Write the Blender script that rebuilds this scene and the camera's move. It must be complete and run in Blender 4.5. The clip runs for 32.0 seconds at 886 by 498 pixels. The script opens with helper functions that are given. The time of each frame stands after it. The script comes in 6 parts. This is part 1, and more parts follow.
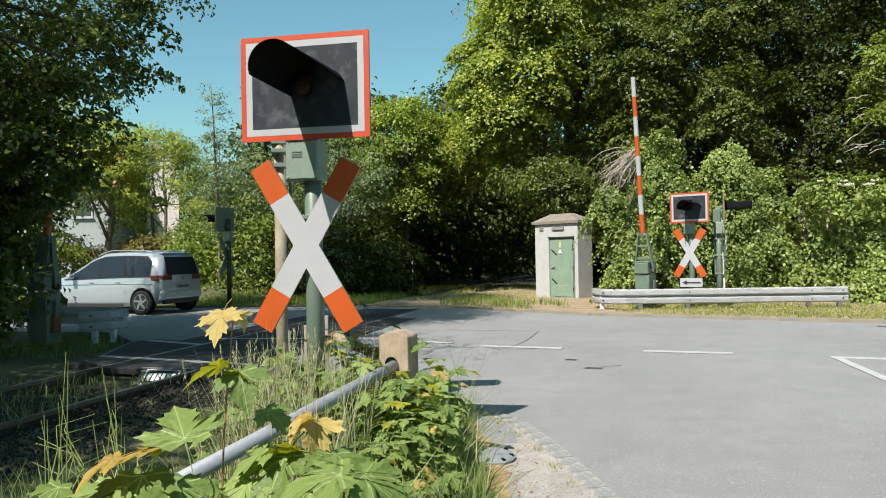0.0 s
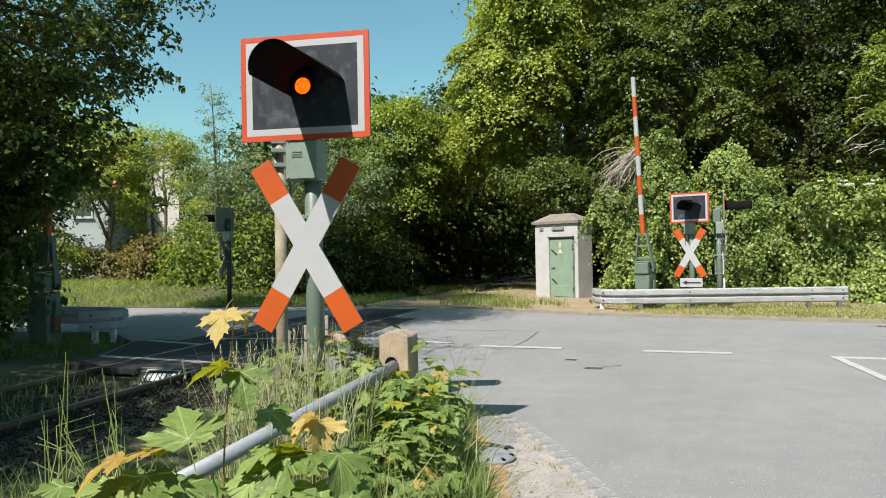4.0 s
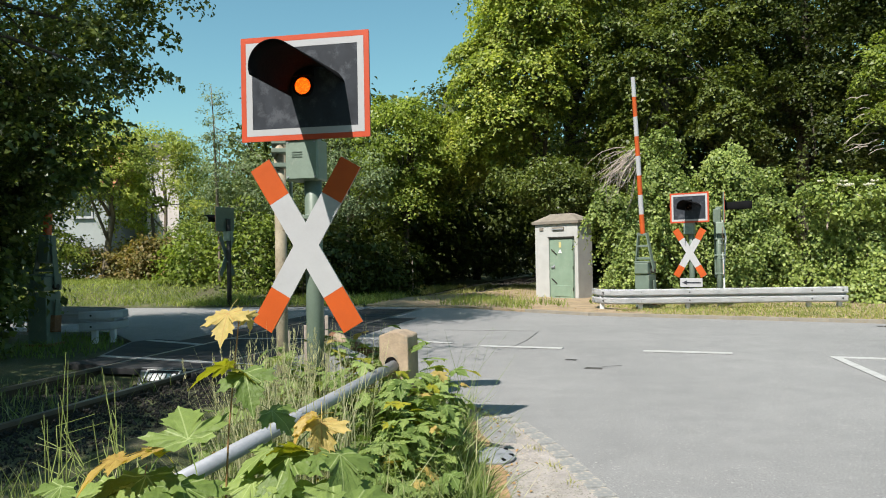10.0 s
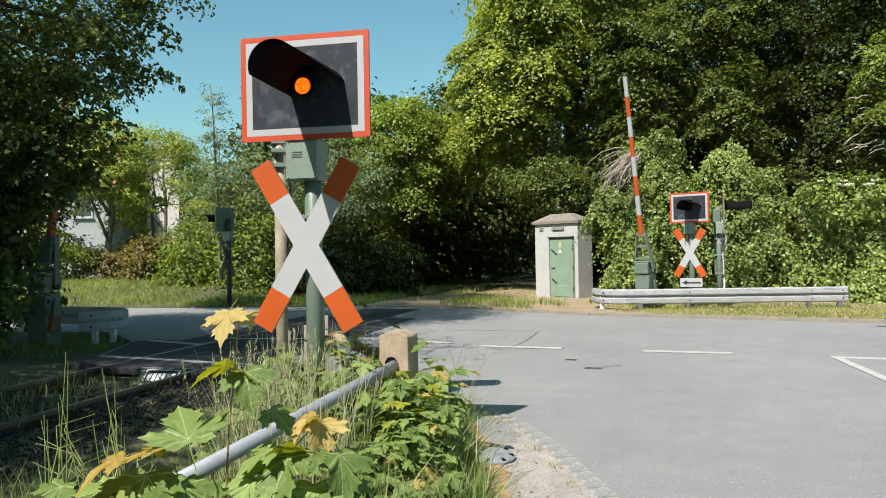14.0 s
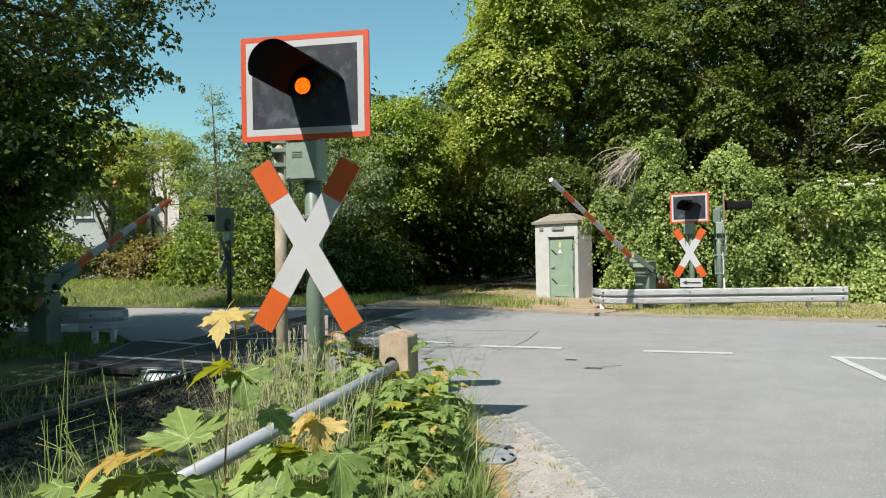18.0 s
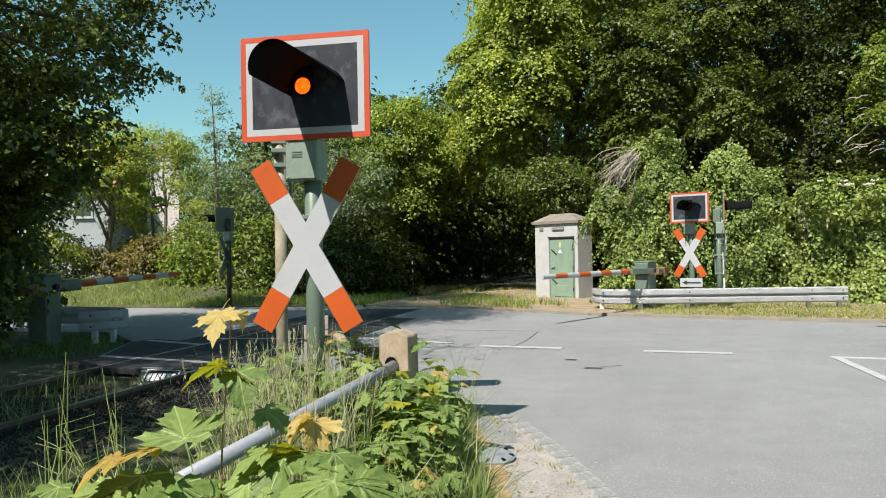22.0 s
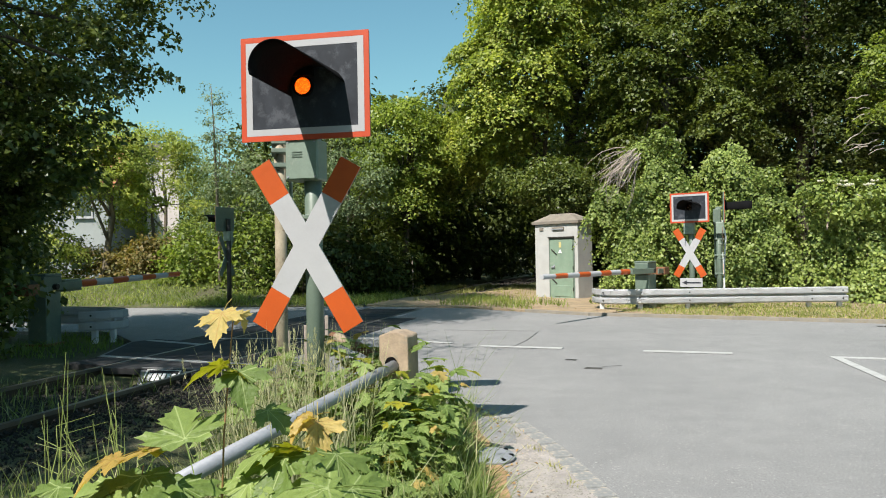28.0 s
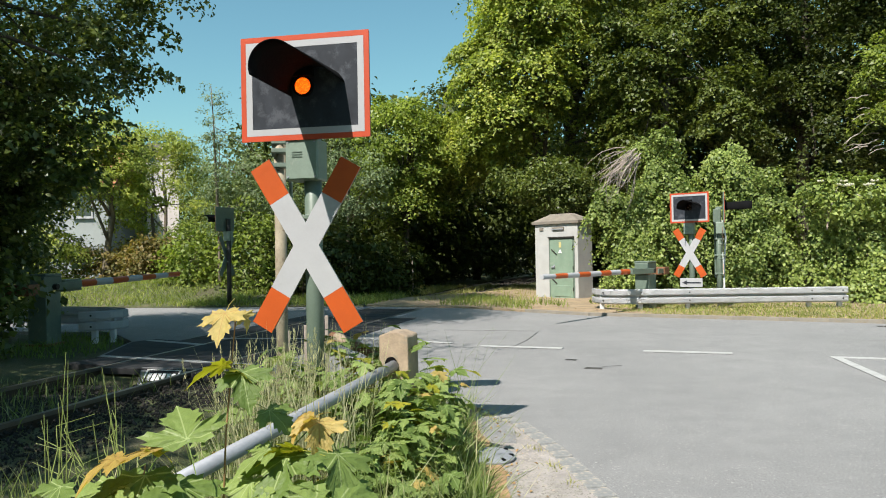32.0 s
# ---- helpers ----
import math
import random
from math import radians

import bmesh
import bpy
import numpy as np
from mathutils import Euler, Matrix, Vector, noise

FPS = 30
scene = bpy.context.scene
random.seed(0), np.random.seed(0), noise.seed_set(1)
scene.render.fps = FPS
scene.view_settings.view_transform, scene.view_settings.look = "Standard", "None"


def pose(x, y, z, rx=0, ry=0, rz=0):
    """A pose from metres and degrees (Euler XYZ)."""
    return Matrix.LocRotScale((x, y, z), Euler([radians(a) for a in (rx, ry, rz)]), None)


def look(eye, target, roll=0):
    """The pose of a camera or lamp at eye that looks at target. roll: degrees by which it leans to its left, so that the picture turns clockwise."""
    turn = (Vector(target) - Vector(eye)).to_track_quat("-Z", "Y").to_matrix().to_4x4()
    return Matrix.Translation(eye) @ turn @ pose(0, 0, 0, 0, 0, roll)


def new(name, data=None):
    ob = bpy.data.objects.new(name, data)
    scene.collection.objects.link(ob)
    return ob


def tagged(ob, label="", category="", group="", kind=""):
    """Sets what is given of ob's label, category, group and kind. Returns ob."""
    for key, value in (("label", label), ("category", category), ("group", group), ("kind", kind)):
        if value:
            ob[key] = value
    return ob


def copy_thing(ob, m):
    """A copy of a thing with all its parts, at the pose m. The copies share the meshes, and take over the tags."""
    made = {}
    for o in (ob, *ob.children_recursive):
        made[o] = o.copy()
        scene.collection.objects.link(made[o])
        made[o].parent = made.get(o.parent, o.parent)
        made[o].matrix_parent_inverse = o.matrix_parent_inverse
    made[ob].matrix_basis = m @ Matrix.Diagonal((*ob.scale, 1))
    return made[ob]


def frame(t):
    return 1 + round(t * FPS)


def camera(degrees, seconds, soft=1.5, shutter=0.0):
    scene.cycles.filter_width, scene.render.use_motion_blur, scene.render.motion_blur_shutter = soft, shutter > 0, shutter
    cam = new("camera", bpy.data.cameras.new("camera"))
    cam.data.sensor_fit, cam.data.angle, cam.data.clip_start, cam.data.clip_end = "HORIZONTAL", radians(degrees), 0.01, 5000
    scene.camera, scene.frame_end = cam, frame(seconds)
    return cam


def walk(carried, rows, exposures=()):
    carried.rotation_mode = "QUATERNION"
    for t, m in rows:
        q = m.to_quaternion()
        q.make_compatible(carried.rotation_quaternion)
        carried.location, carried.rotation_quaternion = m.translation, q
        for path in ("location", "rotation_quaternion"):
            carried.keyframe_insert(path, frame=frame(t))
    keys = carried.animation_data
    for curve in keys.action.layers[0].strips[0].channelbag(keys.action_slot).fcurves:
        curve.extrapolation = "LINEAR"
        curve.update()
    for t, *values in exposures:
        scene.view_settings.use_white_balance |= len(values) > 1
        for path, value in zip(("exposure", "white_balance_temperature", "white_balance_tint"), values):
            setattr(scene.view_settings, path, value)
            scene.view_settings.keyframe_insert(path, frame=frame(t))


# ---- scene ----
cam = camera(61.9, 32.0, soft=1.0)
CAM_POSE = look((0, 0, 1.42), (0, 10, 1.5038), -1.0)
walk(cam, [(0, CAM_POSE), (32.0, CAM_POSE)], exposures=[(0, 0.81, 6500, 10), (32.0, 0.81, 6500, 10)])

# ---- daylight ----
SUN_WAY = Vector((0.336, 0.512, -0.793)).normalized()
world = bpy.data.worlds.new("sky")
scene.world = world
world.use_nodes = True
wn = world.node_tree.nodes
sky = wn.new("ShaderNodeTexSky")
sky.sky_type = "NISHITA"
sky.sun_disc = False
sky.sun_elevation = math.asin(-SUN_WAY.z)
sky.sun_rotation = math.atan2(-SUN_WAY.x, -SUN_WAY.y)
sky.air_density, sky.dust_density, sky.ozone_density = 1.25, 1.0, 0.5
tint = wn.new("ShaderNodeMix")
tint.data_type, tint.blend_type = "RGBA", "MULTIPLY"
tint.inputs["Factor"].default_value = 1.0
tint.inputs[7].default_value = (0.81, 1.215, 1.135, 1)
world.node_tree.links.new(sky.outputs[0], tint.inputs[6])
world.node_tree.links.new(tint.outputs[2], wn["Background"].inputs[0])
wn["Background"].inputs[1].default_value = 0.067
sun_data = bpy.data.lights.new("sun", "SUN")
sun_data.energy, sun_data.angle, sun_data.color = 5.0, radians(0.55), (1.0, 0.945, 0.865)
sun = new("sun", sun_data)
sun.matrix_world = look((0, 0, 40), Vector((0, 0, 40)) + SUN_WAY)


# ---- materials ----
def tree_of(name):
    m = bpy.data.materials.new(name)
    m.use_nodes = True
    t = m.node_tree
    return m, t, t.nodes["Principled BSDF"]


def ramp(t, source, stops):
    r = t.nodes.new("ShaderNodeValToRGB")
    els = r.color_ramp.elements
    while len(els) < len(stops):
        els.new(0.5)
    for e, (p, c) in zip(els, stops):
        e.position, e.color = p, (*c, 1)
    t.links.new(source, r.inputs[0])
    return r.outputs[0]


def noise_tex(t, scale, detail=4, rough=0.6, space="Object", stretch=None):
    co = t.nodes.new("ShaderNodeTexCoord")
    n = t.nodes.new("ShaderNodeTexNoise")
    n.inputs["Scale"].default_value, n.inputs["Detail"].default_value, n.inputs["Roughness"].default_value = scale, detail, rough
    out = co.outputs[space]
    if stretch:
        mp = t.nodes.new("ShaderNodeMapping")
        mp.inputs["Scale"].default_value = stretch
        t.links.new(out, mp.inputs[0])
        out = mp.outputs[0]
    t.links.new(out, n.inputs["Vector"])
    return n.outputs["Fac"]


def blend(t, fac, a, b, kind="MIX"):
    x = t.nodes.new("ShaderNodeMix")
    x.data_type, x.blend_type = "RGBA", kind
    for socket, v in ((x.inputs["Factor"], fac), (x.inputs[6], a), (x.inputs[7], b)):
        if isinstance(v, bpy.types.NodeSocket):
            t.links.new(v, socket)
        elif isinstance(v, (int, float)):
            socket.default_value = v
        else:
            socket.default_value = (*v, 1)
    return x.outputs[2]


def shade(c, k):
    return tuple(min(1, v * k) for v in c)


def surface(name, colour, rough=0.6, metal=0.0, vary=0.25, grain=60, patch=3, bump=0.3, depth=0.004, stain=None, stain_at=0.62, stretch=None, spec=0.5):
    """Plain matter: colour with fine grain, larger patches, optional stains and fine relief."""
    m, t, p = tree_of(name)
    fine, wide = noise_tex(t, grain, 5, 0.65, stretch=stretch), noise_tex(t, patch, 5, 0.6)
    c = ramp(t, wide, [(0.3, shade(colour, 1 - vary)), (0.7, shade(colour, 1 + vary * 0.5))])
    g = ramp(t, fine, [(0.3, (1 - vary * 0.7,) * 3), (0.7, (1.0,) * 3)])
    c = blend(t, 1.0, c, g, "MULTIPLY")
    if stain:
        s = noise_tex(t, patch * 2.3, 8, 0.72, stretch=stretch)
        c = blend(t, ramp(t, s, [(stain_at - 0.05, (0, 0, 0)), (stain_at + 0.08, (1, 1, 1))]), c, stain)
    t.links.new(c, p.inputs["Base Color"])
    t.links.new(ramp(t, fine, [(0.3, (max(0.02, rough - 0.1),) * 3), (0.7, (min(1, rough + 0.1),) * 3)]), p.inputs["Roughness"])
    p.inputs["Metallic"].default_value = metal
    p.inputs["Specular IOR Level"].default_value = spec
    if bump:
        b = t.nodes.new("ShaderNodeBump")
        b.inputs["Strength"].default_value, b.inputs["Distance"].default_value = bump, depth
        t.links.new(fine, b.inputs["Height"])
        t.links.new(b.outputs[0], p.inputs["Normal"])
    return m


def leafy(name, dark, light, through_light=0.35, rough=0.5, odd=None, odd_share=0.1, spec=0.35):
    """Leaves: each leaf its own tone, some light passing through."""
    m, t, p = tree_of(name)
    geo = t.nodes.new("ShaderNodeNewGeometry")
    stops = [(0.0, dark), (1.0 - odd_share if odd else 1.0, light)] + ([(1.0, odd)] if odd else [])
    c = ramp(t, geo.outputs["Random Per Island"], stops)
    w = ramp(t, noise_tex(t, 0.55, 3, space="Object"), [(0.35, (0.72, 0.76, 0.7)), (0.65, (1.12, 1.1, 1.0))])
    c = blend(t, 1.0, c, w, "MULTIPLY")
    v = ramp(t, noise_tex(t, 45, 3, space="Object"), [(0.3, (0.82, 0.84, 0.8)), (0.7, (1, 1, 1))])
    c = blend(t, 1.0, c, v, "MULTIPLY")
    t.links.new(c, p.inputs["Base Color"])
    p.inputs["Roughness"].default_value = rough
    p.inputs["Specular IOR Level"].default_value = spec
    tr = t.nodes.new("ShaderNodeBsdfTranslucent")
    t.links.new(blend(t, 1.0, c, (1.25, 1.3, 0.6), "MULTIPLY"), tr.inputs[0])
    mx = t.nodes.new("ShaderNodeMixShader")
    mx.inputs[0].default_value = through_light
    t.links.new(p.outputs[0], mx.inputs[1])
    t.links.new(tr.outputs[0], mx.inputs[2])
    t.links.new(mx.outputs[0], t.nodes["Material Output"].inputs[0])
    return m


def asphalt_material():
    m, t, p = tree_of("asphalt")
    wide = noise_tex(t, 0.35, 5, 0.6)
    mid = noise_tex(t, 2.6, 6, 0.65)
    fine = noise_tex(t, 95, 3, 0.7)
    c = ramp(t, wide, [(0.3, (0.217, 0.216, 0.216)), (0.7, (0.270, 0.267, 0.265))])
    c = blend(t, 1.0, c, ramp(t, mid, [(0.3, (0.86, 0.86, 0.87)), (0.65, (1, 1, 1))]), "MULTIPLY")
    c = blend(t, 1.0, c, ramp(t, fine, [(0.32, (0.52, 0.52, 0.52)), (0.55, (1, 1, 1))]), "MULTIPLY")
    streak = noise_tex(t, 1.0, 4, 0.6, stretch=(0.25, 1.6, 1))
    c = blend(t, ramp(t, streak, [(0.58, (0, 0, 0)), (0.8, (0.16, 0.16, 0.16))]), c, (0.2, 0.2, 0.205))
    spots = noise_tex(t, 5.5, 7, 0.75)
    c = blend(t, ramp(t, spots, [(0.66, (0, 0, 0)), (0.74, (0.4, 0.4, 0.4))]), c, (0.15, 0.15, 0.155))
    grit = noise_tex(t, 48, 2, 0.5)
    c = blend(t, ramp(t, grit, [(0.64, (0, 0, 0)), (0.7, (0.75, 0.75, 0.75))]), c, (0.46, 0.44, 0.42))
    c = blend(t, ramp(t, grit, [(0.30, (0.5, 0.5, 0.5)), (0.36, (0, 0, 0))]), c, (0.15, 0.145, 0.14))
    pale = noise_tex(t, 11, 6, 0.7)
    c = blend(t, ramp(t, pale, [(0.68, (0, 0, 0)), (0.76, (0.4, 0.4, 0.4))]), c, (0.42, 0.41, 0.39))
    t.links.new(c, p.inputs["Base Color"])
    p.inputs["Roughness"].default_value = 0.85
    p.inputs["Specular IOR Level"].default_value = 0.3
    b = t.nodes.new("ShaderNodeBump")
    b.inputs["Strength"].default_value, b.inputs["Distance"].default_value = 0.5, 0.006
    t.links.new(fine, b.inputs["Height"])
    t.links.new(b.outputs[0], p.inputs["Normal"])
    return m


def earth_material():
    m, t, p = tree_of("earth")
    wide, fine = noise_tex(t, 0.6, 6, 0.65), noise_tex(t, 40, 5, 0.7)
    c = ramp(t, wide, [(0.3, (0.10, 0.085, 0.05)), (0.5, (0.085, 0.10, 0.035)), (0.7, (0.17, 0.14, 0.085))])
    c = blend(t, 1.0, c, ramp(t, fine, [(0.3, (0.5, 0.5, 0.5)), (0.65, (1, 1, 1))]), "MULTIPLY")
    t.links.new(c, p.inputs["Base Color"])
    p.inputs["Roughness"].default_value = 0.95
    b = t.nodes.new("ShaderNodeBump")
    b.inputs["Strength"].default_value, b.inputs["Distance"].default_value = 0.8, 0.02
    t.links.new(fine, b.inputs["Height"])
    t.links.new(b.outputs[0], p.inputs["Normal"])
    return m


def glass_material(name, tint, rough=0.03):
    m, t, p = tree_of(name)
    p.inputs["Base Color"].default_value = (*tint, 1)
    p.inputs["Roughness"].default_value = rough
    p.inputs["Coat Weight"].default_value = 0.6
    return m


def glow_material(name, hot, rim, strength):
    """A lit lamp face seen through its cells."""
    m, t, p = tree_of(name)
    vo = t.nodes.new("ShaderNodeTexVoronoi")
    vo.inputs["Scale"].default_value = 150
    co = t.nodes.new("ShaderNodeTexCoord")
    t.links.new(co.outputs["Object"], vo.inputs["Vector"])
    c = ramp(t, vo.outputs["Distance"], [(0.05, hot), (0.6, rim)])
    t.links.new(c, p.inputs["Emission Color"])
    p.inputs["Base Color"].default_value = (0.02, 0.01, 0.005, 1)
    p.inputs["Emission Strength"].default_value = strength
    return m


def amber_lens_material():
    """Clear amber lens with a honeycomb relief."""
    m, t, p = tree_of("amber_lens")
    vo = t.nodes.new("ShaderNodeTexVoronoi")
    vo.inputs["Scale"].default_value = 120
    co = t.nodes.new("ShaderNodeTexCoord")
    t.links.new(co.outputs["Object"], vo.inputs["Vector"])
    b = t.nodes.new("ShaderNodeBump")
    b.inputs["Strength"].default_value, b.inputs["Distance"].default_value = 0.8, 0.004
    t.links.new(vo.outputs["Distance"], b.inputs["Height"])
    p.inputs["Base Color"].default_value = (0.10, 0.055, 0.035, 1)
    p.inputs["Roughness"].default_value = 0.3
    t.links.new(b.outputs[0], p.inputs["Normal"])
    tr = t.nodes.new("ShaderNodeBsdfTransparent")
    tr.inputs[0].default_value = (1.0, 0.55, 0.25, 1)
    mx = t.nodes.new("ShaderNodeMixShader")
    mx.inputs[0].default_value = 0.6
    t.links.new(p.outputs[0], mx.inputs[1])
    t.links.new(tr.outputs[0], mx.inputs[2])
    t.links.new(mx.outputs[0], t.nodes["Material Output"].inputs[0])
    return m


def maple_material(name, dark, light, vein, through_light=0.42):
    """Maple leaf: one tone a leaf, pale veins fanning from the stalk, mottling."""
    m, t, p = tree_of(name)
    info = t.nodes.new("ShaderNodeObjectInfo")
    c = ramp(t, info.outputs["Random"], [(0.0, dark), (1.0, light)])
    c = blend(t, 1.0, c, ramp(t, noise_tex(t, 5, 5, 0.65), [(0.3, (0.78, 0.8, 0.7)), (0.7, (1.1, 1.08, 1.0))]), "MULTIPLY")
    co = t.nodes.new("ShaderNodeTexCoord")
    sp = t.nodes.new("ShaderNodeSeparateXYZ")
    t.links.new(co.outputs["Object"], sp.inputs[0])

    def calc(op, a, b=None):
        n = t.nodes.new("ShaderNodeMath")
        n.operation = op
        for k, v in enumerate((a, b)):
            if isinstance(v, bpy.types.NodeSocket):
                t.links.new(v, n.inputs[k])
            elif v is not None:
                n.inputs[k].default_value = v
        return n.outputs[0]
    ax, ay = calc("ABSOLUTE", sp.outputs[0]), calc("SUBTRACT", sp.outputs[1], 0.06)
    near = None
    for deg in (0, 42, 95):
        sx, cy = math.sin(radians(deg)), math.cos(radians(deg))
        off = calc("ABSOLUTE", calc("SUBTRACT", calc("MULTIPLY", ax, cy), calc("MULTIPLY", ay, sx)))
        back = calc("LESS_THAN", calc("ADD", calc("MULTIPLY", ax, sx), calc("MULTIPLY", ay, cy)), 0.0)
        off = calc("ADD", off, back)
        near = off if near is None else calc("MINIMUM", near, off)
    c = blend(t, ramp(t, near, [(0.004, (0.75, 0.75, 0.75)), (0.014, (0, 0, 0))]), c, vein)
    t.links.new(c, p.inputs["Base Color"])
    p.inputs["Roughness"].default_value, p.inputs["Specular IOR Level"].default_value = 0.45, 0.35
    b = t.nodes.new("ShaderNodeBump")
    b.inputs["Strength"].default_value, b.inputs["Distance"].default_value = 0.5, 0.01
    t.links.new(noise_tex(t, 14, 3), b.inputs["Height"])
    t.links.new(b.outputs[0], p.inputs["Normal"])
    tr = t.nodes.new("ShaderNodeBsdfTranslucent")
    t.links.new(blend(t, 1.0, c, (1.25, 1.3, 0.6), "MULTIPLY"), tr.inputs[0])
    mx = t.nodes.new("ShaderNodeMixShader")
    mx.inputs[0].default_value = through_light
    t.links.new(p.outputs[0], mx.inputs[1])
    t.links.new(tr.outputs[0], mx.inputs[2])
    t.links.new(mx.outputs[0], t.nodes["Material Output"].inputs[0])
    return m


ASPHALT, EARTH = asphalt_material(), earth_material()
ORANGE = surface("orange_paint", (0.44, 0.074, 0.010), 0.45, vary=0.12, grain=120, patch=5, bump=0.1, stain=(0.36, 0.06, 0.016), stain_at=0.7)
SIGNALRED = surface("signal_red_paint", (0.46, 0.060, 0.020), 0.45, vary=0.12, grain=120, patch=5, bump=0.1, stain=(0.38, 0.05, 0.02), stain_at=0.68)
WHITE = surface("white_paint", (0.375, 0.375, 0.392), 0.45, vary=0.07, grain=90, patch=4, bump=0.1, stain=(0.32, 0.32, 0.31), stain_at=0.68)
BLACK = surface("black_paint", (0.028, 0.033, 0.044), 0.55, vary=0.35, grain=14, patch=3.5, bump=0.1, stain=(0.062, 0.067, 0.08), stain_at=0.56, spec=0.3)
HOOD = surface("hood_black", (0.004, 0.004, 0.0045), 0.9, vary=0.3, grain=60, patch=6, bump=0.15, spec=0.12)
GREEN = surface("grey_green_paint", (0.13, 0.172, 0.138), 0.45, vary=0.2, grain=70, patch=4, bump=0.15, stain=(0.23, 0.25, 0.2), stain_at=0.64)
BOXGREEN = surface("pale_green_paint", (0.20, 0.255, 0.21), 0.45, vary=0.18, grain=70, patch=5, bump=0.15, stain=(0.27, 0.29, 0.24), stain_at=0.62)
DOORGREEN = surface("door_green_paint", (0.20, 0.275, 0.205), 0.5, vary=0.15, grain=50, patch=3, bump=0.15, stain=(0.24, 0.28, 0.22), stain_at=0.6)
ZINC = surface("galvanised_steel", (0.32, 0.33, 0.36), 0.5, metal=0.25, vary=0.15, grain=50, patch=5, bump=0.12, stain=(0.42, 0.40, 0.37), stain_at=0.68)
PALE_ZINC = surface("weathered_zinc", (0.60, 0.605, 0.63), 0.7, metal=0.0, vary=0.12, grain=45, patch=3, bump=0.15, stain=(0.5, 0.48, 0.44), stain_at=0.68)
RUST = surface("rusty_steel", (0.24, 0.105, 0.05), 0.8, vary=0.4, grain=70, patch=8, bump=0.5, stain=(0.30, 0.19, 0.12), stain_at=0.6)
RUSTPAINT = surface("flaked_paint_post", (0.34, 0.29, 0.21), 0.75, vary=0.3, grain=50, patch=7, bump=0.4, stain=(0.16, 0.11, 0.07), stain_at=0.6)
RAIL = surface("rail_steel", (0.085, 0.055, 0.036), 0.6, metal=0.3, vary=0.3, grain=60, patch=5, bump=0.3)
RAILTOP = surface("worn_rail_head", (0.20, 0.175, 0.15), 0.4, metal=0.7, vary=0.25, grain=60, patch=5, bump=0.1)
CONCRETE = surface("old_concrete", (0.36, 0.275, 0.195), 0.9, vary=0.3, grain=55, patch=7, bump=0.7, depth=0.006, stain=(0.23, 0.21, 0.16), stain_at=0.6)
HUTWALL = surface("hut_render", (0.41, 0.405, 0.395), 0.9, vary=0.12, grain=40, patch=2.5, bump=0.4, stain=(0.45, 0.41, 0.34), stain_at=0.64)
HUTROOF = surface("hut_roof_concrete", (0.21, 0.18, 0.15), 0.9, vary=0.25, grain=30, patch=4, bump=0.5, stain=(0.18, 0.17, 0.13), stain_at=0.6)
VERGE = surface("dry_verge", (0.34, 0.25, 0.16), 0.95, vary=0.35, grain=40, patch=2.5, bump=0.7, depth=0.015, stain=(0.20, 0.17, 0.08), stain_at=0.58)
TRIM = surface("grey_plastic", (0.24, 0.25, 0.27), 0.4, vary=0.2, grain=50, patch=6, bump=0.2)
SETT = surface("sett_stone", (0.25, 0.252, 0.25), 0.85, vary=0.3, grain=60, patch=6, bump=0.6, stain=(0.34, 0.30, 0.25), stain_at=0.53)
SOIL = surface("sandy_soil", (0.40, 0.25, 0.135), 0.95, vary=0.35, grain=60, patch=7, bump=0.8, depth=0.01, stain=(0.27, 0.20, 0.10), stain_at=0.55)
KERB = surface("kerb_granite", (0.24, 0.215, 0.18), 0.85, vary=0.25, grain=60, patch=3, bump=0.4, stain=(0.20, 0.16, 0.11), stain_at=0.6)
PAINTLINE = surface("road_paint", (0.40, 0.40, 0.395), 0.75, vary=0.2, grain=60, patch=6, bump=0.3, stain=(0.29, 0.285, 0.28), stain_at=0.55)
GRIT = surface("grit", (0.325, 0.295, 0.28), 0.95, vary=0.35, grain=70, patch=4, bump=0.8, depth=0.008, stain=(0.36, 0.29, 0.23), stain_at=0.62)
PLATEGREY = surface("grey_rubber", (0.16, 0.16, 0.165), 0.8, vary=0.25, grain=50, patch=5, bump=0.3)
RUBBER = surface("rubber_panel", (0.022, 0.022, 0.024), 0.85, vary=0.25, grain=50, patch=5, bump=0.3)
# road colour darkened to carry the tree shade by the rails
SHADEDASPHALT = surface("shaded_asphalt", (0.05, 0.05, 0.053), 0.85, vary=0.25, grain=70, patch=2, bump=0.5, depth=0.006, stain=(0.08, 0.08, 0.08), stain_at=0.6, spec=0.25)
STONE = surface("ballast_stone", (0.038, 0.033, 0.028), 0.95, vary=0.4, grain=30, patch=6, bump=0.5)
TAR = surface("tar_seam", (0.11, 0.11, 0.11), 0.6, vary=0.2, grain=40, patch=5, bump=0.2)
IRON = surface("cast_iron", (0.06, 0.055, 0.05), 0.6, metal=0.6, vary=0.3, grain=40, patch=5, bump=0.3)
BARK = surface("bark", (0.19, 0.155, 0.115), 0.95, vary=0.4, grain=22, patch=3, bump=0.9, depth=0.02, stretch=(1, 1, 0.25))
DARKBARK = surface("dark_bark", (0.075, 0.06, 0.045), 0.95, vary=0.4, grain=22, patch=3, bump=0.9, depth=0.02, stretch=(1, 1, 0.25))
DEADWOOD = surface("dead_wood", (0.36, 0.30, 0.26), 0.9, vary=0.3, grain=40, patch=5, bump=0.4)
REDSTEM = surface("red_stem", (0.29, 0.17, 0.07), 0.55, vary=0.25, grain=60, patch=8, bump=0.1)
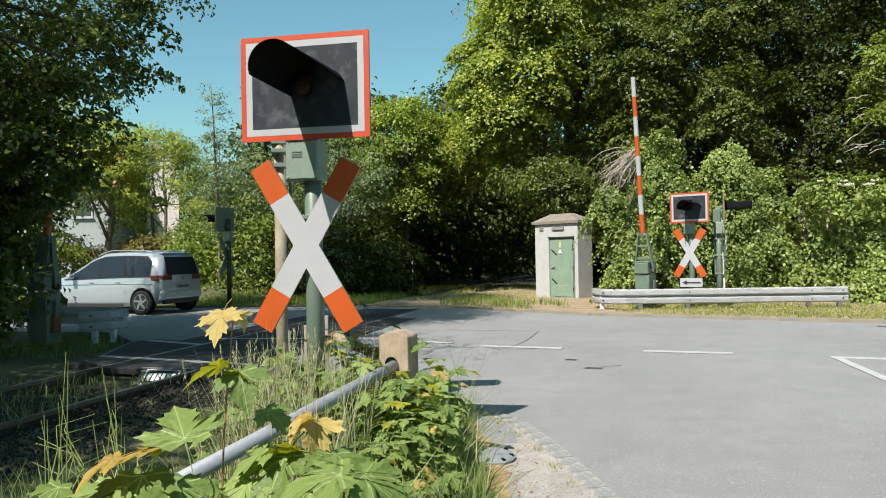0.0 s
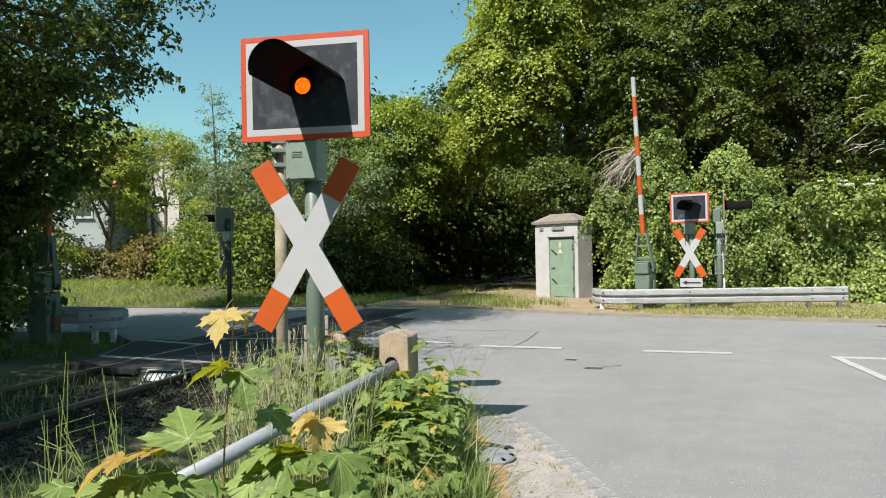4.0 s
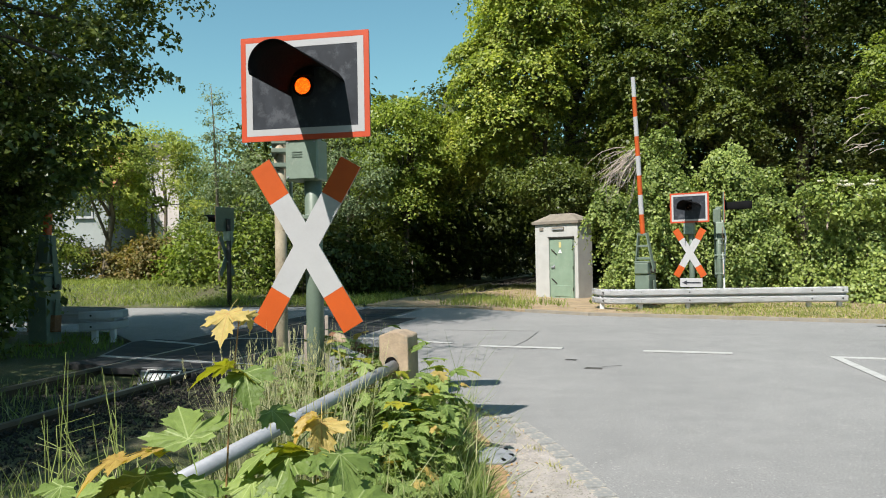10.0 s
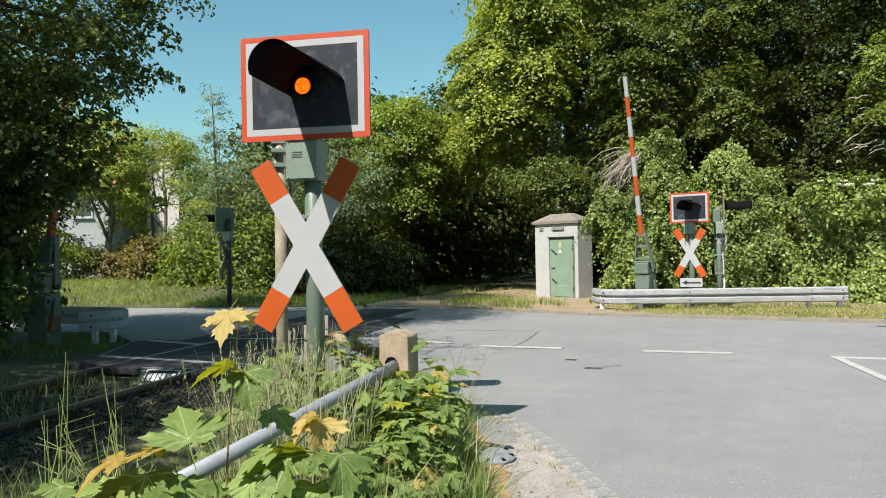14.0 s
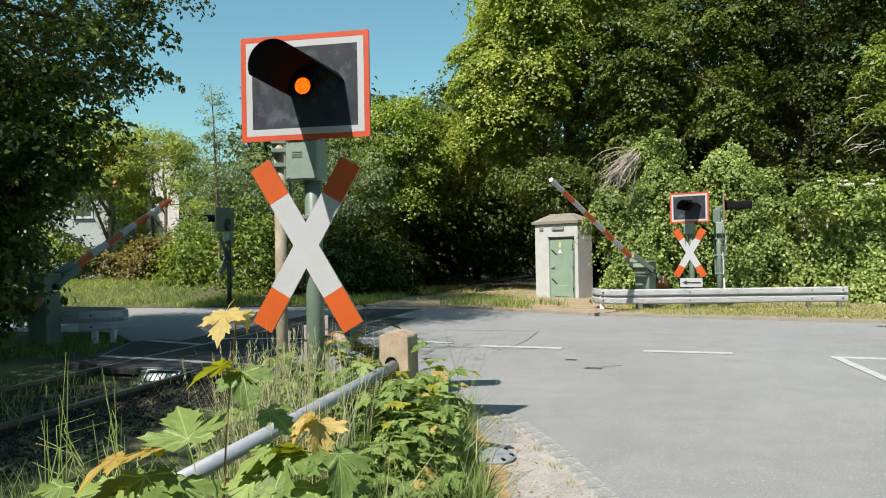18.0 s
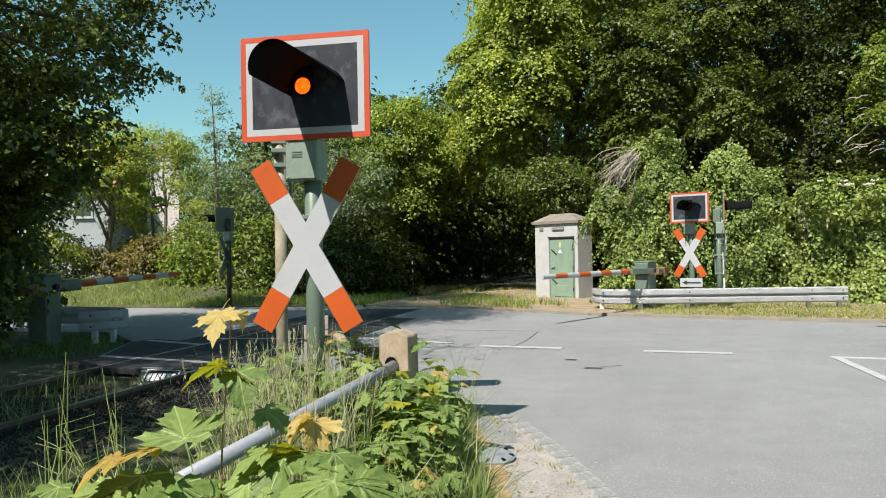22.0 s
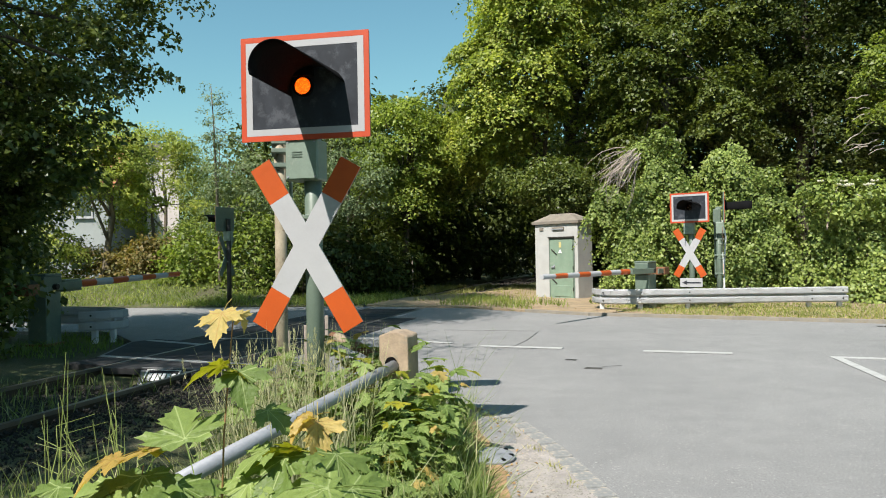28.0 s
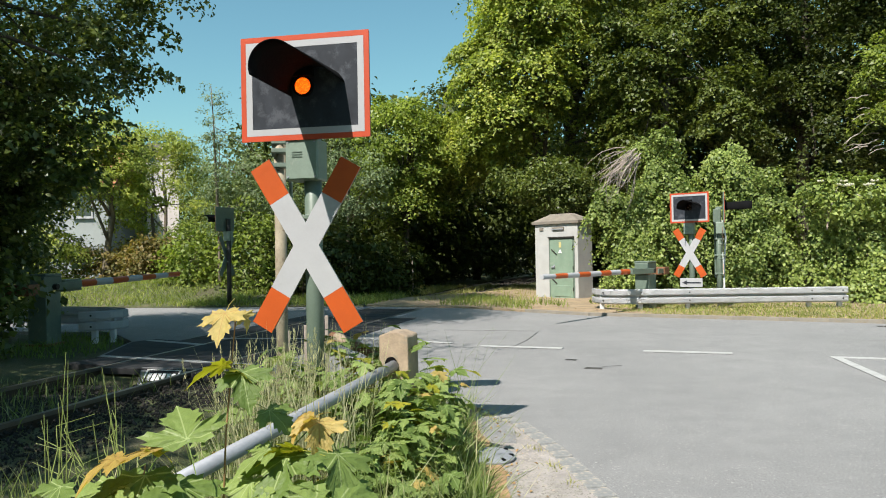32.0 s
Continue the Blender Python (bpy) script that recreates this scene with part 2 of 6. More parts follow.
GREENSTEM = surface("green_stem", (0.22, 0.27, 0.07), 0.55, vary=0.25, grain=60, patch=8, bump=0.1)
# white render greyed: the shade on the long house is in the colour
HOUSESHADE = surface("shaded_house_render", (0.32, 0.34, 0.34), 0.9, vary=0.12, grain=10, patch=0.8, bump=0.2)
HOUSEWALL = surface("house_render", (0.74, 0.73, 0.72), 0.9, vary=0.1, grain=10, patch=0.8, bump=0.2)
HOUSEPINK = surface("house_gable_render", (0.70, 0.62, 0.60), 0.9, vary=0.1, grain=10, patch=0.8, bump=0.2)
DARKROOF = surface("dark_roof", (0.10, 0.085, 0.075), 0.85, vary=0.25, grain=14, patch=1.5, bump=0.5, depth=0.03)
ROOFTILE = surface("roof_tiles", (0.42, 0.16, 0.09), 0.85, vary=0.25, grain=14, patch=1.5, bump=0.5, depth=0.03)
PANE = glass_material("window_glass", (0.03, 0.035, 0.04))
CARPAINT = surface("silver_blue_car_paint", (0.36, 0.39, 0.43), 0.28, metal=0.35, vary=0.03, grain=200, patch=2, bump=0.0)
CARPAINT.node_tree.nodes["Principled BSDF"].inputs["Coat Weight"].default_value = 0.8
CARGLASS = glass_material("car_glass", (0.03, 0.04, 0.055))
CARTRIM = surface("car_trim", (0.02, 0.02, 0.021), 0.6, vary=0.2, grain=60, patch=6, bump=0.1)
TYRE = surface("tyre", (0.018, 0.018, 0.018), 0.85, vary=0.25, grain=60, patch=8, bump=0.3)
ALLOY = surface("alloy", (0.42, 0.42, 0.43), 0.3, metal=0.8, vary=0.1, grain=60, patch=6, bump=0.0)
TAILRED = glass_material("tail_light_red", (0.085, 0.006, 0.008), 0.15)
NOTICE = surface("faded_yellow_notice", (0.55, 0.46, 0.20), 0.6, vary=0.15, grain=60, patch=12, bump=0.0)
PLATE = surface("pale_plate", (0.7, 0.7, 0.7), 0.4, vary=0.05, grain=60, patch=6, bump=0.0)
GLOW = glow_material("lamp_amber_glow", (1.0, 0.42, 0.04), (0.9, 0.04, 0.0), 3.2)
LENS = amber_lens_material()

LEAF_LIME = leafy("leaf_lime", (0.187, 0.24, 0.05), (0.455, 0.495, 0.13), 0.45, 0.45, odd=(0.56, 0.53, 0.15), odd_share=0.12)
LEAF_MID = leafy("leaf_mid", (0.06, 0.088, 0.024), (0.20, 0.235, 0.064), 0.38, 0.47, spec=0.42)
LEAF_FRESH = leafy("leaf_fresh", (0.115, 0.165, 0.036), (0.335, 0.40, 0.095), 0.44, 0.45, odd=(0.36, 0.37, 0.09), odd_share=0.08)
LEAF_DEEP = leafy("leaf_deep", (0.065, 0.097, 0.029), (0.215, 0.255, 0.075), 0.44, 0.38, spec=0.6)
# darker copy of the leaf colours: shade inside the right-hand crowns
LEAF_SHADED = leafy("leaf_shaded", (0.036, 0.053, 0.015), (0.125, 0.15, 0.042), 0.38, 0.45, spec=0.45)
LEAF_GREEN = leafy("leaf_green", (0.10, 0.145, 0.034), (0.29, 0.34, 0.085), 0.42, 0.45)
LEAF_RUSSET = leafy("leaf_russet", (0.13, 0.13, 0.04), (0.30, 0.20, 0.08), 0.35, 0.55)
# dark leaves for shaded growth, the shade partly put into the colour
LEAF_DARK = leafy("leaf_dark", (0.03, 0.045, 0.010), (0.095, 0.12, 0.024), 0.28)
LEAF_GREY = leafy("leaf_grey", (0.12, 0.16, 0.085), (0.24, 0.30, 0.17), 0.3, 0.6)
LEAF_IVY = leafy("leaf_ivy", (0.09, 0.135, 0.032), (0.32, 0.39, 0.105), 0.30, 0.52, odd=(0.36, 0.39, 0.15), odd_share=0.15, spec=0.4)
LEAF_MAPLE = maple_material("leaf_maple", (0.125, 0.19, 0.048), (0.265, 0.345, 0.115), (0.36, 0.43, 0.19), 0.36)
LEAF_YELLOW = maple_material("leaf_maple_yellow", (0.45, 0.31, 0.09), (0.53, 0.41, 0.16), (0.45, 0.26, 0.09))
LEAF_OLIVE = maple_material("leaf_maple_olive", (0.24, 0.27, 0.02), (0.40, 0.37, 0.04), (0.46, 0.40, 0.10))
LITTER = leafy("leaf_litter", (0.30, 0.17, 0.08), (0.50, 0.31, 0.16), 0.25, 0.7)
GRAVEL = leafy("pale_gravel", (0.19, 0.17, 0.16), (0.40, 0.365, 0.355), 0.0, 0.9)
GRASS = leafy("grass_blade", (0.10, 0.14, 0.035), (0.27, 0.325, 0.12), 0.32, 0.5, odd=(0.50, 0.46, 0.31), odd_share=0.22)
GRASS_DRY = leafy("grass_dry", (0.25, 0.255, 0.08), (0.46, 0.435, 0.17), 0.35, 0.6, odd=(0.6, 0.5, 0.28), odd_share=0.3)
GRASS_BANK = leafy("grass_bank", (0.14, 0.19, 0.04), (0.33, 0.37, 0.10), 0.38, 0.55, odd=(0.42, 0.40, 0.16), odd_share=0.12)
GRASS_GREEN = leafy("grass_green", (0.09, 0.15, 0.03), (0.24, 0.32, 0.08), 0.35, 0.5)
STRAW = leafy("grass_straw", (0.44, 0.42, 0.27), (0.60, 0.56, 0.40), 0.35, 0.6)
BLOSSOM = surface("elder_blossom", (0.46, 0.45, 0.33), 0.8, vary=0.2, grain=60, patch=8, bump=0.3)


# ---- mesh helpers ----
def part(name, bm, material, parent=None, label="", smooth=False):
    me = bpy.data.meshes.new(name)
    bm.to_mesh(me)
    bm.free()
    me.materials.append(material)
    if smooth:
        me.polygons.foreach_set("use_smooth", [True] * len(me.polygons))
    ob = new(name, me)
    ob.parent = parent
    if label:
        ob["label"] = label
    return ob


def again(ob, parent, m):
    """One more piece on the same mesh."""
    o = new(ob.name.split(".")[0], ob.data)
    o.parent = parent
    o.matrix_basis = m
    return o


def thing(name, m, label, category, group="", kind=""):
    e = new(name)
    e.empty_display_size = 0.1
    e.matrix_basis = m
    return tagged(e, label, category, group, kind)


def box(bm, sx, sy, sz, m=Matrix(), bevel=0.0):
    """A block centred on m, its edges bevelled."""
    made = bmesh.ops.create_cube(bm, size=1, matrix=m @ Matrix.Diagonal((sx, sy, sz, 1)))["verts"]
    if bevel:
        edges = list({e for v in made for e in v.link_edges})
        bmesh.ops.bevel(bm, geom=edges, offset=bevel, segments=2, affect="EDGES", profile=0.5)
    return bm


def block(sx, sy, sz, m=Matrix(), bevel=0.0):
    return box(bmesh.new(), sx, sy, sz, m, bevel)


def tube(bm, points, radii, sides=10, caps=True):
    """A round tapering tube along points."""
    pts = [Vector(p) for p in points]
    if not hasattr(radii, "__len__"):
        radii = [radii] * len(pts)
    rings = []
    ref = None
    for i, p in enumerate(pts):
        way = (pts[min(i + 1, len(pts) - 1)] - pts[max(i - 1, 0)]).normalized()
        if ref is None:
            ref = way.orthogonal().normalized()
        a = (ref - way * ref.dot(way))
        a = a.normalized() if a.length > 1e-5 else way.orthogonal().normalized()
        ref = a
        b = way.cross(a)
        rings.append([bm.verts.new(p + radii[i] * (a * math.cos(2 * math.pi * k / sides) + b * math.sin(2 * math.pi * k / sides))) for k in range(sides)])
    for r, s in zip(rings, rings[1:]):
        for k in range(sides):
            bm.faces.new((r[k], r[(k + 1) % sides], s[(k + 1) % sides], s[k]))
    if caps:
        bm.faces.new(rings[0][::-1])
        bm.faces.new(rings[-1])
    return bm


def pipe(points, radii, sides=10):
    return tube(bmesh.new(), points, radii, sides)


def prism(bm, outline, z0, z1):
    """A flat outline (x, y) made solid between two heights."""
    lo = [bm.verts.new((x, y, z0)) for x, y in outline]
    hi = [bm.verts.new((x, y, z1)) for x, y in outline]
    bm.faces.new(hi)
    bm.faces.new(lo[::-1])
    n = len(lo)
    for i in range(n):
        bm.faces.new((lo[i], lo[(i + 1) % n], hi[(i + 1) % n], hi[i]))
    bmesh.ops.recalc_face_normals(bm, faces=bm.faces)
    return bm


def mesh_object(name, verts, faces, material, parent=None, label="", smooth=False):
    me = bpy.data.meshes.new(name)
    verts, faces = np.asarray(verts, dtype=np.float32), np.asarray(faces, dtype=np.int32)
    k = faces.shape[1]
    me.vertices.add(len(verts))
    me.vertices.foreach_set("co", verts.ravel())
    me.loops.add(faces.size)
    me.loops.foreach_set("vertex_index", faces.ravel())
    me.polygons.add(len(faces))
    me.polygons.foreach_set("loop_start", np.arange(0, faces.size, k, dtype=np.int32))
    me.update(calc_edges=True)
    me.materials.append(material)
    if smooth:
        me.polygons.foreach_set("use_smooth", [True] * len(faces))
    ob = new(name, me)
    ob.parent = parent
    if label:
        ob["label"] = label
    return ob


RNG = np.random.default_rng(7)


def unit(v):
    return v / np.maximum(np.linalg.norm(v, axis=1, keepdims=True), 1e-6)


def leaf_mesh(name, centres, normals, size, material, parent=None, label="", slim=0.62, spread=0.35):
    """Many small folded leaves, four corners each."""
    n = len(centres)
    normals = unit(normals)
    size = np.asarray(size, float).reshape(-1, 1)
    a = unit(np.cross(normals, unit(RNG.normal(size=(n, 3)))))
    b = np.cross(normals, a)
    s = size * (1 + spread * RNG.normal(size=(n, 1)).clip(-1.6, 1.8))
    fold = normals * s * 0.12
    v = np.stack([centres - a * s * 0.5 - fold, centres + b * s * slim * 0.5 + fold, centres + a * s * 0.5 - fold * 1.4, centres - b * s * slim * 0.5 + fold], axis=1)
    return mesh_object(name, v.reshape(-1, 3), np.arange(4 * n).reshape(n, 4), material, parent, label)


def crown_cloud(centre, radii, clumps, per, clump_r, hollow=0.45, low=-1.0, rough=0.22, tier=0.0):
    """Leaf centres and normals spread through an uneven ellipsoid: in loose clumps, or (tier) in drooping boughs that overlap like tiles."""
    centre, radii = np.asarray(centre, float), np.asarray(radii, float)
    d = unit(RNG.normal(size=(clumps, 3)))
    keep = d[:, 2] >= low
    d = d[keep]
    lump = 1 + rough * np.sin(d @ RNG.normal(size=(3, 3)) * 3.1 + RNG.uniform(0, 6, 3)).sum(1, keepdims=True) * 0.6
    r = (hollow ** 3 + (1 - hollow ** 3) * RNG.uniform(size=(len(d), 1))) ** (1 / 3)
    c = centre + d * radii * r * lump
    k = len(c)
    if tier:
        out = d * np.array([1, 1, 0.0]) + RNG.normal(size=(k, 3)) * np.array([0.45, 0.45, 0.0])
        out = unit(out)
        side = np.stack([-out[:, 1], out[:, 0], np.zeros(k)], 1)
        big = clump_r * RNG.uniform(0.7, 1.7, (k, 1, 1))
        rad = np.sqrt(RNG.uniform(0, 1, (k, per, 1)))
        ang = RNG.uniform(0, 2 * math.pi, (k, per, 1))
        u, v = rad * np.cos(ang), rad * np.sin(ang)
        ragged = 1 + 0.25 * np.sin(3 * ang + RNG.uniform(0, 6, (k, 1, 1))) + 0.15 * np.sin(7 * ang + RNG.uniform(0, 6, (k, 1, 1)))
        u, v = u * ragged, v * ragged
        drop = -tier * (u * 0.9 + 0.75 * (u * u + v * v)) + 0.16 * RNG.normal(size=(k, per, 1))
        off = (out[:, None, :] * u * 1.25 + side[:, None, :] * v + np.array([0, 0, 1.0]) * drop) * big
        pts = (c[:, None, :] + off).reshape(-1, 3)
        tilt = np.array([0, 0, 1.0]) + tier * (out[:, None, :] * (0.8 + u) + side[:, None, :] * v)
        nrm = unit(tilt.reshape(-1, 3)) + RNG.normal(size=pts.shape) * 0.42
        return pts, nrm, c
    off = RNG.normal(size=(k, per, 3)) * np.array([1, 1, 0.45])
    ln = np.linalg.norm(off, axis=2, keepdims=True)
    off = off / ln * np.minimum(ln, 1.9) * clump_r * RNG.uniform(0.6, 1.35, (k, 1, 1))
    pts = (c[:, None, :] + off).reshape(-1, 3)
    out = np.repeat(d, per, axis=0)
    nrm = unit(off.reshape(-1, 3)) * 0.5 + out * 0.45 + np.array([0, 0, 0.75]) + RNG.normal(size=pts.shape) * 0.55
    return pts, nrm, c


def limbs(bm, foot, top, r0, targets, rng):
    """A trunk that tapers and bends a little, with limbs to some of the targets."""
    foot, top = Vector(foot), Vector(top)
    n = 7
    pts = [foot.lerp(top, i / (n - 1)) + Vector((rng.uniform(-1, 1), rng.uniform(-1, 1), 0)) * r0 * (0 if i == 0 else 0.7) for i in range(n)]
    tube(bm, pts, [r0 * (1.25 if i == 0 else 1 - 0.75 * i / (n - 1)) for i in range(n)], 9)
    for g in targets:
        g = Vector(g)
        k = rng.uniform(0.35, 0.9)
        s = foot.lerp(top, k)
        mid = s.lerp(g, 0.55) + Vector((rng.uniform(-.2, .2), rng.uniform(-.2, .2), 0.25)) * (g - s).length * 0.3
        rr = r0 * (1 - 0.75 * k) * 0.6
        tube(bm, [s, s.lerp(mid, 0.5), mid, g], [rr, rr * 0.75, rr * 0.5, rr * 0.15], 6)
    return bm


def blades_mesh(name, spots, height, material, parent=None, label="", width=0.012, lean=0.35, spread=0.4, base=None):
    """Bent grass blades, each tapering to a tip."""
    n = len(spots)
    h = height * (1 + spread * RNG.normal(size=(n, 1))).clip(0.3, 1.8)
    ang = RNG.uniform(0, 2 * math.pi, n)
    side = np.stack([np.cos(ang), np.sin(ang), np.zeros(n)], 1) * width * RNG.uniform(0.6, 1.3, (n, 1))
    la = RNG.uniform(0, 2 * math.pi, n)
    away = np.stack([np.cos(la), np.sin(la), np.zeros(n)], 1) * h * np.abs(RNG.normal(size=(n, 1))).clip(0, 1.5) * lean
    up = np.array([0, 0, 1.0])
    p = np.asarray(spots, float)
    mid = p + up * h * 0.55 + away * 0.35
    tip = p + up * h * 0.95 + away
    v = np.stack([p - side * 0.5, p + side * 0.5, mid + side * 0.42, mid - side * 0.42, tip + side * 0.06, tip - side * 0.06], 1)
    i = np.arange(n)[:, None] * 6
    f = np.concatenate([i + np.array([0, 1, 2, 3]), i + np.array([3, 2, 4, 5])])
    return mesh_object(name, v.reshape(-1, 3), f, material, parent, label)


def strip_spots(line, w0, w1, count, z=0.0):
    """Random spots along a line of (x, y), between two offsets to its left."""
    p = np.asarray(line, float)
    seg = np.linalg.norm(np.diff(p, axis=0), axis=1)
    t = RNG.uniform(0, seg.sum(), count)
    k = np.searchsorted(np.cumsum(seg), t).clip(0, len(seg) - 1)
    f = (t - np.concatenate([[0], np.cumsum(seg)])[k]) / seg[k]
    d = (p[k + 1] - p[k]) / seg[k][:, None]
    q = p[k] + d * (f * seg[k])[:, None] + np.stack([-d[:, 1], d[:, 0]], 1) * RNG.uniform(w0, w1, (count, 1))
    return np.concatenate([q, np.full((count, 1), z)], 1)


# ---- ground, roads, track ----
FAR_EDGE = [(-140, 57.5), (-30, 27.5), (-8.15, 21.9), (-2.2, 21.0), (0.6, 19.6), (2.0, 18.0), (3.3, 16.7), (5.9, 15.15), (8.2, 13.85), (14, 10.6), (30, 1.8), (60, -15)]
NEAR_EDGE = [(60, -60), (2.6, -40), (1.75, -2), (1.3, 2.0), (0.99, 4.27), (0.86, 5.28), (0.68, 6.18), (0.42, 6.7), (-0.1, 7.4), (-0.8, 8.2), (-1.8, 9.1), (-2.9, 9.75), (-4.6, 10.6), (-5.2, 11.15), (-5.5, 13.0), (-6.6, 14.7), (-30, 20.4), (-140, 50)]


def track_x(y):
    """The track's middle, which bends to the right in the distance."""
    return -6.28 + 0.245 * y + 0.00035 * max(0.0, y - 12) ** 2


def build_ground():
    xs = np.concatenate([[-700, -300, -140, -80], np.linspace(-50, -9, 42), np.arange(-8.75, 4.1, 0.25), np.linspace(5, 50, 46), [80, 140, 300, 700]])
    ys = np.concatenate([[-700, -300, -100, -50], np.linspace(-30, -1, 30), np.arange(0, 12.1, 0.25), np.linspace(13, 60, 48), [90, 140, 300, 900]])
    gx, gy = np.meshgrid(xs, ys)
    off = np.abs(gx - (-6.28 + 0.245 * gy))
    bed = np.clip((2.3 - off) / 0.9, 0, 1) * np.clip((9.9 - gy) / 0.4, 0, 1) * np.clip((gy + 12) / 3, 0, 1)
    side = gx - (-6.28 + 0.245 * gy)
    bed *= np.where(side > 0.85, 0.15, 0.45 + 0.55 * np.clip((gy - 8.2) / 0.8, 0, 1))
    z = -0.075 - 0.125 * bed
    v = np.stack([gx, gy, z], -1).reshape(-1, 3)
    nx, ny = len(xs), len(ys)
    i = (np.arange(ny - 1)[:, None] * nx + np.arange(nx - 1)).ravel()
    f = np.stack([i, i + 1, i + nx + 1, i + nx], 1)
    tagged(mesh_object("ground", v, f, EARTH), "brown earth with moss and dry grass", "ground", kind="structure")


def sheet(name, outline, z0, z1, material, label, category, kind="structure"):
    bm = prism(bmesh.new(), outline, z0, z1)
    bmesh.ops.triangulate(bm, faces=[f for f in bm.faces if len(f.verts) > 4])
    return tagged(part(name, bm, material), label, category, kind=kind)


def build_roads():
    sheet("road", FAR_EDGE + NEAR_EDGE, -0.07, 0.0, ASPHALT, "worn grey asphalt road with pale dust", "road")
    sheet("verge_far", FAR_EDGE[3:][::-1] + [(-2.2, 23.5), (4, 30), (60, 30)], -0.07, 0.045, VERGE, "raised verge of dry earth behind the kerb", "verge")
    sheet("verge_left", [(-140, 57.6), (-30, 27.6), (-8.2, 22.0), (-2.3, 21.1), (-3, 40), (-140, 90)], -0.07, 0.03, EARTH, "grassy verge beside the road", "verge")
    sheet("pavement", [(0.40, 3.4), (1.04, 3.4), (0.86, 4.27), (0.72, 5.28), (0.55, 6.1), (0.36, 6.55), (0.05, 6.9), (0.1, 5.6)], -0.07, 0.012, GRIT, "gritty path end with dry leaves", "pavement")


def build_deck_patch():
    sheet("soil", [(0.05, 4.2), (0.37, 4.2), (0.36, 4.5), (0.385, 4.75), (0.345, 5.1), (0.35, 5.45), (0.27, 5.8), (0.25, 6.3), (0.29, 6.85), (-0.1, 7.0), (-0.1, 5.5)], -0.05, 0.017, SOIL, "sandy orange-brown soil along the grass edge", "soil")
    sheet("asphalt_patch", [(0.36, 5.55), (0.52, 5.5), (0.55, 5.9), (0.46, 6.35), (0.30, 6.4), (0.29, 5.85)], -0.02, 0.0165, ASPHALT, "old asphalt remnant on the path end", "road")
    # dark sheet over the road in place of deeper shade beside the rails
    sheet("asphalt_patch", [(-4.62, 10.58), (-2.95, 9.8), (-2.5, 10.6), (-2.1, 12.2), (-3.9, 12.5), (-5.2, 13.3), (-5.44, 12.9), (-5.15, 11.2)], -0.02, 0.003, SHADEDASPHALT, "dark road sheet beside the rails, shade put in its colour", "road")
    # grassy bank beyond the road
    bm = bmesh.new()
    rows = []
    for x, y in ((-30, 27.5), (-19, 24.7), (-8.3, 21.95), (-6.4, 21.65)):
        k = 0.35 if x > -7 else 1.0
        rows.append([bm.verts.new((x + 0.25 * o, y + o, z)) for o, z in ((0.15, -0.05), (0.2, 0.04), (1.6, 0.04 + 0.22 * k), (3.2, 0.04 + 0.55 * k), (6.5, 0.04 + 0.6 * k), (6.6, -0.05))])
    for a, b in zip(rows, rows[1:]):
        for k in range(5):
            bm.faces.new((a[k], b[k], b[k + 1], a[k + 1]))
    for r in (rows[0], rows[-1][::-1]):
        bm.faces.new(r)
    bmesh.ops.recalc_face_normals(bm, faces=bm.faces)
    tagged(part("bank", bm, EARTH), "low grassy bank rising from the far road edge", "bank", kind="structure")


def build_litter():
    """Grit, gravel and fallen leaves on the path end and along the far kerb."""
    n = 5200
    y = RNG.uniform(3.6, 6.5, n)
    x = np.interp(y, [3.6, 4.3, 5.3, 6.1, 6.5], [0.62, 0.6, 0.48, 0.35, 0.3]) + RNG.normal(size=n) * 0.15
    ok = x < np.interp(y, [3.6, 4.3, 5.3, 6.1, 6.6], [1.0, 0.86, 0.72, 0.54, 0.36])
    x, y = x[ok], y[ok]
    n = len(x)
    octa = np.array([(1, 0, 0), (0, 1, 0), (-1, 0, 0), (0, -1, 0), (0, 0, 0.6)], float)
    tri = np.array([(0, 1, 4), (1, 2, 4), (2, 3, 4), (3, 0, 4)])
    v = octa[None] * RNG.uniform(0.003, 0.0085, (n, 1, 1)) * RNG.uniform(0.6, 1.3, (n, 5, 1)) + np.stack([x, y, np.full(n, 0.012)], 1)[:, None]
    f = (np.arange(n)[:, None, None] * 5 + tri[None]).reshape(-1, 3)
    tagged(mesh_object("gravel", v.reshape(-1, 3), f, GRAVEL), "loose pale gravel on the path end", "gravel", kind="stuff")
    n = 80
    y = RNG.uniform(3.8, 6.8, n)
    x = np.interp(y, [3.8, 5.3, 6.1, 6.8], [0.42, 0.36, 0.36, 0.3]) + np.abs(RNG.normal(size=n)) * 0.12
    a = np.stack([x, y, np.full(n, 0.022)], 1)
    b = strip_spots(FAR_EDGE[4:9], 0.15, 1.0, 420, 0.055)
    b[:, 1] += 0.25
    p = np.concatenate([a, b])
    nr = np.array([0, 0, 1.0]) + RNG.normal(size=p.shape) * 0.3
    tagged(leaf_mesh("leaf_litter", p, nr, 0.024, LITTER), "scattered dry orange-brown fallen leaves", "leaf litter", kind="stuff")


def strip(name, a, b, w, z=0.004, thick=0.003, material=None, label="", category="", kind="structure"):
    a, b = Vector((*a, 0)), Vector((*b, 0))
    d = (b - a).normalized()
    s = Vector((-d.y, d.x, 0)) * w / 2
    q = [(a - s)[:2], (b - s)[:2], (b + s)[:2], (a + s)[:2]]
    return tagged(part(name, prism(bmesh.new(), q, z - thick, z), material or PAINTLINE), label, category, kind=kind)


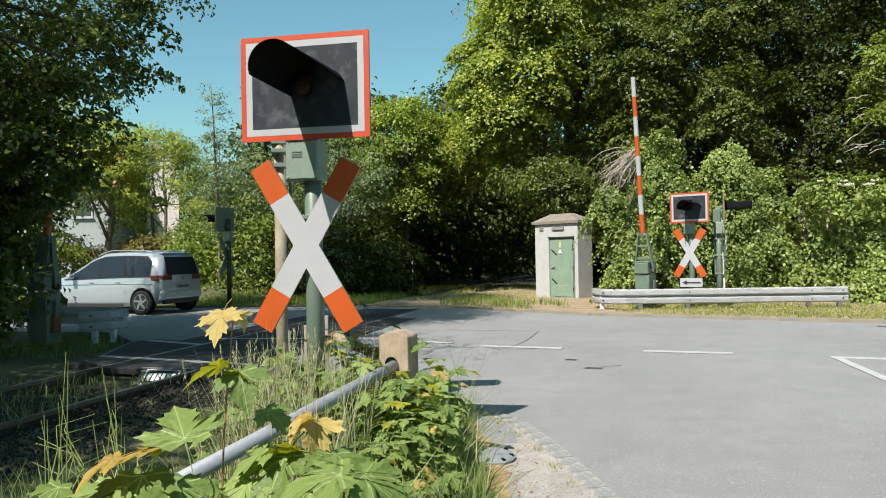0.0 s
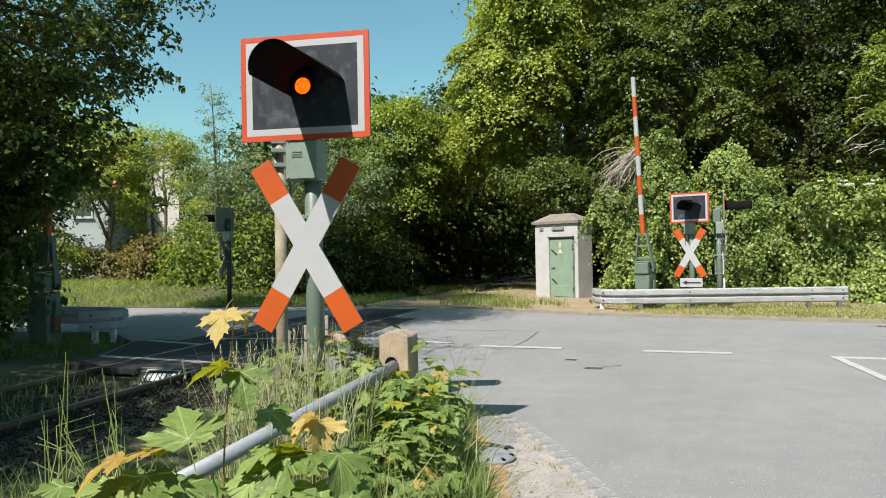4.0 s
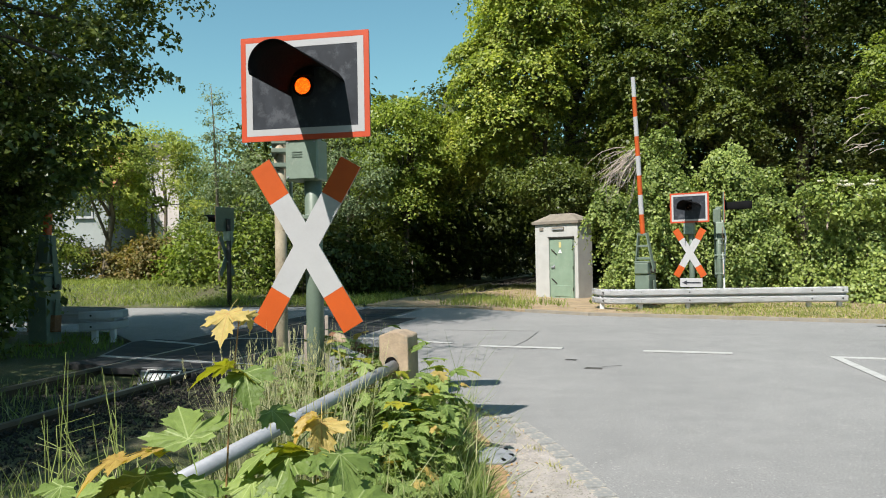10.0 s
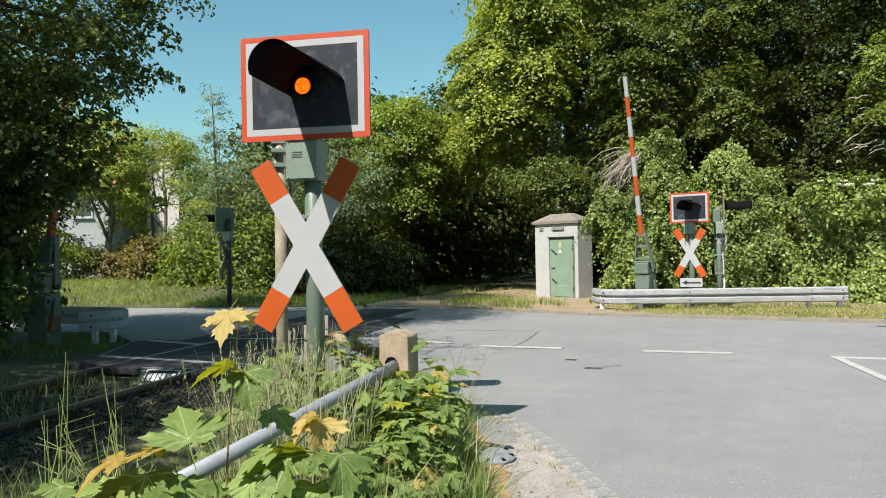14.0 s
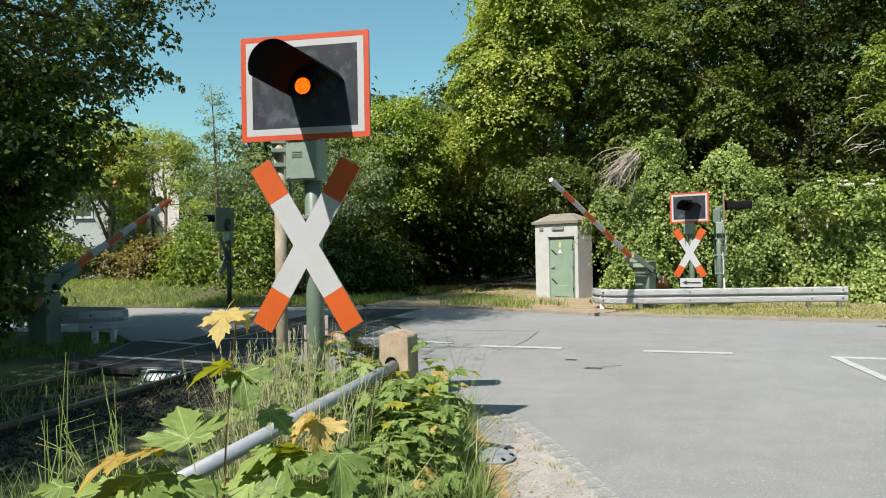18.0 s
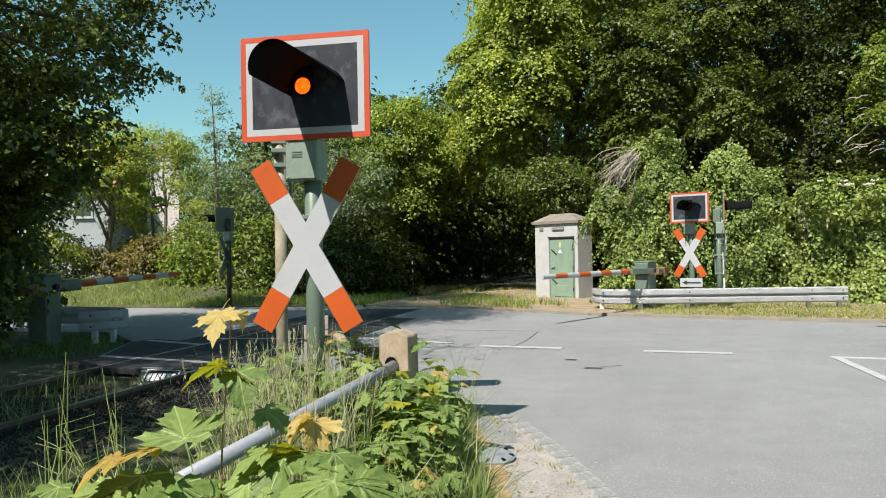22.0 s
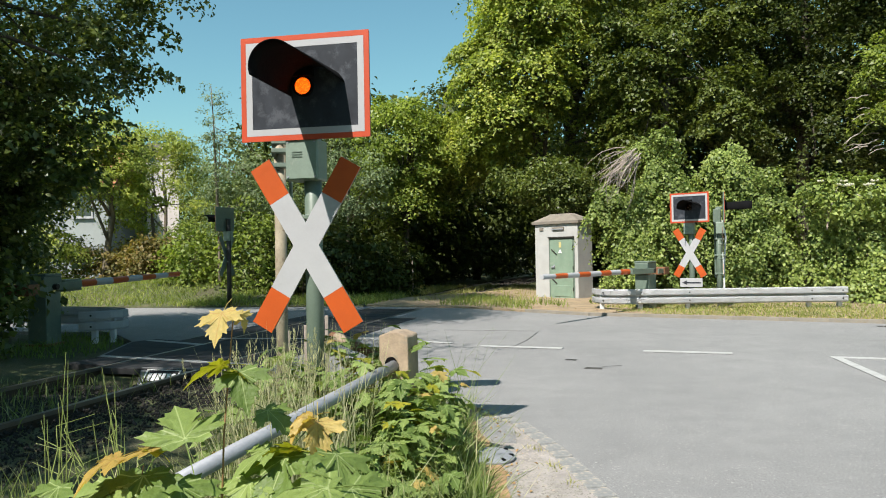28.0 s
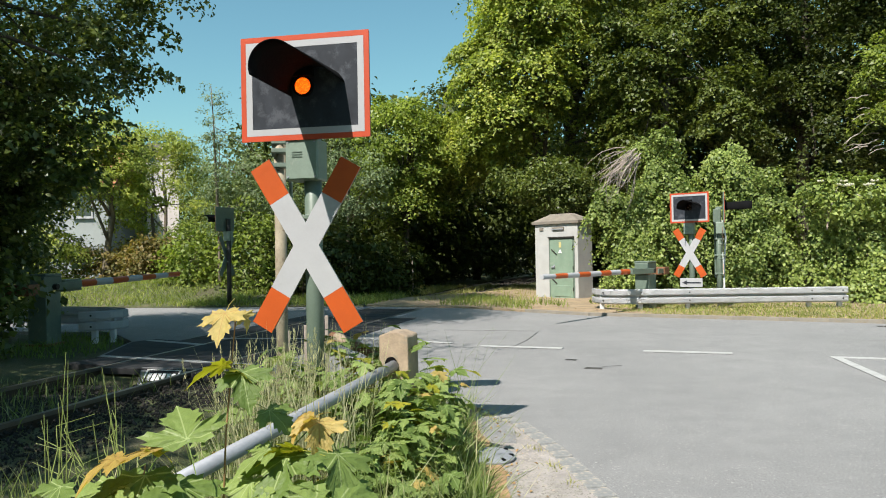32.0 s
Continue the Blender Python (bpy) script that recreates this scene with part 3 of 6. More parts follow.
def build_markings():
    for a, b, w in (((-5.22, 13.06), (-4.0, 12.25), 0.13), ((-1.43, 12.75), (0.12, 11.87), 0.13), ((0.55, 11.44), (1.75, 10.98), 0.15),
                    ((2.83, 10.53), (3.94, 10.13), 0.15), ((-5.12, 11.02), (-2.6, 9.85), 0.13), ((-4.1, 13.2), (-1.4, 12.74), 0.08)):
        strip("road_marking", a, b, w, z=0.0115, thick=0.006, label="worn white road marking line", category="road marking")
    strip("road_marking", (5.04, 9.66), (8.5, 8.28), 0.16, label="white border line of the junction", category="road marking")
    strip("road_marking", (5.09, 9.66), (4.38, 6.2), 0.115, z=0.0085, label="white border line of the junction", category="road marking")
    for i, (a, b) in enumerate((((1.05, 11.3), (1.35, 12.1)), ((1.35, 12.1), (1.7, 13.4)), ((0.0, 13.9), (1.7, 13.4)), ((0.7, 11.0), (1.35, 10.9)), ((1.93, 9.07), (2.19, 9.16)))):
        strip("tar_seam", a, b, 0.010, 0.0125 + 0.002 * i, label="dark tar seam in the asphalt", category="tar seam", material=TAR)
    for x, y, k in ((1.82, 9.07, 0.7), (1.67, 9.82, 0.5), (7.98, 13.25, 1.3)):
        d = thing("drain_grate", pose(x, y, 0.0, rz=-22), "small dark iron drain cover set in asphalt", "drain cover", "drain covers")
        part("rim", frame_ring(0.30 * k, 0.16 * k, 0.26 * k, 0.12 * k, -0.004, 0.0045, pose(0, 0, 0, rx=-90)), IRON, d)
        for q in range(5):
            part("bar", block(0.022 * k, 0.125 * k, 0.005, pose((-0.104 + 0.052 * q) * k, 0, 0.003)), IRON, d)


def build_kerb():
    line = [Vector((*p, 0)) for p in FAR_EDGE[5:10]]
    root = thing("kerb", Matrix(), "low weathered granite kerb along the road", "kerb", kind="structure")
    bm = block(0.999, 0.13, 0.16, Matrix(), 0.005)
    first = part("kerb_stone", bm, KERB, root)
    n = 0
    for a, b in zip(line, line[1:]):
        d = b - a
        count = max(1, round(d.length))
        for i in range(count):
            c = a + d * (i + 0.5) / count
            m = pose(c.x, c.y, -0.012 + random.uniform(-.004, .004), rz=math.degrees(math.atan2(d.y, d.x)) + random.uniform(-.5, .5)) @ Matrix.Diagonal((d.length / count, 1, 1, 1))
            if n == 0:
                first.matrix_basis = m
            else:
                again(first, root, m)
            n += 1
    root = thing("edging", Matrix(), "row of pale setts along the road edge", "kerb", kind="structure")
    line = [Vector((*p, 0)) for p in ((1.25, 2.6), (0.99, 4.27), (0.86, 5.28), (0.68, 6.18), (0.42, 6.7))]
    first = part("sett", block(0.155, 0.135, 0.1, Matrix(), 0.010), SETT, root)
    n = 0
    for a, b in zip(line, line[1:]):
        d = b - a
        count = max(1, round(d.length / 0.18))
        for i in range(count):
            c = a + d * (i + 0.5) / count
            m = pose(c.x - 0.072, c.y, -0.031 + random.uniform(-.004, .004), rz=math.degrees(math.atan2(d.y, d.x)) + random.uniform(-4, 4))
            if n == 0:
                first.matrix_basis = m
            else:
                again(first, root, m)
            n += 1


def build_track():
    for off, name in ((-0.755, "rail"), (0.755, "rail")):
        r = thing(name, Matrix(), "rusty steel railway rail with worn head", "rail", "rails", kind="structure")
        pts = []
        for y in np.concatenate([np.arange(-12, 30, 1.0), np.arange(30, 75, 3.0)]):
            slope = 0.245 + 0.0007 * max(0, y - 12)
            k = 1 / math.hypot(1, slope)
            pts.append((track_x(y) + off * k, y - off * slope * k))
        for w, z0, z1, mat, nm in ((0.07, -0.035, 0.006, RAILTOP, "head"), (0.022, -0.13, -0.035, RAIL, "web"), (0.13, -0.15, -0.13, RAIL, "foot")):
            left = [(x - w / 2, y) for x, y in pts]
            right = [(x + w / 2, y) for x, y in pts]
            bm = bmesh.new()
            rows = [[bm.verts.new((x + s * w / 2, y, z)) for s, z in ((-1, z0), (1, z0), (1, z1), (-1, z1))] for x, y in pts]
            for p, q in zip(rows, rows[1:]):
                for k in range(4):
                    bm.faces.new((p[k], p[(k + 1) % 4], q[(k + 1) % 4], q[k]))
            part(nm, bm, mat, r)
    # sleepers in front of the crossing and behind it
    sl = None
    for y in list(np.arange(-6, 9.3, 0.63)) + list(np.arange(22.5, 45, 0.63)):
        m = pose(track_x(y), y, -0.205 if y < 12 else -0.12, rz=-13.8)
        if sl is None:
            sl = tagged(part("sleeper", block(2.5, 0.24, 0.12, Matrix(), 0.012), DARKBARK), "dark wooden railway sleeper in ballast", "sleeper", "sleepers", kind="structure")
            sl.matrix_basis = m
        else:
            copy_thing(sl, m)
    # ballast
    n = 24000
    y = RNG.uniform(3, 9.9, n)
    x = np.array([track_x(v) for v in y]) + RNG.uniform(-1.9, 2.1, n)
    ok = ~((x > -2.6) & (y > 9.0))
    x, y = x[ok], y[ok]
    n = len(x)
    s = RNG.uniform(0.007, 0.022, (n, 1))
    octa = np.array([(1, 0, 0), (0, 1, 0), (-1, 0, 0), (0, -1, 0), (0, 0, 1), (0, 0, -1)], float)
    tri = np.array([(0, 1, 4), (1, 2, 4), (2, 3, 4), (3, 0, 4), (1, 0, 5), (2, 1, 5), (3, 2, 5), (0, 3, 5)])
    v = octa[None] * s[:, None] * RNG.uniform(0.6, 1.3, (n, 6, 1)) + np.stack([x, y, np.where(x - (-6.28 + 0.245 * y) < 0.75, RNG.uniform(-0.15, -0.115, n) - 0.055 * np.clip((y - 8.2) / 0.8, 0, 1), RNG.uniform(-0.11, -0.055, n))], 1)[:, None]
    f = (np.arange(n)[:, None, None] * 6 + tri[None]).reshape(-1, 3)
    tagged(mesh_object("ballast", v.reshape(-1, 3), f, STONE), "dark brown crushed stone ballast between rails", "ballast", kind="stuff")
    n = 2500
    y = RNG.uniform(22.5, 40, n)
    x = np.array([track_x(v) for v in y]) + RNG.uniform(-1.3, 1.3, n)
    v = octa[None] * RNG.uniform(0.02, 0.05, (n, 1, 1)) * RNG.uniform(0.6, 1.3, (n, 6, 1)) + np.stack([x, y, RNG.uniform(-0.07, -0.03, n)], 1)[:, None]
    f = (np.arange(n)[:, None, None] * 6 + tri[None]).reshape(-1, 3)
    tagged(mesh_object("ballast", v.reshape(-1, 3), f, STONE), "pale crushed stone ballast behind the crossing", "ballast", kind="stuff")
    # rubber crossing panels between the rails, with a sloping end piece
    root = thing("crossing_deck", Matrix(), "black rubber crossing panels between rails", "crossing deck", kind="structure")
    first = None
    for off, wide in ((0, 1.38), (-1.16, 0.66), (1.16, 0.66)):
        row = None
        for k in range(17 if off == 0 else 13):
            y = 9.95 + 0.6 * k + (0.25 if off < 0 else -0.25 if off > 0 else 0)
            m = pose(track_x(y) + off * 0.97, y - off * 0.24, -0.036, rz=-13.8)
            if row is None:
                row = part("panel", block(wide, 0.585, 0.085, Matrix(), 0.008), RUBBER, root)
                row.matrix_basis = m
            else:
                again(row, root, m)
    ramp_end = thing("ramp_plate", pose(-3.60, 9.52, 0, rz=-13.8), "black sloping rubber end plate with a white framed mark", "ramp plate")
    bm = bmesh.new()
    v = [bm.verts.new(p) for p in ((-0.34, -0.13, -0.20), (0.24, -0.13, -0.20), (0.48, 0.10, 0.02), (-0.42, 0.10, 0.02), (-0.34, -0.13, -0.24), (0.24, -0.13, -0.24), (0.48, 0.10, -0.24), (-0.42, 0.10, -0.24))]
    for q in ((0, 1, 2, 3), (7, 6, 5, 4), (0, 4, 5, 1), (1, 5, 6, 2), (2, 6, 7, 3), (3, 7, 4, 0)):
        bm.faces.new([v[i] for i in q])
    bmesh.ops.recalc_face_normals(bm, faces=bm.faces)
    part("plate", bm, PLATEGREY, ramp_end, "grey sloping plate")
    part("mark_field", block(0.50, 0.24, 0.004, pose(-0.06, -0.015, -0.09, rx=43.7)), RUBBER, ramp_end, "black field of the mark")
    tilt = pose(-0.06, -0.015, -0.09, rx=43.7)
    for sx, sy, x, y in ((0.50, 0.022, 0, 0.12), (0.50, 0.022, 0, -0.12), (0.022, 0.218, -0.239, 0), (0.022, 0.218, 0.239, 0)):
        part("mark_border", block(sx, sy, 0.004, tilt @ pose(x, y, 0.004)), HOUSEWALL, ramp_end, "white border line")
    for k in range(6):
        part("mark_bar", block(0.05, 0.12, 0.004, tilt @ pose(-0.17 + 0.068 * k, 0, 0.004)), HOUSEWALL, ramp_end, "white bar of the mark")


# ---- signals, barriers, hut ----
def half_cone(r0, r1, c0, c1, a0, a1, b0, b1, squash=0.9, n=22, steps=5, wall=0.006):
    """A hood: part of a cone's shell from a ring at c0 (angles a0 to a1) to a ring at c1 (angles b0 to b1), in degrees from the right, over the top."""
    bm = bmesh.new()
    skins = []
    for r_off in (0.0, wall):
        rows = []
        for k in range(steps + 1):
            f = k / steps
            row = []
            for i in range(n + 1):
                a = radians((a0 + (b0 - a0) * f) * (1 - i / n) + (a1 + (b1 - a1) * f) * i / n)
                r = r0 + (r1 - r0) * f + r_off
                row.append(bm.verts.new((c0[0] + (c1[0] - c0[0]) * f + r * math.cos(a), c0[1] + (c1[1] - c0[1]) * f, c0[2] + (c1[2] - c0[2]) * f + r * math.sin(a) * (squash + (1 - squash) * f))))
            rows.append(row)
        skins.append(rows)
    A, B = skins
    for k in range(steps):
        for i in range(n):
            bm.faces.new((A[k][i], A[k][i + 1], A[k + 1][i + 1], A[k + 1][i]))
            bm.faces.new((B[k][i + 1], B[k][i], B[k + 1][i], B[k + 1][i + 1]))
        for i in (0, n):
            bm.faces.new((A[k][i], A[k + 1][i], B[k + 1][i], B[k][i]))
    for i in range(n):
        bm.faces.new((A[-1][i], A[-1][i + 1], B[-1][i + 1], B[-1][i]))
    bmesh.ops.recalc_face_normals(bm, faces=bm.faces)
    return bm


def frame_ring(w, h, iw, ih, y0, y1, m=Matrix()):
    """A rectangular ring in the x-z plane, solid from y0 to y1."""
    bm = bmesh.new()
    def rect(a, b, y):
        return [bm.verts.new(m @ Vector(p)) for p in ((-a / 2, y, -b / 2), (a / 2, y, -b / 2), (a / 2, y, b / 2), (-a / 2, y, b / 2))]
    o0, i0, o1, i1 = rect(w, h, y0), rect(iw, ih, y0), rect(w, h, y1), rect(iw, ih, y1)
    for k in range(4):
        j = (k + 1) % 4
        bm.faces.new((o0[k], o0[j], i0[j], i0[k]))
        bm.faces.new((o1[j], o1[k], i1[k], i1[j]))
        bm.faces.new((o0[j], o0[k], o1[k], o1[j]))
        bm.faces.new((i0[k], i0[j], i1[j], i1[k]))
    bmesh.ops.recalc_face_normals(bm, faces=bm.faces)
    return bm


def signal(x, y, turn, label, pole_r=0.062, arrow=False, cross=True, pole_mat=None, z0=-0.02, rise=0.0, boxed=True):
    """A crossing signal: pole, lamp board with hood, junction box and diagonal cross. Its front is its -y side."""
    s = thing("crossing_signal", pose(x, y, z0, rz=turn), label, "crossing signal", "crossing signals")
    part("pole", pipe([(0, 0, -0.05), (0, 0, 1.2), (0, 0, 2.62)], pole_r, 18), pole_mat or GREEN, s, smooth=True)
    W, Hh, zc, yf = 0.925, 0.72, 2.617 + rise, -0.12
    board = part("lamp_board", block(W, 0.03, Hh, pose(0, yf, zc), 0.006), GREEN, s, "dark lamp board")
    part("border", frame_ring(W + 0.008, Hh + 0.008, W - 0.066, Hh - 0.066, yf - 0.021, yf - 0.014, pose(0, 0, zc)), SIGNALRED, board, "orange-red border")
    part("inner_border", frame_ring(W - 0.068, Hh - 0.068, W - 0.158, Hh - 0.158, yf - 0.021, yf - 0.012, pose(0, 0, zc)), WHITE, board, "white inner border")
    part("face", block(W - 0.162, 0.006, Hh - 0.162, pose(0, yf - 0.0165, zc)), BLACK, board, "scuffed black face")
    hood = part("hood", half_cone(0.195, 0.15, (0.095, yf - 0.022, zc - 0.02), (0.042, yf - 0.65, zc - 0.005), 14, 196, 54, 200, 0.76), HOOD, s, "black lamp hood", smooth=True)
    rim = bmesh.new()
    tube(rim, [(0, yf - 0.022, zc), (0, yf - 0.05, zc)], 0.071, 24)
    part("lens_rim", rim, HOOD, s, smooth=False)
    g = bmesh.new()
    tube(g, [(0, yf - 0.0505, zc), (0, yf - 0.0525, zc)], 0.056, 24)
    glow = part("lamp", g, GLOW, s, "amber lamp")
    lb = bmesh.new()
    for k in range(4):
        rr = 0.069 * math.cos(k * 0.42)
        ring = [lb.verts.new((rr * math.cos(a), yf - 0.078 - 0.02 * math.sin(k * 0.42), zc + rr * math.sin(a))) for a in (2 * math.pi * j / 24 for j in range(24))]
        if k:
            for j in range(24):
                lb.faces.new((prev[j], prev[(j + 1) % 24], ring[(j + 1) % 24], ring[j]))
        prev = ring
    lb.faces.new(prev)
    part("lens", lb, LENS, s, "amber honeycomb lens", smooth=True)
    # added case, a dark place for the raised blade
    part("shutter_case", block(0.15, 0.05, 0.125, pose(0, yf - 0.047, zc + 0.128), 0.006), HOOD, s, "added black case above the lens, hiding the blade")
    # added blade: slides between lamp and lens so the steady glow blinks
    blade = bmesh.new()
    tube(blade, [(0, -0.0015, 0), (0, 0.0015, 0)], 0.070, 20)
    sh = part("shutter", blade, HOOD, s, "added dark blade that covers the lamp to blink it")
    sh.matrix_basis = pose(0, yf - 0.058, zc)
    if not boxed:
        for dx, dz in ((0.0, 0.0), (-0.02, 0.12), (0.02, 0.2)):
            part("clamp", block(0.15, 0.13, 0.04, pose(dx, 0.0, 2.05 + dz + rise, ry=8), 0.006), GREEN, s, "grey-green clamp")
        part("conduit", pipe([(0.05, -0.06, 1.7), (0.06, -0.09, 2.0), (0.0, -0.08, 2.3)], 0.016, 8), GREEN, s)
    box_part = s if not boxed else part("junction_box", block(0.24, 0.19, 0.285, pose(-0.035, -0.03, 2.12 + rise), 0.012), BOXGREEN, s, "pale grey-green junction box")
    if boxed:
        part("lid", block(0.22, 0.006, 0.265, pose(-0.035, -0.1265, 2.12 + rise), 0.002), BOXGREEN, box_part, "flat box lid")
        for dx in (-0.098, 0.098):
            for dz in (-0.12, 0.12):
                part("screw", pipe([(-0.035 + dx, -0.127, 2.12 + rise + dz), (-0.035 + dx, -0.134, 2.12 + rise + dz)], 0.007, 8), ZINC, box_part)
    for k in range(3 if boxed else 0):
        part("embossing", block(0.075, 0.006, 0.006, pose(-0.065, -0.131, 2.14 + 0.016 * k)), GREEN, box_part)
    part("bracket", block(0.05, 0.16, 0.05, pose(0, -0.02, 2.62), 0.006), GREEN, s)
    if cross:
        zc2, yc, L, wd, cx = 1.525, -0.085, 1.318, 0.160, -0.024
        ang = radians(59.6)
        da, db = Vector((math.cos(ang), math.sin(ang))), Vector((-math.cos(ang), math.sin(ang)))
        na, nb = Vector((-da.y, da.x)), Vector((-db.y, db.x))

        def bars(half):
            """The outline of two crossed bars of that half length."""
            out, ends = [], [(da, na), (db, nb), (-da, -na), (-db, -nb)]
            for (d, n), (e, m) in zip(ends, ends[1:] + ends[:1]):
                out += [d * half - n * wd / 2, d * half + n * wd / 2]
                k = (wd / 2) / (1 + n.dot(-m)) if abs(1 + n.dot(-m)) > 1e-6 else 0.0
                out.append((n - m) * k)
            return [tuple(p) for p in out]

        def plate(outline, y0, y1):
            bm = prism(bmesh.new(), outline, -y1, -y0)
            bmesh.ops.triangulate(bm, faces=[f for f in bm.faces if len(f.verts) > 4])
            bm.transform(pose(cx, 0, zc2, rx=90))
            return bm
        c = part("cross", plate(bars(L * 0.287), yc - 0.010, yc - 0.004), WHITE, s, "white diagonal cross with orange ends")
        part("backing", plate(bars(L / 2), yc - 0.0035, yc + 0.0105), GREEN, c, "grey back plate")
        for d, n in ((da, na), (db, nb), (-da, -na), (-db, -nb)):
            q = [d * L * 0.2875 - n * wd / 2, d * L / 2 - n * wd / 2, d * L / 2 + n * wd / 2, d * L * 0.2875 + n * wd / 2]
            part("arm_end", plate([tuple(p) for p in q], yc - 0.010, yc - 0.004), ORANGE, c, "orange arm end")
        for dz in (-0.16, 0.2):
            part("clamp", block(0.135, 0.09, 0.03, pose(0, -0.025, zc2 + dz), 0.004), GREEN, s, "painted pole clamp")
    if arrow:
        a = part("arrow_plate", block(0.54, 0.015, 0.22, pose(0.0, -0.09, 0.80), 0.006), WHITE, s, "white plate with a black arrow pointing left")
        part("arrow_shaft", block(0.36, 0.006, 0.035, pose(0.05, -0.1, 0.80)), BLACK, a)
        hb = bmesh.new()
        prism(hb, [(-0.24, 0), (-0.12, 0.055), (-0.12, -0.055)], -0.003, 0.003)
        hb.transform(pose(0.02, -0.1, 0.80, rx=90))
        part("arrow_head", hb, BLACK, a)
    return s, sh


def barrier(x, y, z, heading, length, group="half barriers", bands=8, label="", base_z=0.0, fat=1.0, tip=None):
    """A half barrier: pedestal, and a swinging boom whose zero pose points along heading, level."""
    b = thing("barrier_drive", pose(x, y, base_z, rz=heading), "grey-green barrier drive pedestal beside the guardrail", "barrier drive", "barrier drives")
    part("pedestal", block(0.42, 0.36, z - base_z + 0.02, pose(-0.02, 0.0, (z - base_z - 0.1) / 2 - 0.05), 0.02), GREEN, b)
    part("drive_box", block(0.50, 0.34, 0.26, pose(-0.02, 0.0, z - base_z + 0.06), 0.02), GREEN, b, "drive housing")
    part("cap", block(0.46, 0.38, 0.05, pose(-0.02, 0.0, z - base_z + 0.21), 0.02), GREEN, b, "rounded cap")
    part("foot_plate", block(0.55, 0.5, 0.04, pose(-0.02, 0, 0.0), 0.006), RUST, b)
    arm = thing("barrier_boom", pose(x, y, z, rz=heading), label or "red and white striped barrier boom", "barrier boom", group)
    for sy in (-0.235, 0.235):
        part("cheek", block(0.95, 0.03, 0.13, pose(0.45, sy * 0.72, 0, rz=-8.0 if sy > 0 else 8.0), 0.008), GREEN, arm, "grey-green tapering cheek plate")
        part("counter_arm", block(0.55, 0.03, 0.12, pose(-0.5, sy, -0.02), 0.008), GREEN, arm)
    part("axle", pipe([(0, -0.25, 0), (0, 0.25, 0)], 0.05, 14), IRON, arm)
    for dx, wide in ((0.30, 0.37), (0.60, 0.28), (0.88, 0.22)):
        part("cross_piece", block(0.05, wide, 0.10, pose(dx, 0, 0), 0.006), GREEN, arm)
    part("counterweight", block(0.30, 0.54, 0.19, pose(-0.66, 0, -0.02), 0.015), RUST, arm, "rusty counterweight")
    if tip:
        part("clamp", block(0.50, 0.20, 0.22, pose(0.68, 0, -0.01), 0.012), GREEN, arm, "grey-green boom clamp")
    x0 = 0.90
    step = (length - x0) / bands
    for k in range(bands):
        r0 = fat * (0.062 - 0.012 * k / bands)
        orange = (bands - 1 - k) % 2 == (0 if tip else 1)
        part("band", pipe([(x0 + step * k, 0, 0), (x0 + step * (k + 1), 0, 0)], [r0, r0 - fat * 0.012 / bands], 14), ORANGE if orange else WHITE, arm, "orange-red band" if orange else "white band", smooth=False)
    return b, arm


def guard_profile(m_pts, top, material, parent, name="beam"):
    """A W-shaped guardrail beam along points (x, y)."""
    prof = [(0.0, 0.0), (0.022, -0.012), (0.034, -0.03), (0.036, -0.13), (0.026, -0.15), (-0.06, -0.158), (-0.06, -0.198), (0.026, -0.206), (0.036, -0.226), (0.034, -0.325), (0.022, -0.343), (0.0, -0.355)]
    bm = bmesh.new()
    rows = []
    n = len(m_pts)
    for i, p in enumerate(m_pts):
        p = Vector((*p, 0))
        d = (Vector((*m_pts[min(i + 1, n - 1)], 0)) - Vector((*m_pts[max(i - 1, 0)], 0))).normalized()
        s = Vector((d.y, -d.x, 0))
        rows.append([bm.verts.new(p + s * o + Vector((0, 0, top + z))) for o, z in prof])
    for a, b in zip(rows, rows[1:]):
        for k in range(len(prof) - 1):
            bm.faces.new((a[k], a[k + 1], b[k + 1], b[k]))
    ex = bmesh.ops.solidify(bm, geom=bm.faces[:], thickness=0.006)
    return part(name, bm, material, parent)


def build_guardrails():
    g = thing("guardrail", Matrix(), "pale galvanised steel guardrail with curved end", "guardrail", "guardrails")
    pts = [(3.76, 18.6), (3.76, 18.2), (3.84, 17.92), (4.02, 17.72), (4.35, 17.58)] + [(4.35 + 0.8 * k, 17.56 - 0.05 * k) for k in range(1, 7)] + [(9.42, 17.24)]
    guard_profile(pts, 0.53, PALE_ZINC, g)
    for k, (x, y) in enumerate(((3.85, 17.95), (4.7, 17.64), (5.8, 17.55), (8.6, 17.38), (9.3, 17.33))):
        p = part("post", block(0.10, 0.09, 0.62, pose(x, y + 0.06, 0.16), 0.01), PALE_ZINC, g)
        for dz in (0.445, 0.255):
            part("bolt", pipe([(x, y - 0.05, dz), (x, y - 0.125, dz)], 0.018, 8), IRON, p)
    g = thing("guardrail", Matrix(), "short shaded guardrail end by the track", "guardrail", "guardrails")
    pts = [(-6.56, 13.28), (-6.46, 13.30), (-6.30, 13.36), (-6.1, 13.48), (-5.98, 13.68), (-5.98, 13.92), (-6.12, 14.15), (-6.4, 14.35), (-7.2, 14.75), (-9, 15.5), (-10.5, 16.1)]
    guard_profile(pts, 0.52, PALE_ZINC, g)
    for x, y in ((-6.36, 13.46), (-6.1, 13.62)):
        p = part("post", block(0.10, 0.09, 0.62, pose(x, y, 0.17), 0.01), PALE_ZINC, g)
        for dz in (0.44, 0.24):
            part("bolt", pipe([(x, y - 0.05, dz), (x, y - 0.17, dz)], 0.018, 8), IRON, p)


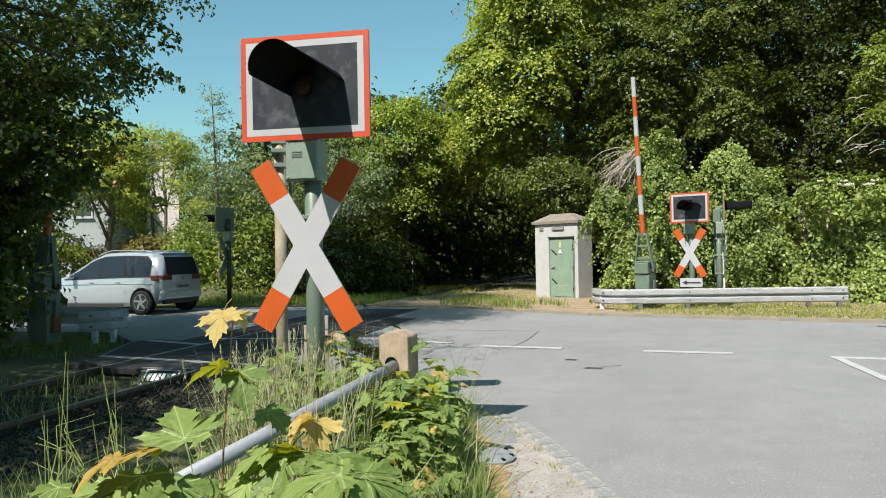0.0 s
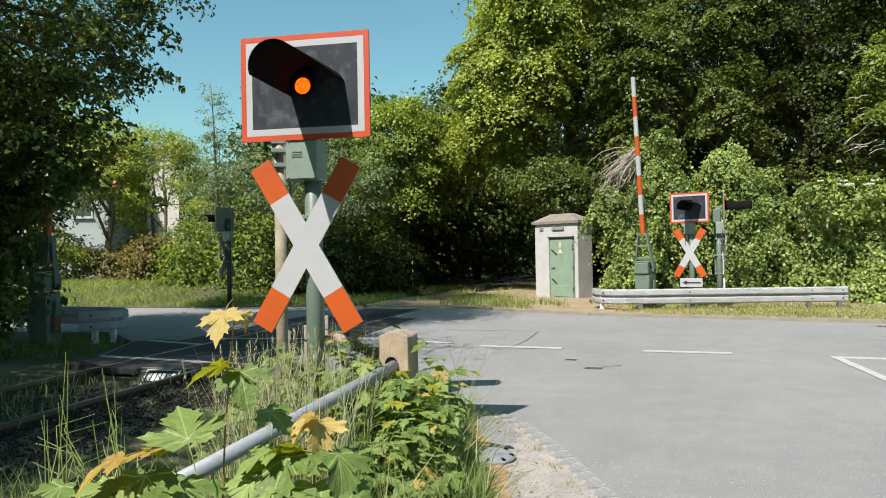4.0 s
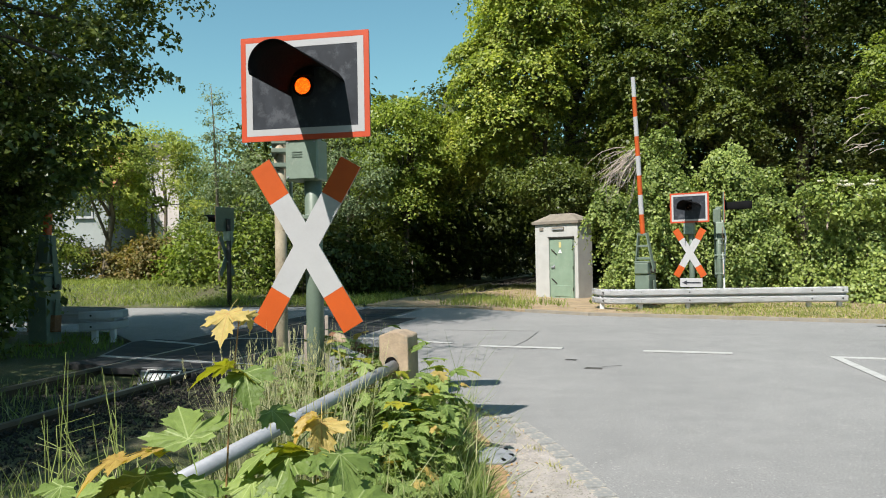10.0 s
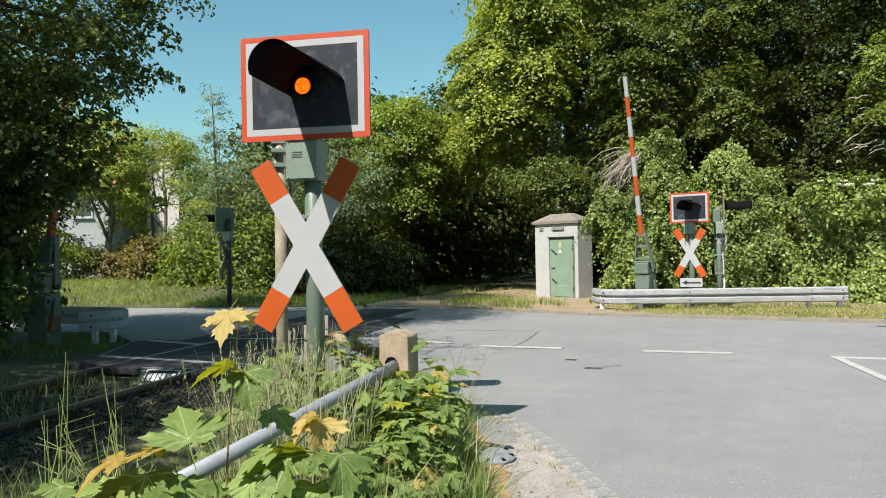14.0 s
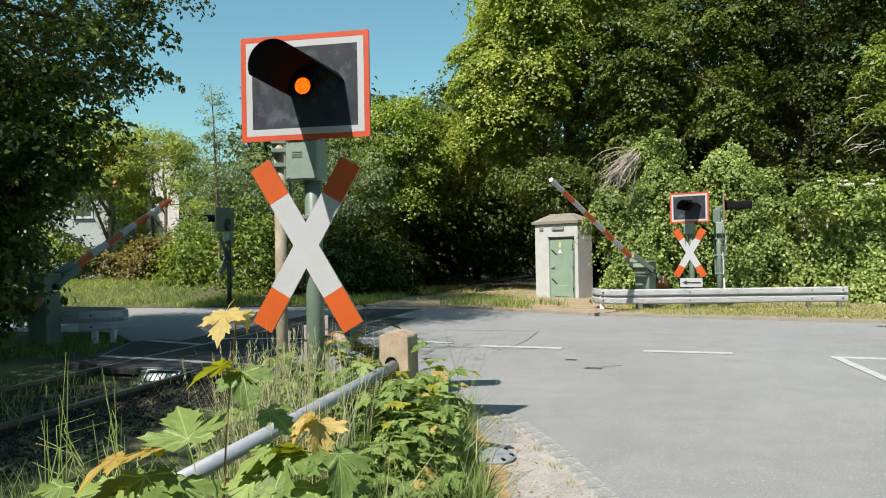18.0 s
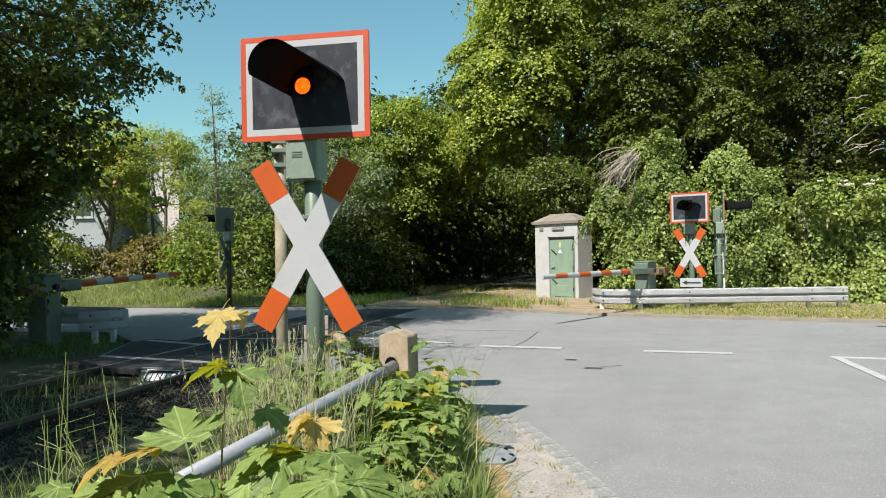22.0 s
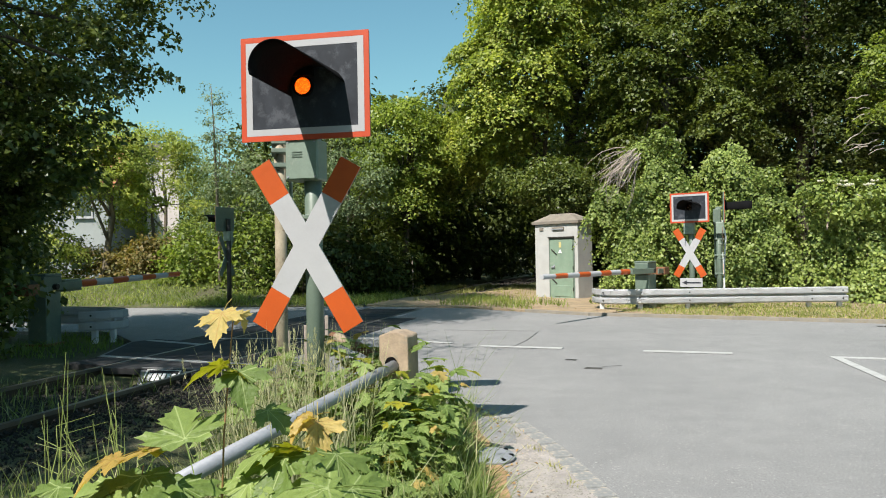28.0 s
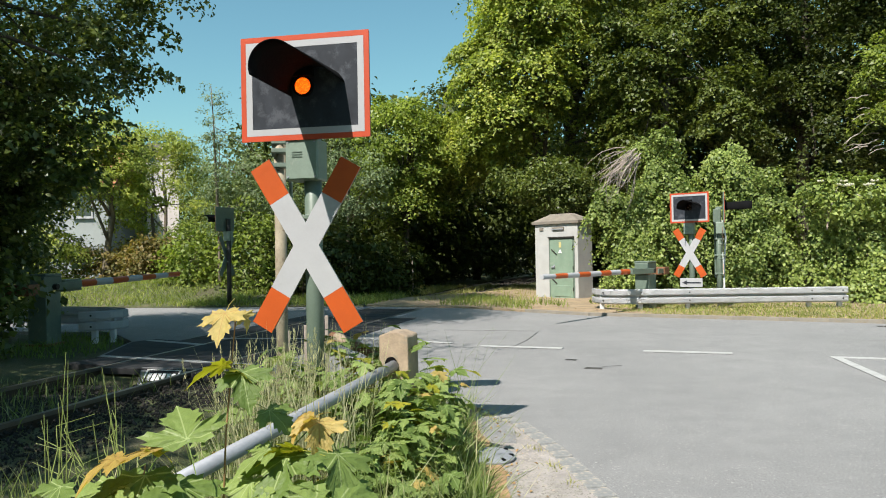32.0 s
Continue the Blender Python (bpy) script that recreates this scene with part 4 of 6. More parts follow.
def build_hut():
    h = thing("relay_hut", pose(3.5, 22.9, 0.02, rz=-47), "small pale rendered relay hut with green steel door", "hut")
    # front is local -y; the front's middle is the origin
    W, D, Hh = 1.66, 0.74, 2.36
    part("wall", block(W, D, Hh, pose(0, D / 2, Hh / 2 - 0.05), 0.012), HUTWALL, h)
    bm = bmesh.new()
    e, z0, z1, z2 = 0.07, Hh - 0.05, Hh + 0.03, Hh + 0.27
    lo = [(-W / 2 - e, -e), (W / 2 + e, -e), (W / 2 + e, D + e), (-W / 2 - e, D + e)]
    a = [bm.verts.new((x, y, z0)) for x, y in lo]
    b = [bm.verts.new((x, y, z1)) for x, y in lo]
    t = [bm.verts.new((x * 0.42, D / 2 + (y - D / 2) * 0.3, z2)) for x, y in lo]
    bm.faces.new(a[::-1]); bm.faces.new(t)
    for k in range(4):
        j = (k + 1) % 4
        bm.faces.new((a[k], a[j], b[j], b[k])); bm.faces.new((b[k], b[j], t[j], t[k]))
    part("roof", bm, HUTROOF, h, "mossy hipped concrete roof")
    d = part("door", block(0.88, 0.05, 1.84, pose(0.225, -0.01, 0.90), 0.01), DOORGREEN, h, "faded green steel door")
    part("door_frame", frame_ring(0.97, 1.93, 0.90, 1.86, -0.02, 0.02, pose(0.225, 0, 0.90)), GREEN, h, "grey-green door frame")
    part("lintel", block(0.98, 0.09, 0.045, pose(0.225, -0.03, 1.885), 0.006), IRON, h, "dark drip rail over the door")
    part("lower_panel", block(0.62, 0.02, 0.34, pose(0.27, -0.042, 0.24), 0.008), DOORGREEN, d)
    for z in (0.54, 1.44):
        part("stay", block(0.26, 0.02, 0.03, pose(-0.04, -0.05, z, ry=38), 0.004), IRON, d, "dark iron stay")
    part("handle", block(0.14, 0.05, 0.045, pose(-0.08, -0.06, 0.98), 0.008), ZINC, d, "zinc handle")
    part("handle_plate", block(0.07, 0.012, 0.13, pose(-0.05, -0.042, 0.98), 0.004), ZINC, d)
    part("notice", block(0.085, 0.006, 0.17, pose(0.19, -0.04, 1.66)), NOTICE, d, "small faded yellow notice")
    tri = prism(bmesh.new(), [(-0.08, 0), (0.08, 0), (0, 0.13)], -0.003, 0.003)
    tri.transform(pose(0.19, -0.04, 1.40, rx=90))
    part("warning_plate", tri, PLATE, d, "small pale triangular warning plate")
    for z in (0.3, 0.95, 1.6):
        part("hinge", pipe([(0.675, -0.045, z - 0.05), (0.675, -0.045, z + 0.05)], 0.014, 8), IRON, d)
    part("vent", block(0.46, 0.05, 0.09, pose(0.10, -0.01, 2.16), 0.006), HUTROOF, h, "dark vent slot")
    part("vent_slat", block(0.44, 0.03, 0.03, pose(0.10, -0.035, 2.14), 0.004), ZINC, h)
    part("vent", block(0.14, 0.05, 0.09, pose(-0.55, -0.01, 2.16), 0.006), HUTROOF, h, "dark vent slot")


def build_posts():
    p = thing("concrete_post", pose(-0.325, 5.22, -0.16, rz=-18), "weathered brown concrete post with chipped top", "post")
    bm = block(0.215, 0.2, 1.07, pose(0, 0, 0.53), 0.01)
    bmesh.ops.subdivide_edges(bm, edges=bm.edges[:], cuts=2, use_grid_fill=True)
    for v in bm.verts:
        n = noise.noise_vector(v.co * 9) * 0.012 + noise.noise_vector(v.co * 30) * 0.006
        v.co += n
        if v.co.z > 1.0:
            v.co.z += -0.03 * abs(v.co.x) / 0.1
    part("shaft", bm, CONCRETE, p, smooth=False)
    # no opening is cut: a black plug gives the hole its shade
    part("hole", pipe([(-0.015, -0.108, 0.835), (-0.015, 0.0, 0.835)], 0.047, 16), HOOD, p, "black disc for the shaded pipe hole")
    r = thing("pipe_rail", Matrix(), "dull galvanised pipe rail sloping from the post", "pipe rail")
    part("pipe", pipe([(-0.34, 5.16, 0.665), (-0.63, 4.35, 0.605), (-1.28, 2.52, 0.476)], 0.037, 16), ZINC, r, smooth=True)
    r = thing("rusty_rail", Matrix(), "rusty bent pipe between post and signal pole", "pipe rail")
    part("pipe", pipe([(-0.40, 5.28, 0.655), (-0.64, 5.7, 0.715), (-0.93, 6.15, 0.765)], 0.036, 12), RUST, r, smooth=True)
    part("sleeve", pipe([(-0.68, 5.77, 0.722), (-0.88, 6.07, 0.757)], 0.044, 12), CONCRETE, r, "pale chipped sleeve", smooth=True)
    for x, y, h in ((-1.54, 7.3, 0.75), (-1.38, 7.35, 0.8), (-1.05, 6.6, 0.95)):
        q = thing("marker_stake", pose(x, y, -0.05), "thin pale weathered stake by the road edge", "stake", "stakes")
        part("stake", block(0.03, 0.03, h, pose(0, 0, h / 2), 0.004), DEADWOOD, q)
    q = thing("track_marker", pose(-1.1, 26.5, -0.05), "thin pale wooden stake by the track", "stake", "stakes")
    part("stake", block(0.06, 0.05, 1.5, pose(0, 0, 0.75), 0.006), DEADWOOD, q)
    c = thing("car_part", pose(0.32, 5.08, 0.032, rx=2, ry=6, rz=-60), "broken grey plastic wheel trim lying in grass", "wheel trim")
    bm = bmesh.new()
    tube(bm, [(0, 0, 0), (0, 0, 0.012), (0, 0, 0.03)], [0.15, 0.15, 0.10], 24)
    part("disc", bm, TRIM, c)
    for k in range(7):
        a = 2 * math.pi * k / 7
        part("slot", block(0.05, 0.022, 0.012, pose(0.115 * math.cos(a), 0.115 * math.sin(a), 0.022, rz=math.degrees(a)), 0.004), HOOD, c)


# ---- car ----
def build_car():
    car = thing("minivan", pose(-9.16, 20.65, 0.0, rz=161.5), "silver-blue family minivan driving on the road", "car")
    # sections: x, underside, sill half width, belt height, belt half width, roof height, roof half width
    secs = [(-2.22, 0.50, 0.70, 0.93, 0.76, 1.02, 0.70), (-2.17, 0.38, 0.82, 0.95, 0.83, 1.30, 0.68), (-2.05, 0.30, 0.88, 0.97, 0.88, 1.58, 0.66), (-1.80, 0.26, 0.90, 0.98, 0.90, 1.635, 0.68),
            (-1.0, 0.22, 0.91, 0.97, 0.915, 1.665, 0.70), (-0.35, 0.21, 0.91, 0.95, 0.915, 1.645, 0.70), (0.10, 0.21, 0.91, 0.94, 0.91, 1.50, 0.69), (0.60, 0.21, 0.91, 0.93, 0.90, 1.24, 0.69),
            (1.02, 0.22, 0.91, 0.93, 0.89, 1.03, 0.72), (1.30, 0.24, 0.90, 0.90, 0.87, 0.98, 0.74), (1.75, 0.26, 0.88, 0.84, 0.82, 0.90, 0.66), (2.05, 0.30, 0.80, 0.72, 0.74, 0.78, 0.56), (2.14, 0.40, 0.62, 0.62, 0.60, 0.66, 0.45)]
    bm = bmesh.new()
    rows = []
    for x, zb, wb, zl, wl, zr, wr in secs:
        half = [(0, zb), (wb * 0.93, zb), (wb, zb + 0.12), (max(wb, wl) * 1.005, (zb + zl) / 2 + 0.05), (wl, zl), ((wl + wr) / 2 + 0.035, (zl + zr) / 2), (wr + 0.02, zr - 0.05), (wr * 0.8, zr - 0.008), (0, zr + 0.01)]
        ring = [(y, z) for y, z in half] + [(-y, z) for y, z in half[-2:0:-1]]
        rows.append([bm.verts.new((x, y, z)) for y, z in ring])
    k = len(rows[0])
    for a, b in zip(rows, rows[1:]):
        for i in range(k):
            bm.faces.new((a[i], a[(i + 1) % k], b[(i + 1) % k], b[i]))
    bm.faces.new(rows[0]); bm.faces.new(rows[-1][::-1])
    bmesh.ops.recalc_face_normals(bm, faces=bm.faces)
    body = part("body", bm, CARPAINT, car, smooth=True)

    def sec_at(x):
        for a, b in zip(secs, secs[1:]):
            if a[0] <= x <= b[0]:
                f = (x - a[0]) / (b[0] - a[0])
                return [p + (q - p) * f for p, q in zip(a, b)]
        return list(secs[-1])

    def side_point(x, f, s, out=0.014):
        """On the window belt: f from 0 at the belt to 1 at the roof edge."""
        _, zb, wb, zl, wl, zr, wr = sec_at(x)
        ym, zm = (wl + wr) / 2 + 0.035, (zl + zr) / 2
        yt, zt = wr + 0.02, zr - 0.05
        y, z = (wl + (ym - wl) * f * 2, zl + (zm - zl) * f * 2) if f < 0.5 else (ym + (yt - ym) * (f * 2 - 1), zm + (zt - zm) * (f * 2 - 1))
        return (x, s * (y + out), z)

    for s in (1, -1):
        w = bmesh.new()
        n = 16
        xa, xb = -1.92, 0.84
        grid = []
        for i in range(n + 1):
            x = xa + (xb - xa) * i / n
            top = 0.90 if x < 0.1 else 0.90 - 0.42 * (x - 0.1) / 0.74
            top = top if x > -1.75 else top - 1.4 * (-1.75 - x)
            grid.append([w.verts.new(side_point(x, 0.03 + (top - 0.03) * j / 4, s, 0.010)) for j in range(5)])
        for i in range(n):
            for j in range(4):
                w.faces.new((grid[i][j], grid[i + 1][j], grid[i + 1][j + 1], grid[i][j + 1]))
        bmesh.ops.solidify(w, geom=w.faces[:], thickness=0.006)
        part("window_band", w, CARTRIM, car, "black window surround")
        for x0, x1, t0, t1 in ((-1.86, -1.42, 0.72, 0.86), (-1.36, -1.18, 0.86, 0.86), (-1.10, -0.36, 0.86, 0.86), (-0.28, 0.78, 0.86, 0.50)):
            w = bmesh.new()
            n = 5
            grid = [[w.verts.new(side_point(x0 + (x1 - x0) * i / n, 0.06 + (t0 + (t1 - t0) * i / n - 0.06) * j / 4, s)) for j in range(5)] for i in range(n + 1)]
            for i in range(n):
                for j in range(4):
                    w.faces.new((grid[i][j], grid[i + 1][j], grid[i + 1][j + 1], grid[i][j + 1]))
            bmesh.ops.solidify(w, geom=w.faces[:], thickness=0.008)
            part("side_window", w, CARGLASS, car, "dark tinted side window")
        part("roof_rail", pipe([(-1.85, s * 0.62, 1.62), (-1.6, s * 0.63, 1.668), (-1.0, s * 0.64, 1.695), (-0.5, s * 0.64, 1.695), (-0.2, s * 0.64, 1.635), (0.0, s * 0.63, 1.56)], 0.016, 8), ALLOY, car, "silver roof rail")
        part("belt_trim", pipe([side_point(-1.95, 0.02, s), side_point(-0.8, 0.02, s), side_point(0.3, 0.02, s), side_point(0.9, 0.02, s)], 0.010, 6), CARTRIM, car, "dark belt moulding")
        part("crease", pipe([(-2.0, s * 0.905, 0.80), (-1.0, s * 0.925, 0.81), (0.5, s * 0.925, 0.80), (1.5, s * 0.905, 0.78)], 0.008, 6), CARPAINT, car)
        part("sill", block(2.3, 0.03, 0.09, pose(0.1, s * 0.905, 0.245), 0.01), CARTRIM, car, "dark sill strip")
        tail = part("tail_light", block(0.05, 0.36, 0.13, pose(-2.215, s * 0.60, 0.955, ry=-4), 0.02), TAILRED, car, "dark red tail light")
        part("side_lens", block(0.30, 0.05, 0.14, pose(-1.99, s * 0.872, 0.955, rz=-s * 9), 0.02), TAILRED, tail)
        part("corner_lens", block(0.19, 0.06, 0.14, pose(-2.155, s * 0.80, 0.955, rz=s * 52), 0.02), TAILRED, tail)
        part("mirror", block(0.14, 0.22, 0.13, pose(0.56, s * 1.03, 1.02), 0.04), CARPAINT, car, "door mirror")
        for x in (-0.55, 0.30):
            part("door_handle", block(0.17, 0.03, 0.03, pose(x - 0.35, s * 0.935, 0.86), 0.01), CARPAINT, car)
    w = bmesh.new()
    v = [w.verts.new(p) for p in ((-2.215, 0.66, 1.03), (-2.215, -0.66, 1.03), (-2.085, -0.60, 1.50), (-2.085, 0.60, 1.50))]
    w.faces.new(v)
    bmesh.ops.solidify(w, geom=w.faces[:], thickness=0.03)
    w.transform(pose(-0.045, 0, 0))
    part("rear_window", w, CARGLASS, car, "dark rear window")
    part("spoiler", block(0.14, 1.2, 0.035, pose(-2.0, 0, 1.595, ry=8), 0.015), CARPAINT, car)
    part("rear_bumper", block(0.20, 1.66, 0.28, pose(-2.15, 0, 0.50), 0.08), CARPAINT, car)
    part("bumper_insert", block(0.14, 1.4, 0.15, pose(-2.17, 0, 0.34), 0.03), CARTRIM, car, "black lower bumper")
    # pale plate in grey TRIM: the rear's shade is in its colour
    pl = part("number_plate", block(0.015, 0.52, 0.11, pose(-2.245, 0, 0.72), 0.004), TRIM, car, "number plate greyed for rear shade, with dark bars")
    for k in range(6):
        part("plate_bar", block(0.004, 0.045, 0.06, pose(-2.254, -0.18 + 0.07 * k, 0.72)), CARTRIM, pl)
    part("badge", pipe([(-2.262, 0, 0.945), (-2.275, 0, 0.945)], 0.05, 14), ALLOY, car)
    wheels = []
    for x in (-1.66, 1.27):
        for s in (1, -1):
            a = bmesh.new()
            tube(a, [(x, s * 0.80, 0.345), (x, s * 0.924, 0.345)], 0.362, 28)
            part("wheel_arch", a, HOOD, car, "dark wheel arch")
            wh = new("wheel")
            wh.parent = car
            wh.matrix_basis = pose(x, s * 0.83, 0.322)
            t = bmesh.new()
            tube(t, [(0, -0.11, 0), (0, -0.085, 0), (0, 0.085, 0), (0, 0.11, 0)], [0.28, 0.322, 0.322, 0.28], 32)
            part("tyre", t, TYRE, wh, smooth=False)
            t = bmesh.new()
            tube(t, [(0, s * 0.10, 0), (0, s * 0.116, 0)], 0.215, 28)
            part("rim_well", t, CARTRIM, wh)
            for k in range(5):
                m = pose(0, s * 0.122, 0, ry=72 * k)
                part("spoke", block(0.055, 0.02, 0.2, m @ pose(0, 0, 0.11, ry=14), 0.006), ALLOY, wh)
            part("hub", pipe([(0, s * 0.11, 0), (0, s * 0.135, 0)], 0.045, 14), ALLOY, wh)
            r = bmesh.new()
            prevs = None
            for j in range(29):
                c, q = math.cos(2 * math.pi * j / 28), math.sin(2 * math.pi * j / 28)
                row = [r.verts.new((rad * c, s * 0.121, rad * q)) for rad in (0.20, 0.225)]
                if prevs:
                    r.faces.new((prevs[0], prevs[1], row[1], row[0]))
                prevs = row
            bmesh.ops.solidify(r, geom=r.faces[:], thickness=0.006)
            part("rim", r, ALLOY, wh, "silver alloy rim")
            wheels.append(wh)
    return car, wheels


# ---- house behind the trees ----
def build_house(x, y, rz, w, d, h, label, wall_mat, cols, storeys, steep=0.42, roof_mat=None):
    hs = thing("house", pose(x, y, 0, rz=rz), label, "house", "houses")
    part("wall", block(w, d, h, pose(0, 0, h / 2), 0.02), wall_mat, hs)
    bm = bmesh.new()
    rise = d * steep
    ov = 0.4 if w > 4 else 0.05
    v = [bm.verts.new(p) for p in ((-w / 2 - ov, -d / 2 - ov, h - .1), (w / 2 + ov, -d / 2 - ov, h - .1), (w / 2 + ov, 0, h + rise), (-w / 2 - ov, 0, h + rise), (-w / 2 - ov, d / 2 + ov, h - .1), (w / 2 + ov, d / 2 + ov, h - .1))]
    for q in ((0, 1, 2, 3), (3, 2, 5, 4), (0, 3, 4), (1, 5, 2), (0, 4, 5, 1)):
        bm.faces.new([v[i] for i in q])
    roof = part("roof", bm, roof_mat or ROOFTILE, hs, "dark roof" if roof_mat else "red tiled roof")
    if w > 4:
        part("chimney", block(0.6, 0.5, 1.6, pose(w * 0.2, 0, h + rise), 0.02), ROOFTILE, roof)
    for side, n, span, place in (("f", cols, w, lambda u, z: pose(u, -d / 2 - 0.02, z)), ("g", 2, d, lambda u, z: pose(w / 2 + 0.02, u, z, rz=90))):
        for i in range(n):
            for j in range(storeys):
                m = place((i + 0.5) / n * span - span / 2, 1.6 + 2.8 * j)
                win = part("window", frame_ring(1.0, 1.3, 0.84, 1.14, -0.04, 0.05), WHITE, hs, "white window with dark pane")
                win.matrix_basis = m
                part("pane", block(0.86, 0.02, 1.16), PANE, win)
                part("sill", block(1.1, 0.12, 0.05, pose(0, -0.05, -0.68)), WHITE, win)
    return hs


# ---- plants ----
def tree(name, foot, top, trunk_r, clouds, leaf, material, label, category="tree", bark=None, limb_count=14, slim=0.62):
    """A tree: tapered trunk with limbs, and a crown of many leaves. clouds: crown_cloud arguments."""
    t = thing(name, Matrix.Translation(foot), label, category, "trees")
    P, N, C, S = [], [], [], []
    for c in clouds:
        extra = dict(c[5]) if len(c) > 5 else {}
        own = extra.pop("leaf", leaf)
        p, n, k = crown_cloud(*c[:5], **extra)
        P.append(p), N.append(n), C.append(k), S.append(np.full(len(p), own))
    P, N, C, S = np.concatenate(P), np.concatenate(N), np.concatenate(C), np.concatenate(S)
    rng = random.Random(int(abs(foot[0] * 100 + foot[1] * 10)))
    pick = [C[rng.randrange(len(C))] for _ in range(limb_count)]
    bm = limbs(bmesh.new(), (0, 0, -0.1), Vector(top) - Vector(foot), trunk_r, [Vector(p) - Vector(foot) for p in pick], rng)
    part("trunk", bm, bark or BARK, t, smooth=True)
    keep = P[:, 2] > 0.02
    leaf_mesh("crown", P[keep] - np.asarray(foot), N[keep], S[keep], material, t, slim=slim)
    return t


def build_trees():
    # broad lime-green tree beyond the crossing, and the tall ones over the hut
    tree("tree", (-1.6, 29.0, 0), (-1.2, 29.0, 6.6), 0.16, [((-1.1, 28.6, 5.7), (2.4, 2.4, 2.3), 120, 230, 0.5, {"rough": 0.2, "hollow": 0.6, "tier": 0.6}), ((-1.9, 27.6, 3.7), (2.0, 1.6, 1.2), 16, 190, 0.5, {"hollow": 0.6, "tier": 0.6}), ((0.8, 29.5, 5.6), (1.5, 2.0, 1.6), 50, 200, 0.5, {"rough": 0.1, "hollow": 0.5, "tier": 0.6})], 0.12, LEAF_FRESH, "sunlit fresh-green broadleaf tree beyond the road", bark=DARKBARK)
    tree("tree", (5.2, 31.0, 0), (5.6, 30.5, 15), 0.32, [((6.3, 29.5, 10.6), (4.3, 4.0, 5.6), 230, 300, 0.75, {"low": -0.8, "rough": 0.16, "hollow": 0.6, "tier": 0.6}), ((6.6, 28.2, 5.6), (2.4, 2.0, 2.0), 34, 170, 0.55, {"tier": 0.5})], 0.125, LEAF_GREEN, "tall green lime tree over the hut", limb_count=24, bark=DARKBARK)
    tree("tree", (4.3, 28.6, 0), (3.2, 27.4, 11), 0.2, [((2.45, 26.4, 7.9), (1.8, 1.6, 2.6), 130, 250, 0.5, {"rough": 0.2, "hollow": 0.7, "tier": 0.75}), ((3.8, 26.2, 10.6), (2.3, 1.8, 2.2), 130, 250, 0.55, {"rough": 0.2, "hollow": 0.7, "tier": 0.75}), ((1.6, 28.2, 5.9), (1.5, 1.6, 1.6), 60, 230, 0.5, {"rough": 0.15, "hollow": 0.7, "tier": 0.75})], 0.12, LEAF_LIME, "tall sunlit lime tree with yellow-green leaves", limb_count=20, bark=DARKBARK)
    tree("tree", (7.9, 26.2, 0), (8.0, 26.0, 14), 0.26, [((9.6, 27.8, 11.8), (4.2, 3.2, 4.4), 130, 290, 0.75, {"rough": 0.3, "tier": 0.5}), ((8.6, 27.4, 6.8), (3.0, 1.6, 1.6), 26, 180, 0.6, {"tier": 0.5}), ((6.9, 25.0, 5.4), (1.3, 0.8, 1.2), 20, 170, 0.45, {"tier": 0.6}), ((9.4, 25.2, 9.4), (2.2, 0.8, 2.0), 34, 170, 0.5, {"tier": 0.6}), ((6.4, 25.2, 8.4), (1.5, 0.8, 1.8), 34, 190, 0.5, {"tier": 0.6}), ((9.7, 24.8, 6.2), (1.2, 0.7, 1.3), 16, 170, 0.45, {"tier": 0.6})], 0.12, LEAF_MID, "tall tree with dark trunk and deep green leaves", limb_count=16, bark=DARKBARK)
    # these two crowns carry their shade in the leaf colour
    tree("tree", (13.2, 27.0, 0), (13.4, 27.0, 14), 0.28, [((13.2, 26.6, 10.5), (4.2, 3.4, 5.4), 150, 290, 0.75, {"rough": 0.3, "tier": 0.5}), ((12.2, 25.0, 5.4), (2.4, 1.8, 2.0), 26, 180, 0.55, {"tier": 0.5})], 0.12, LEAF_SHADED, "tall dense tree behind the hedge, leaves darkened for shade", limb_count=14, bark=DARKBARK)
    tree("tree", (17.2, 24.0, 0), (17.0, 24.0, 13), 0.26, [((16.6, 23.4, 9.2), (3.6, 3.2, 5.6), 130, 290, 0.7, {"rough": 0.3, "tier": 0.5}), ((14.9, 21.6, 5.2), (1.5, 1.5, 2.4), 34, 180, 0.45, {"tier": 0.6}), ((14.2, 23.6, 10.6), (2.2, 1.5, 2.0), 50, 220, 0.6, {"tier": 0.6})], 0.115, LEAF_SHADED, "tall dense tree at the road bend, leaves darkened for shade", limb_count=14, bark=DARKBARK)
    tree("tree", (14.6, 21.4, 0), (14.4, 21.4, 8.0), 0.12, [((12.1, 20.4, 6.1), (0.6, 0.6, 1.2), 26, 150, 0.34, {"tier": 0.7})], 0.10, LEAF_GREEN, "young fresh-green tree leaning over the hedge", limb_count=8, bark=DARKBARK)
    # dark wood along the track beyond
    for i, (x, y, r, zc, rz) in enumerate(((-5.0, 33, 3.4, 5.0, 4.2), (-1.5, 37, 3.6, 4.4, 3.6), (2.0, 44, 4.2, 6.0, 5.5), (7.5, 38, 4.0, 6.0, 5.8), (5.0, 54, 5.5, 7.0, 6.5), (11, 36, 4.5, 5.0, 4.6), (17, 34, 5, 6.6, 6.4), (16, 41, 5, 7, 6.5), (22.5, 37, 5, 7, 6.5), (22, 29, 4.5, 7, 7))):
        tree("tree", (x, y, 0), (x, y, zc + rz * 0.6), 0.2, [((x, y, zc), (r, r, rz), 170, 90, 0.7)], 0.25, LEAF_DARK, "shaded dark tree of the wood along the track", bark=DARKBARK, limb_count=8)
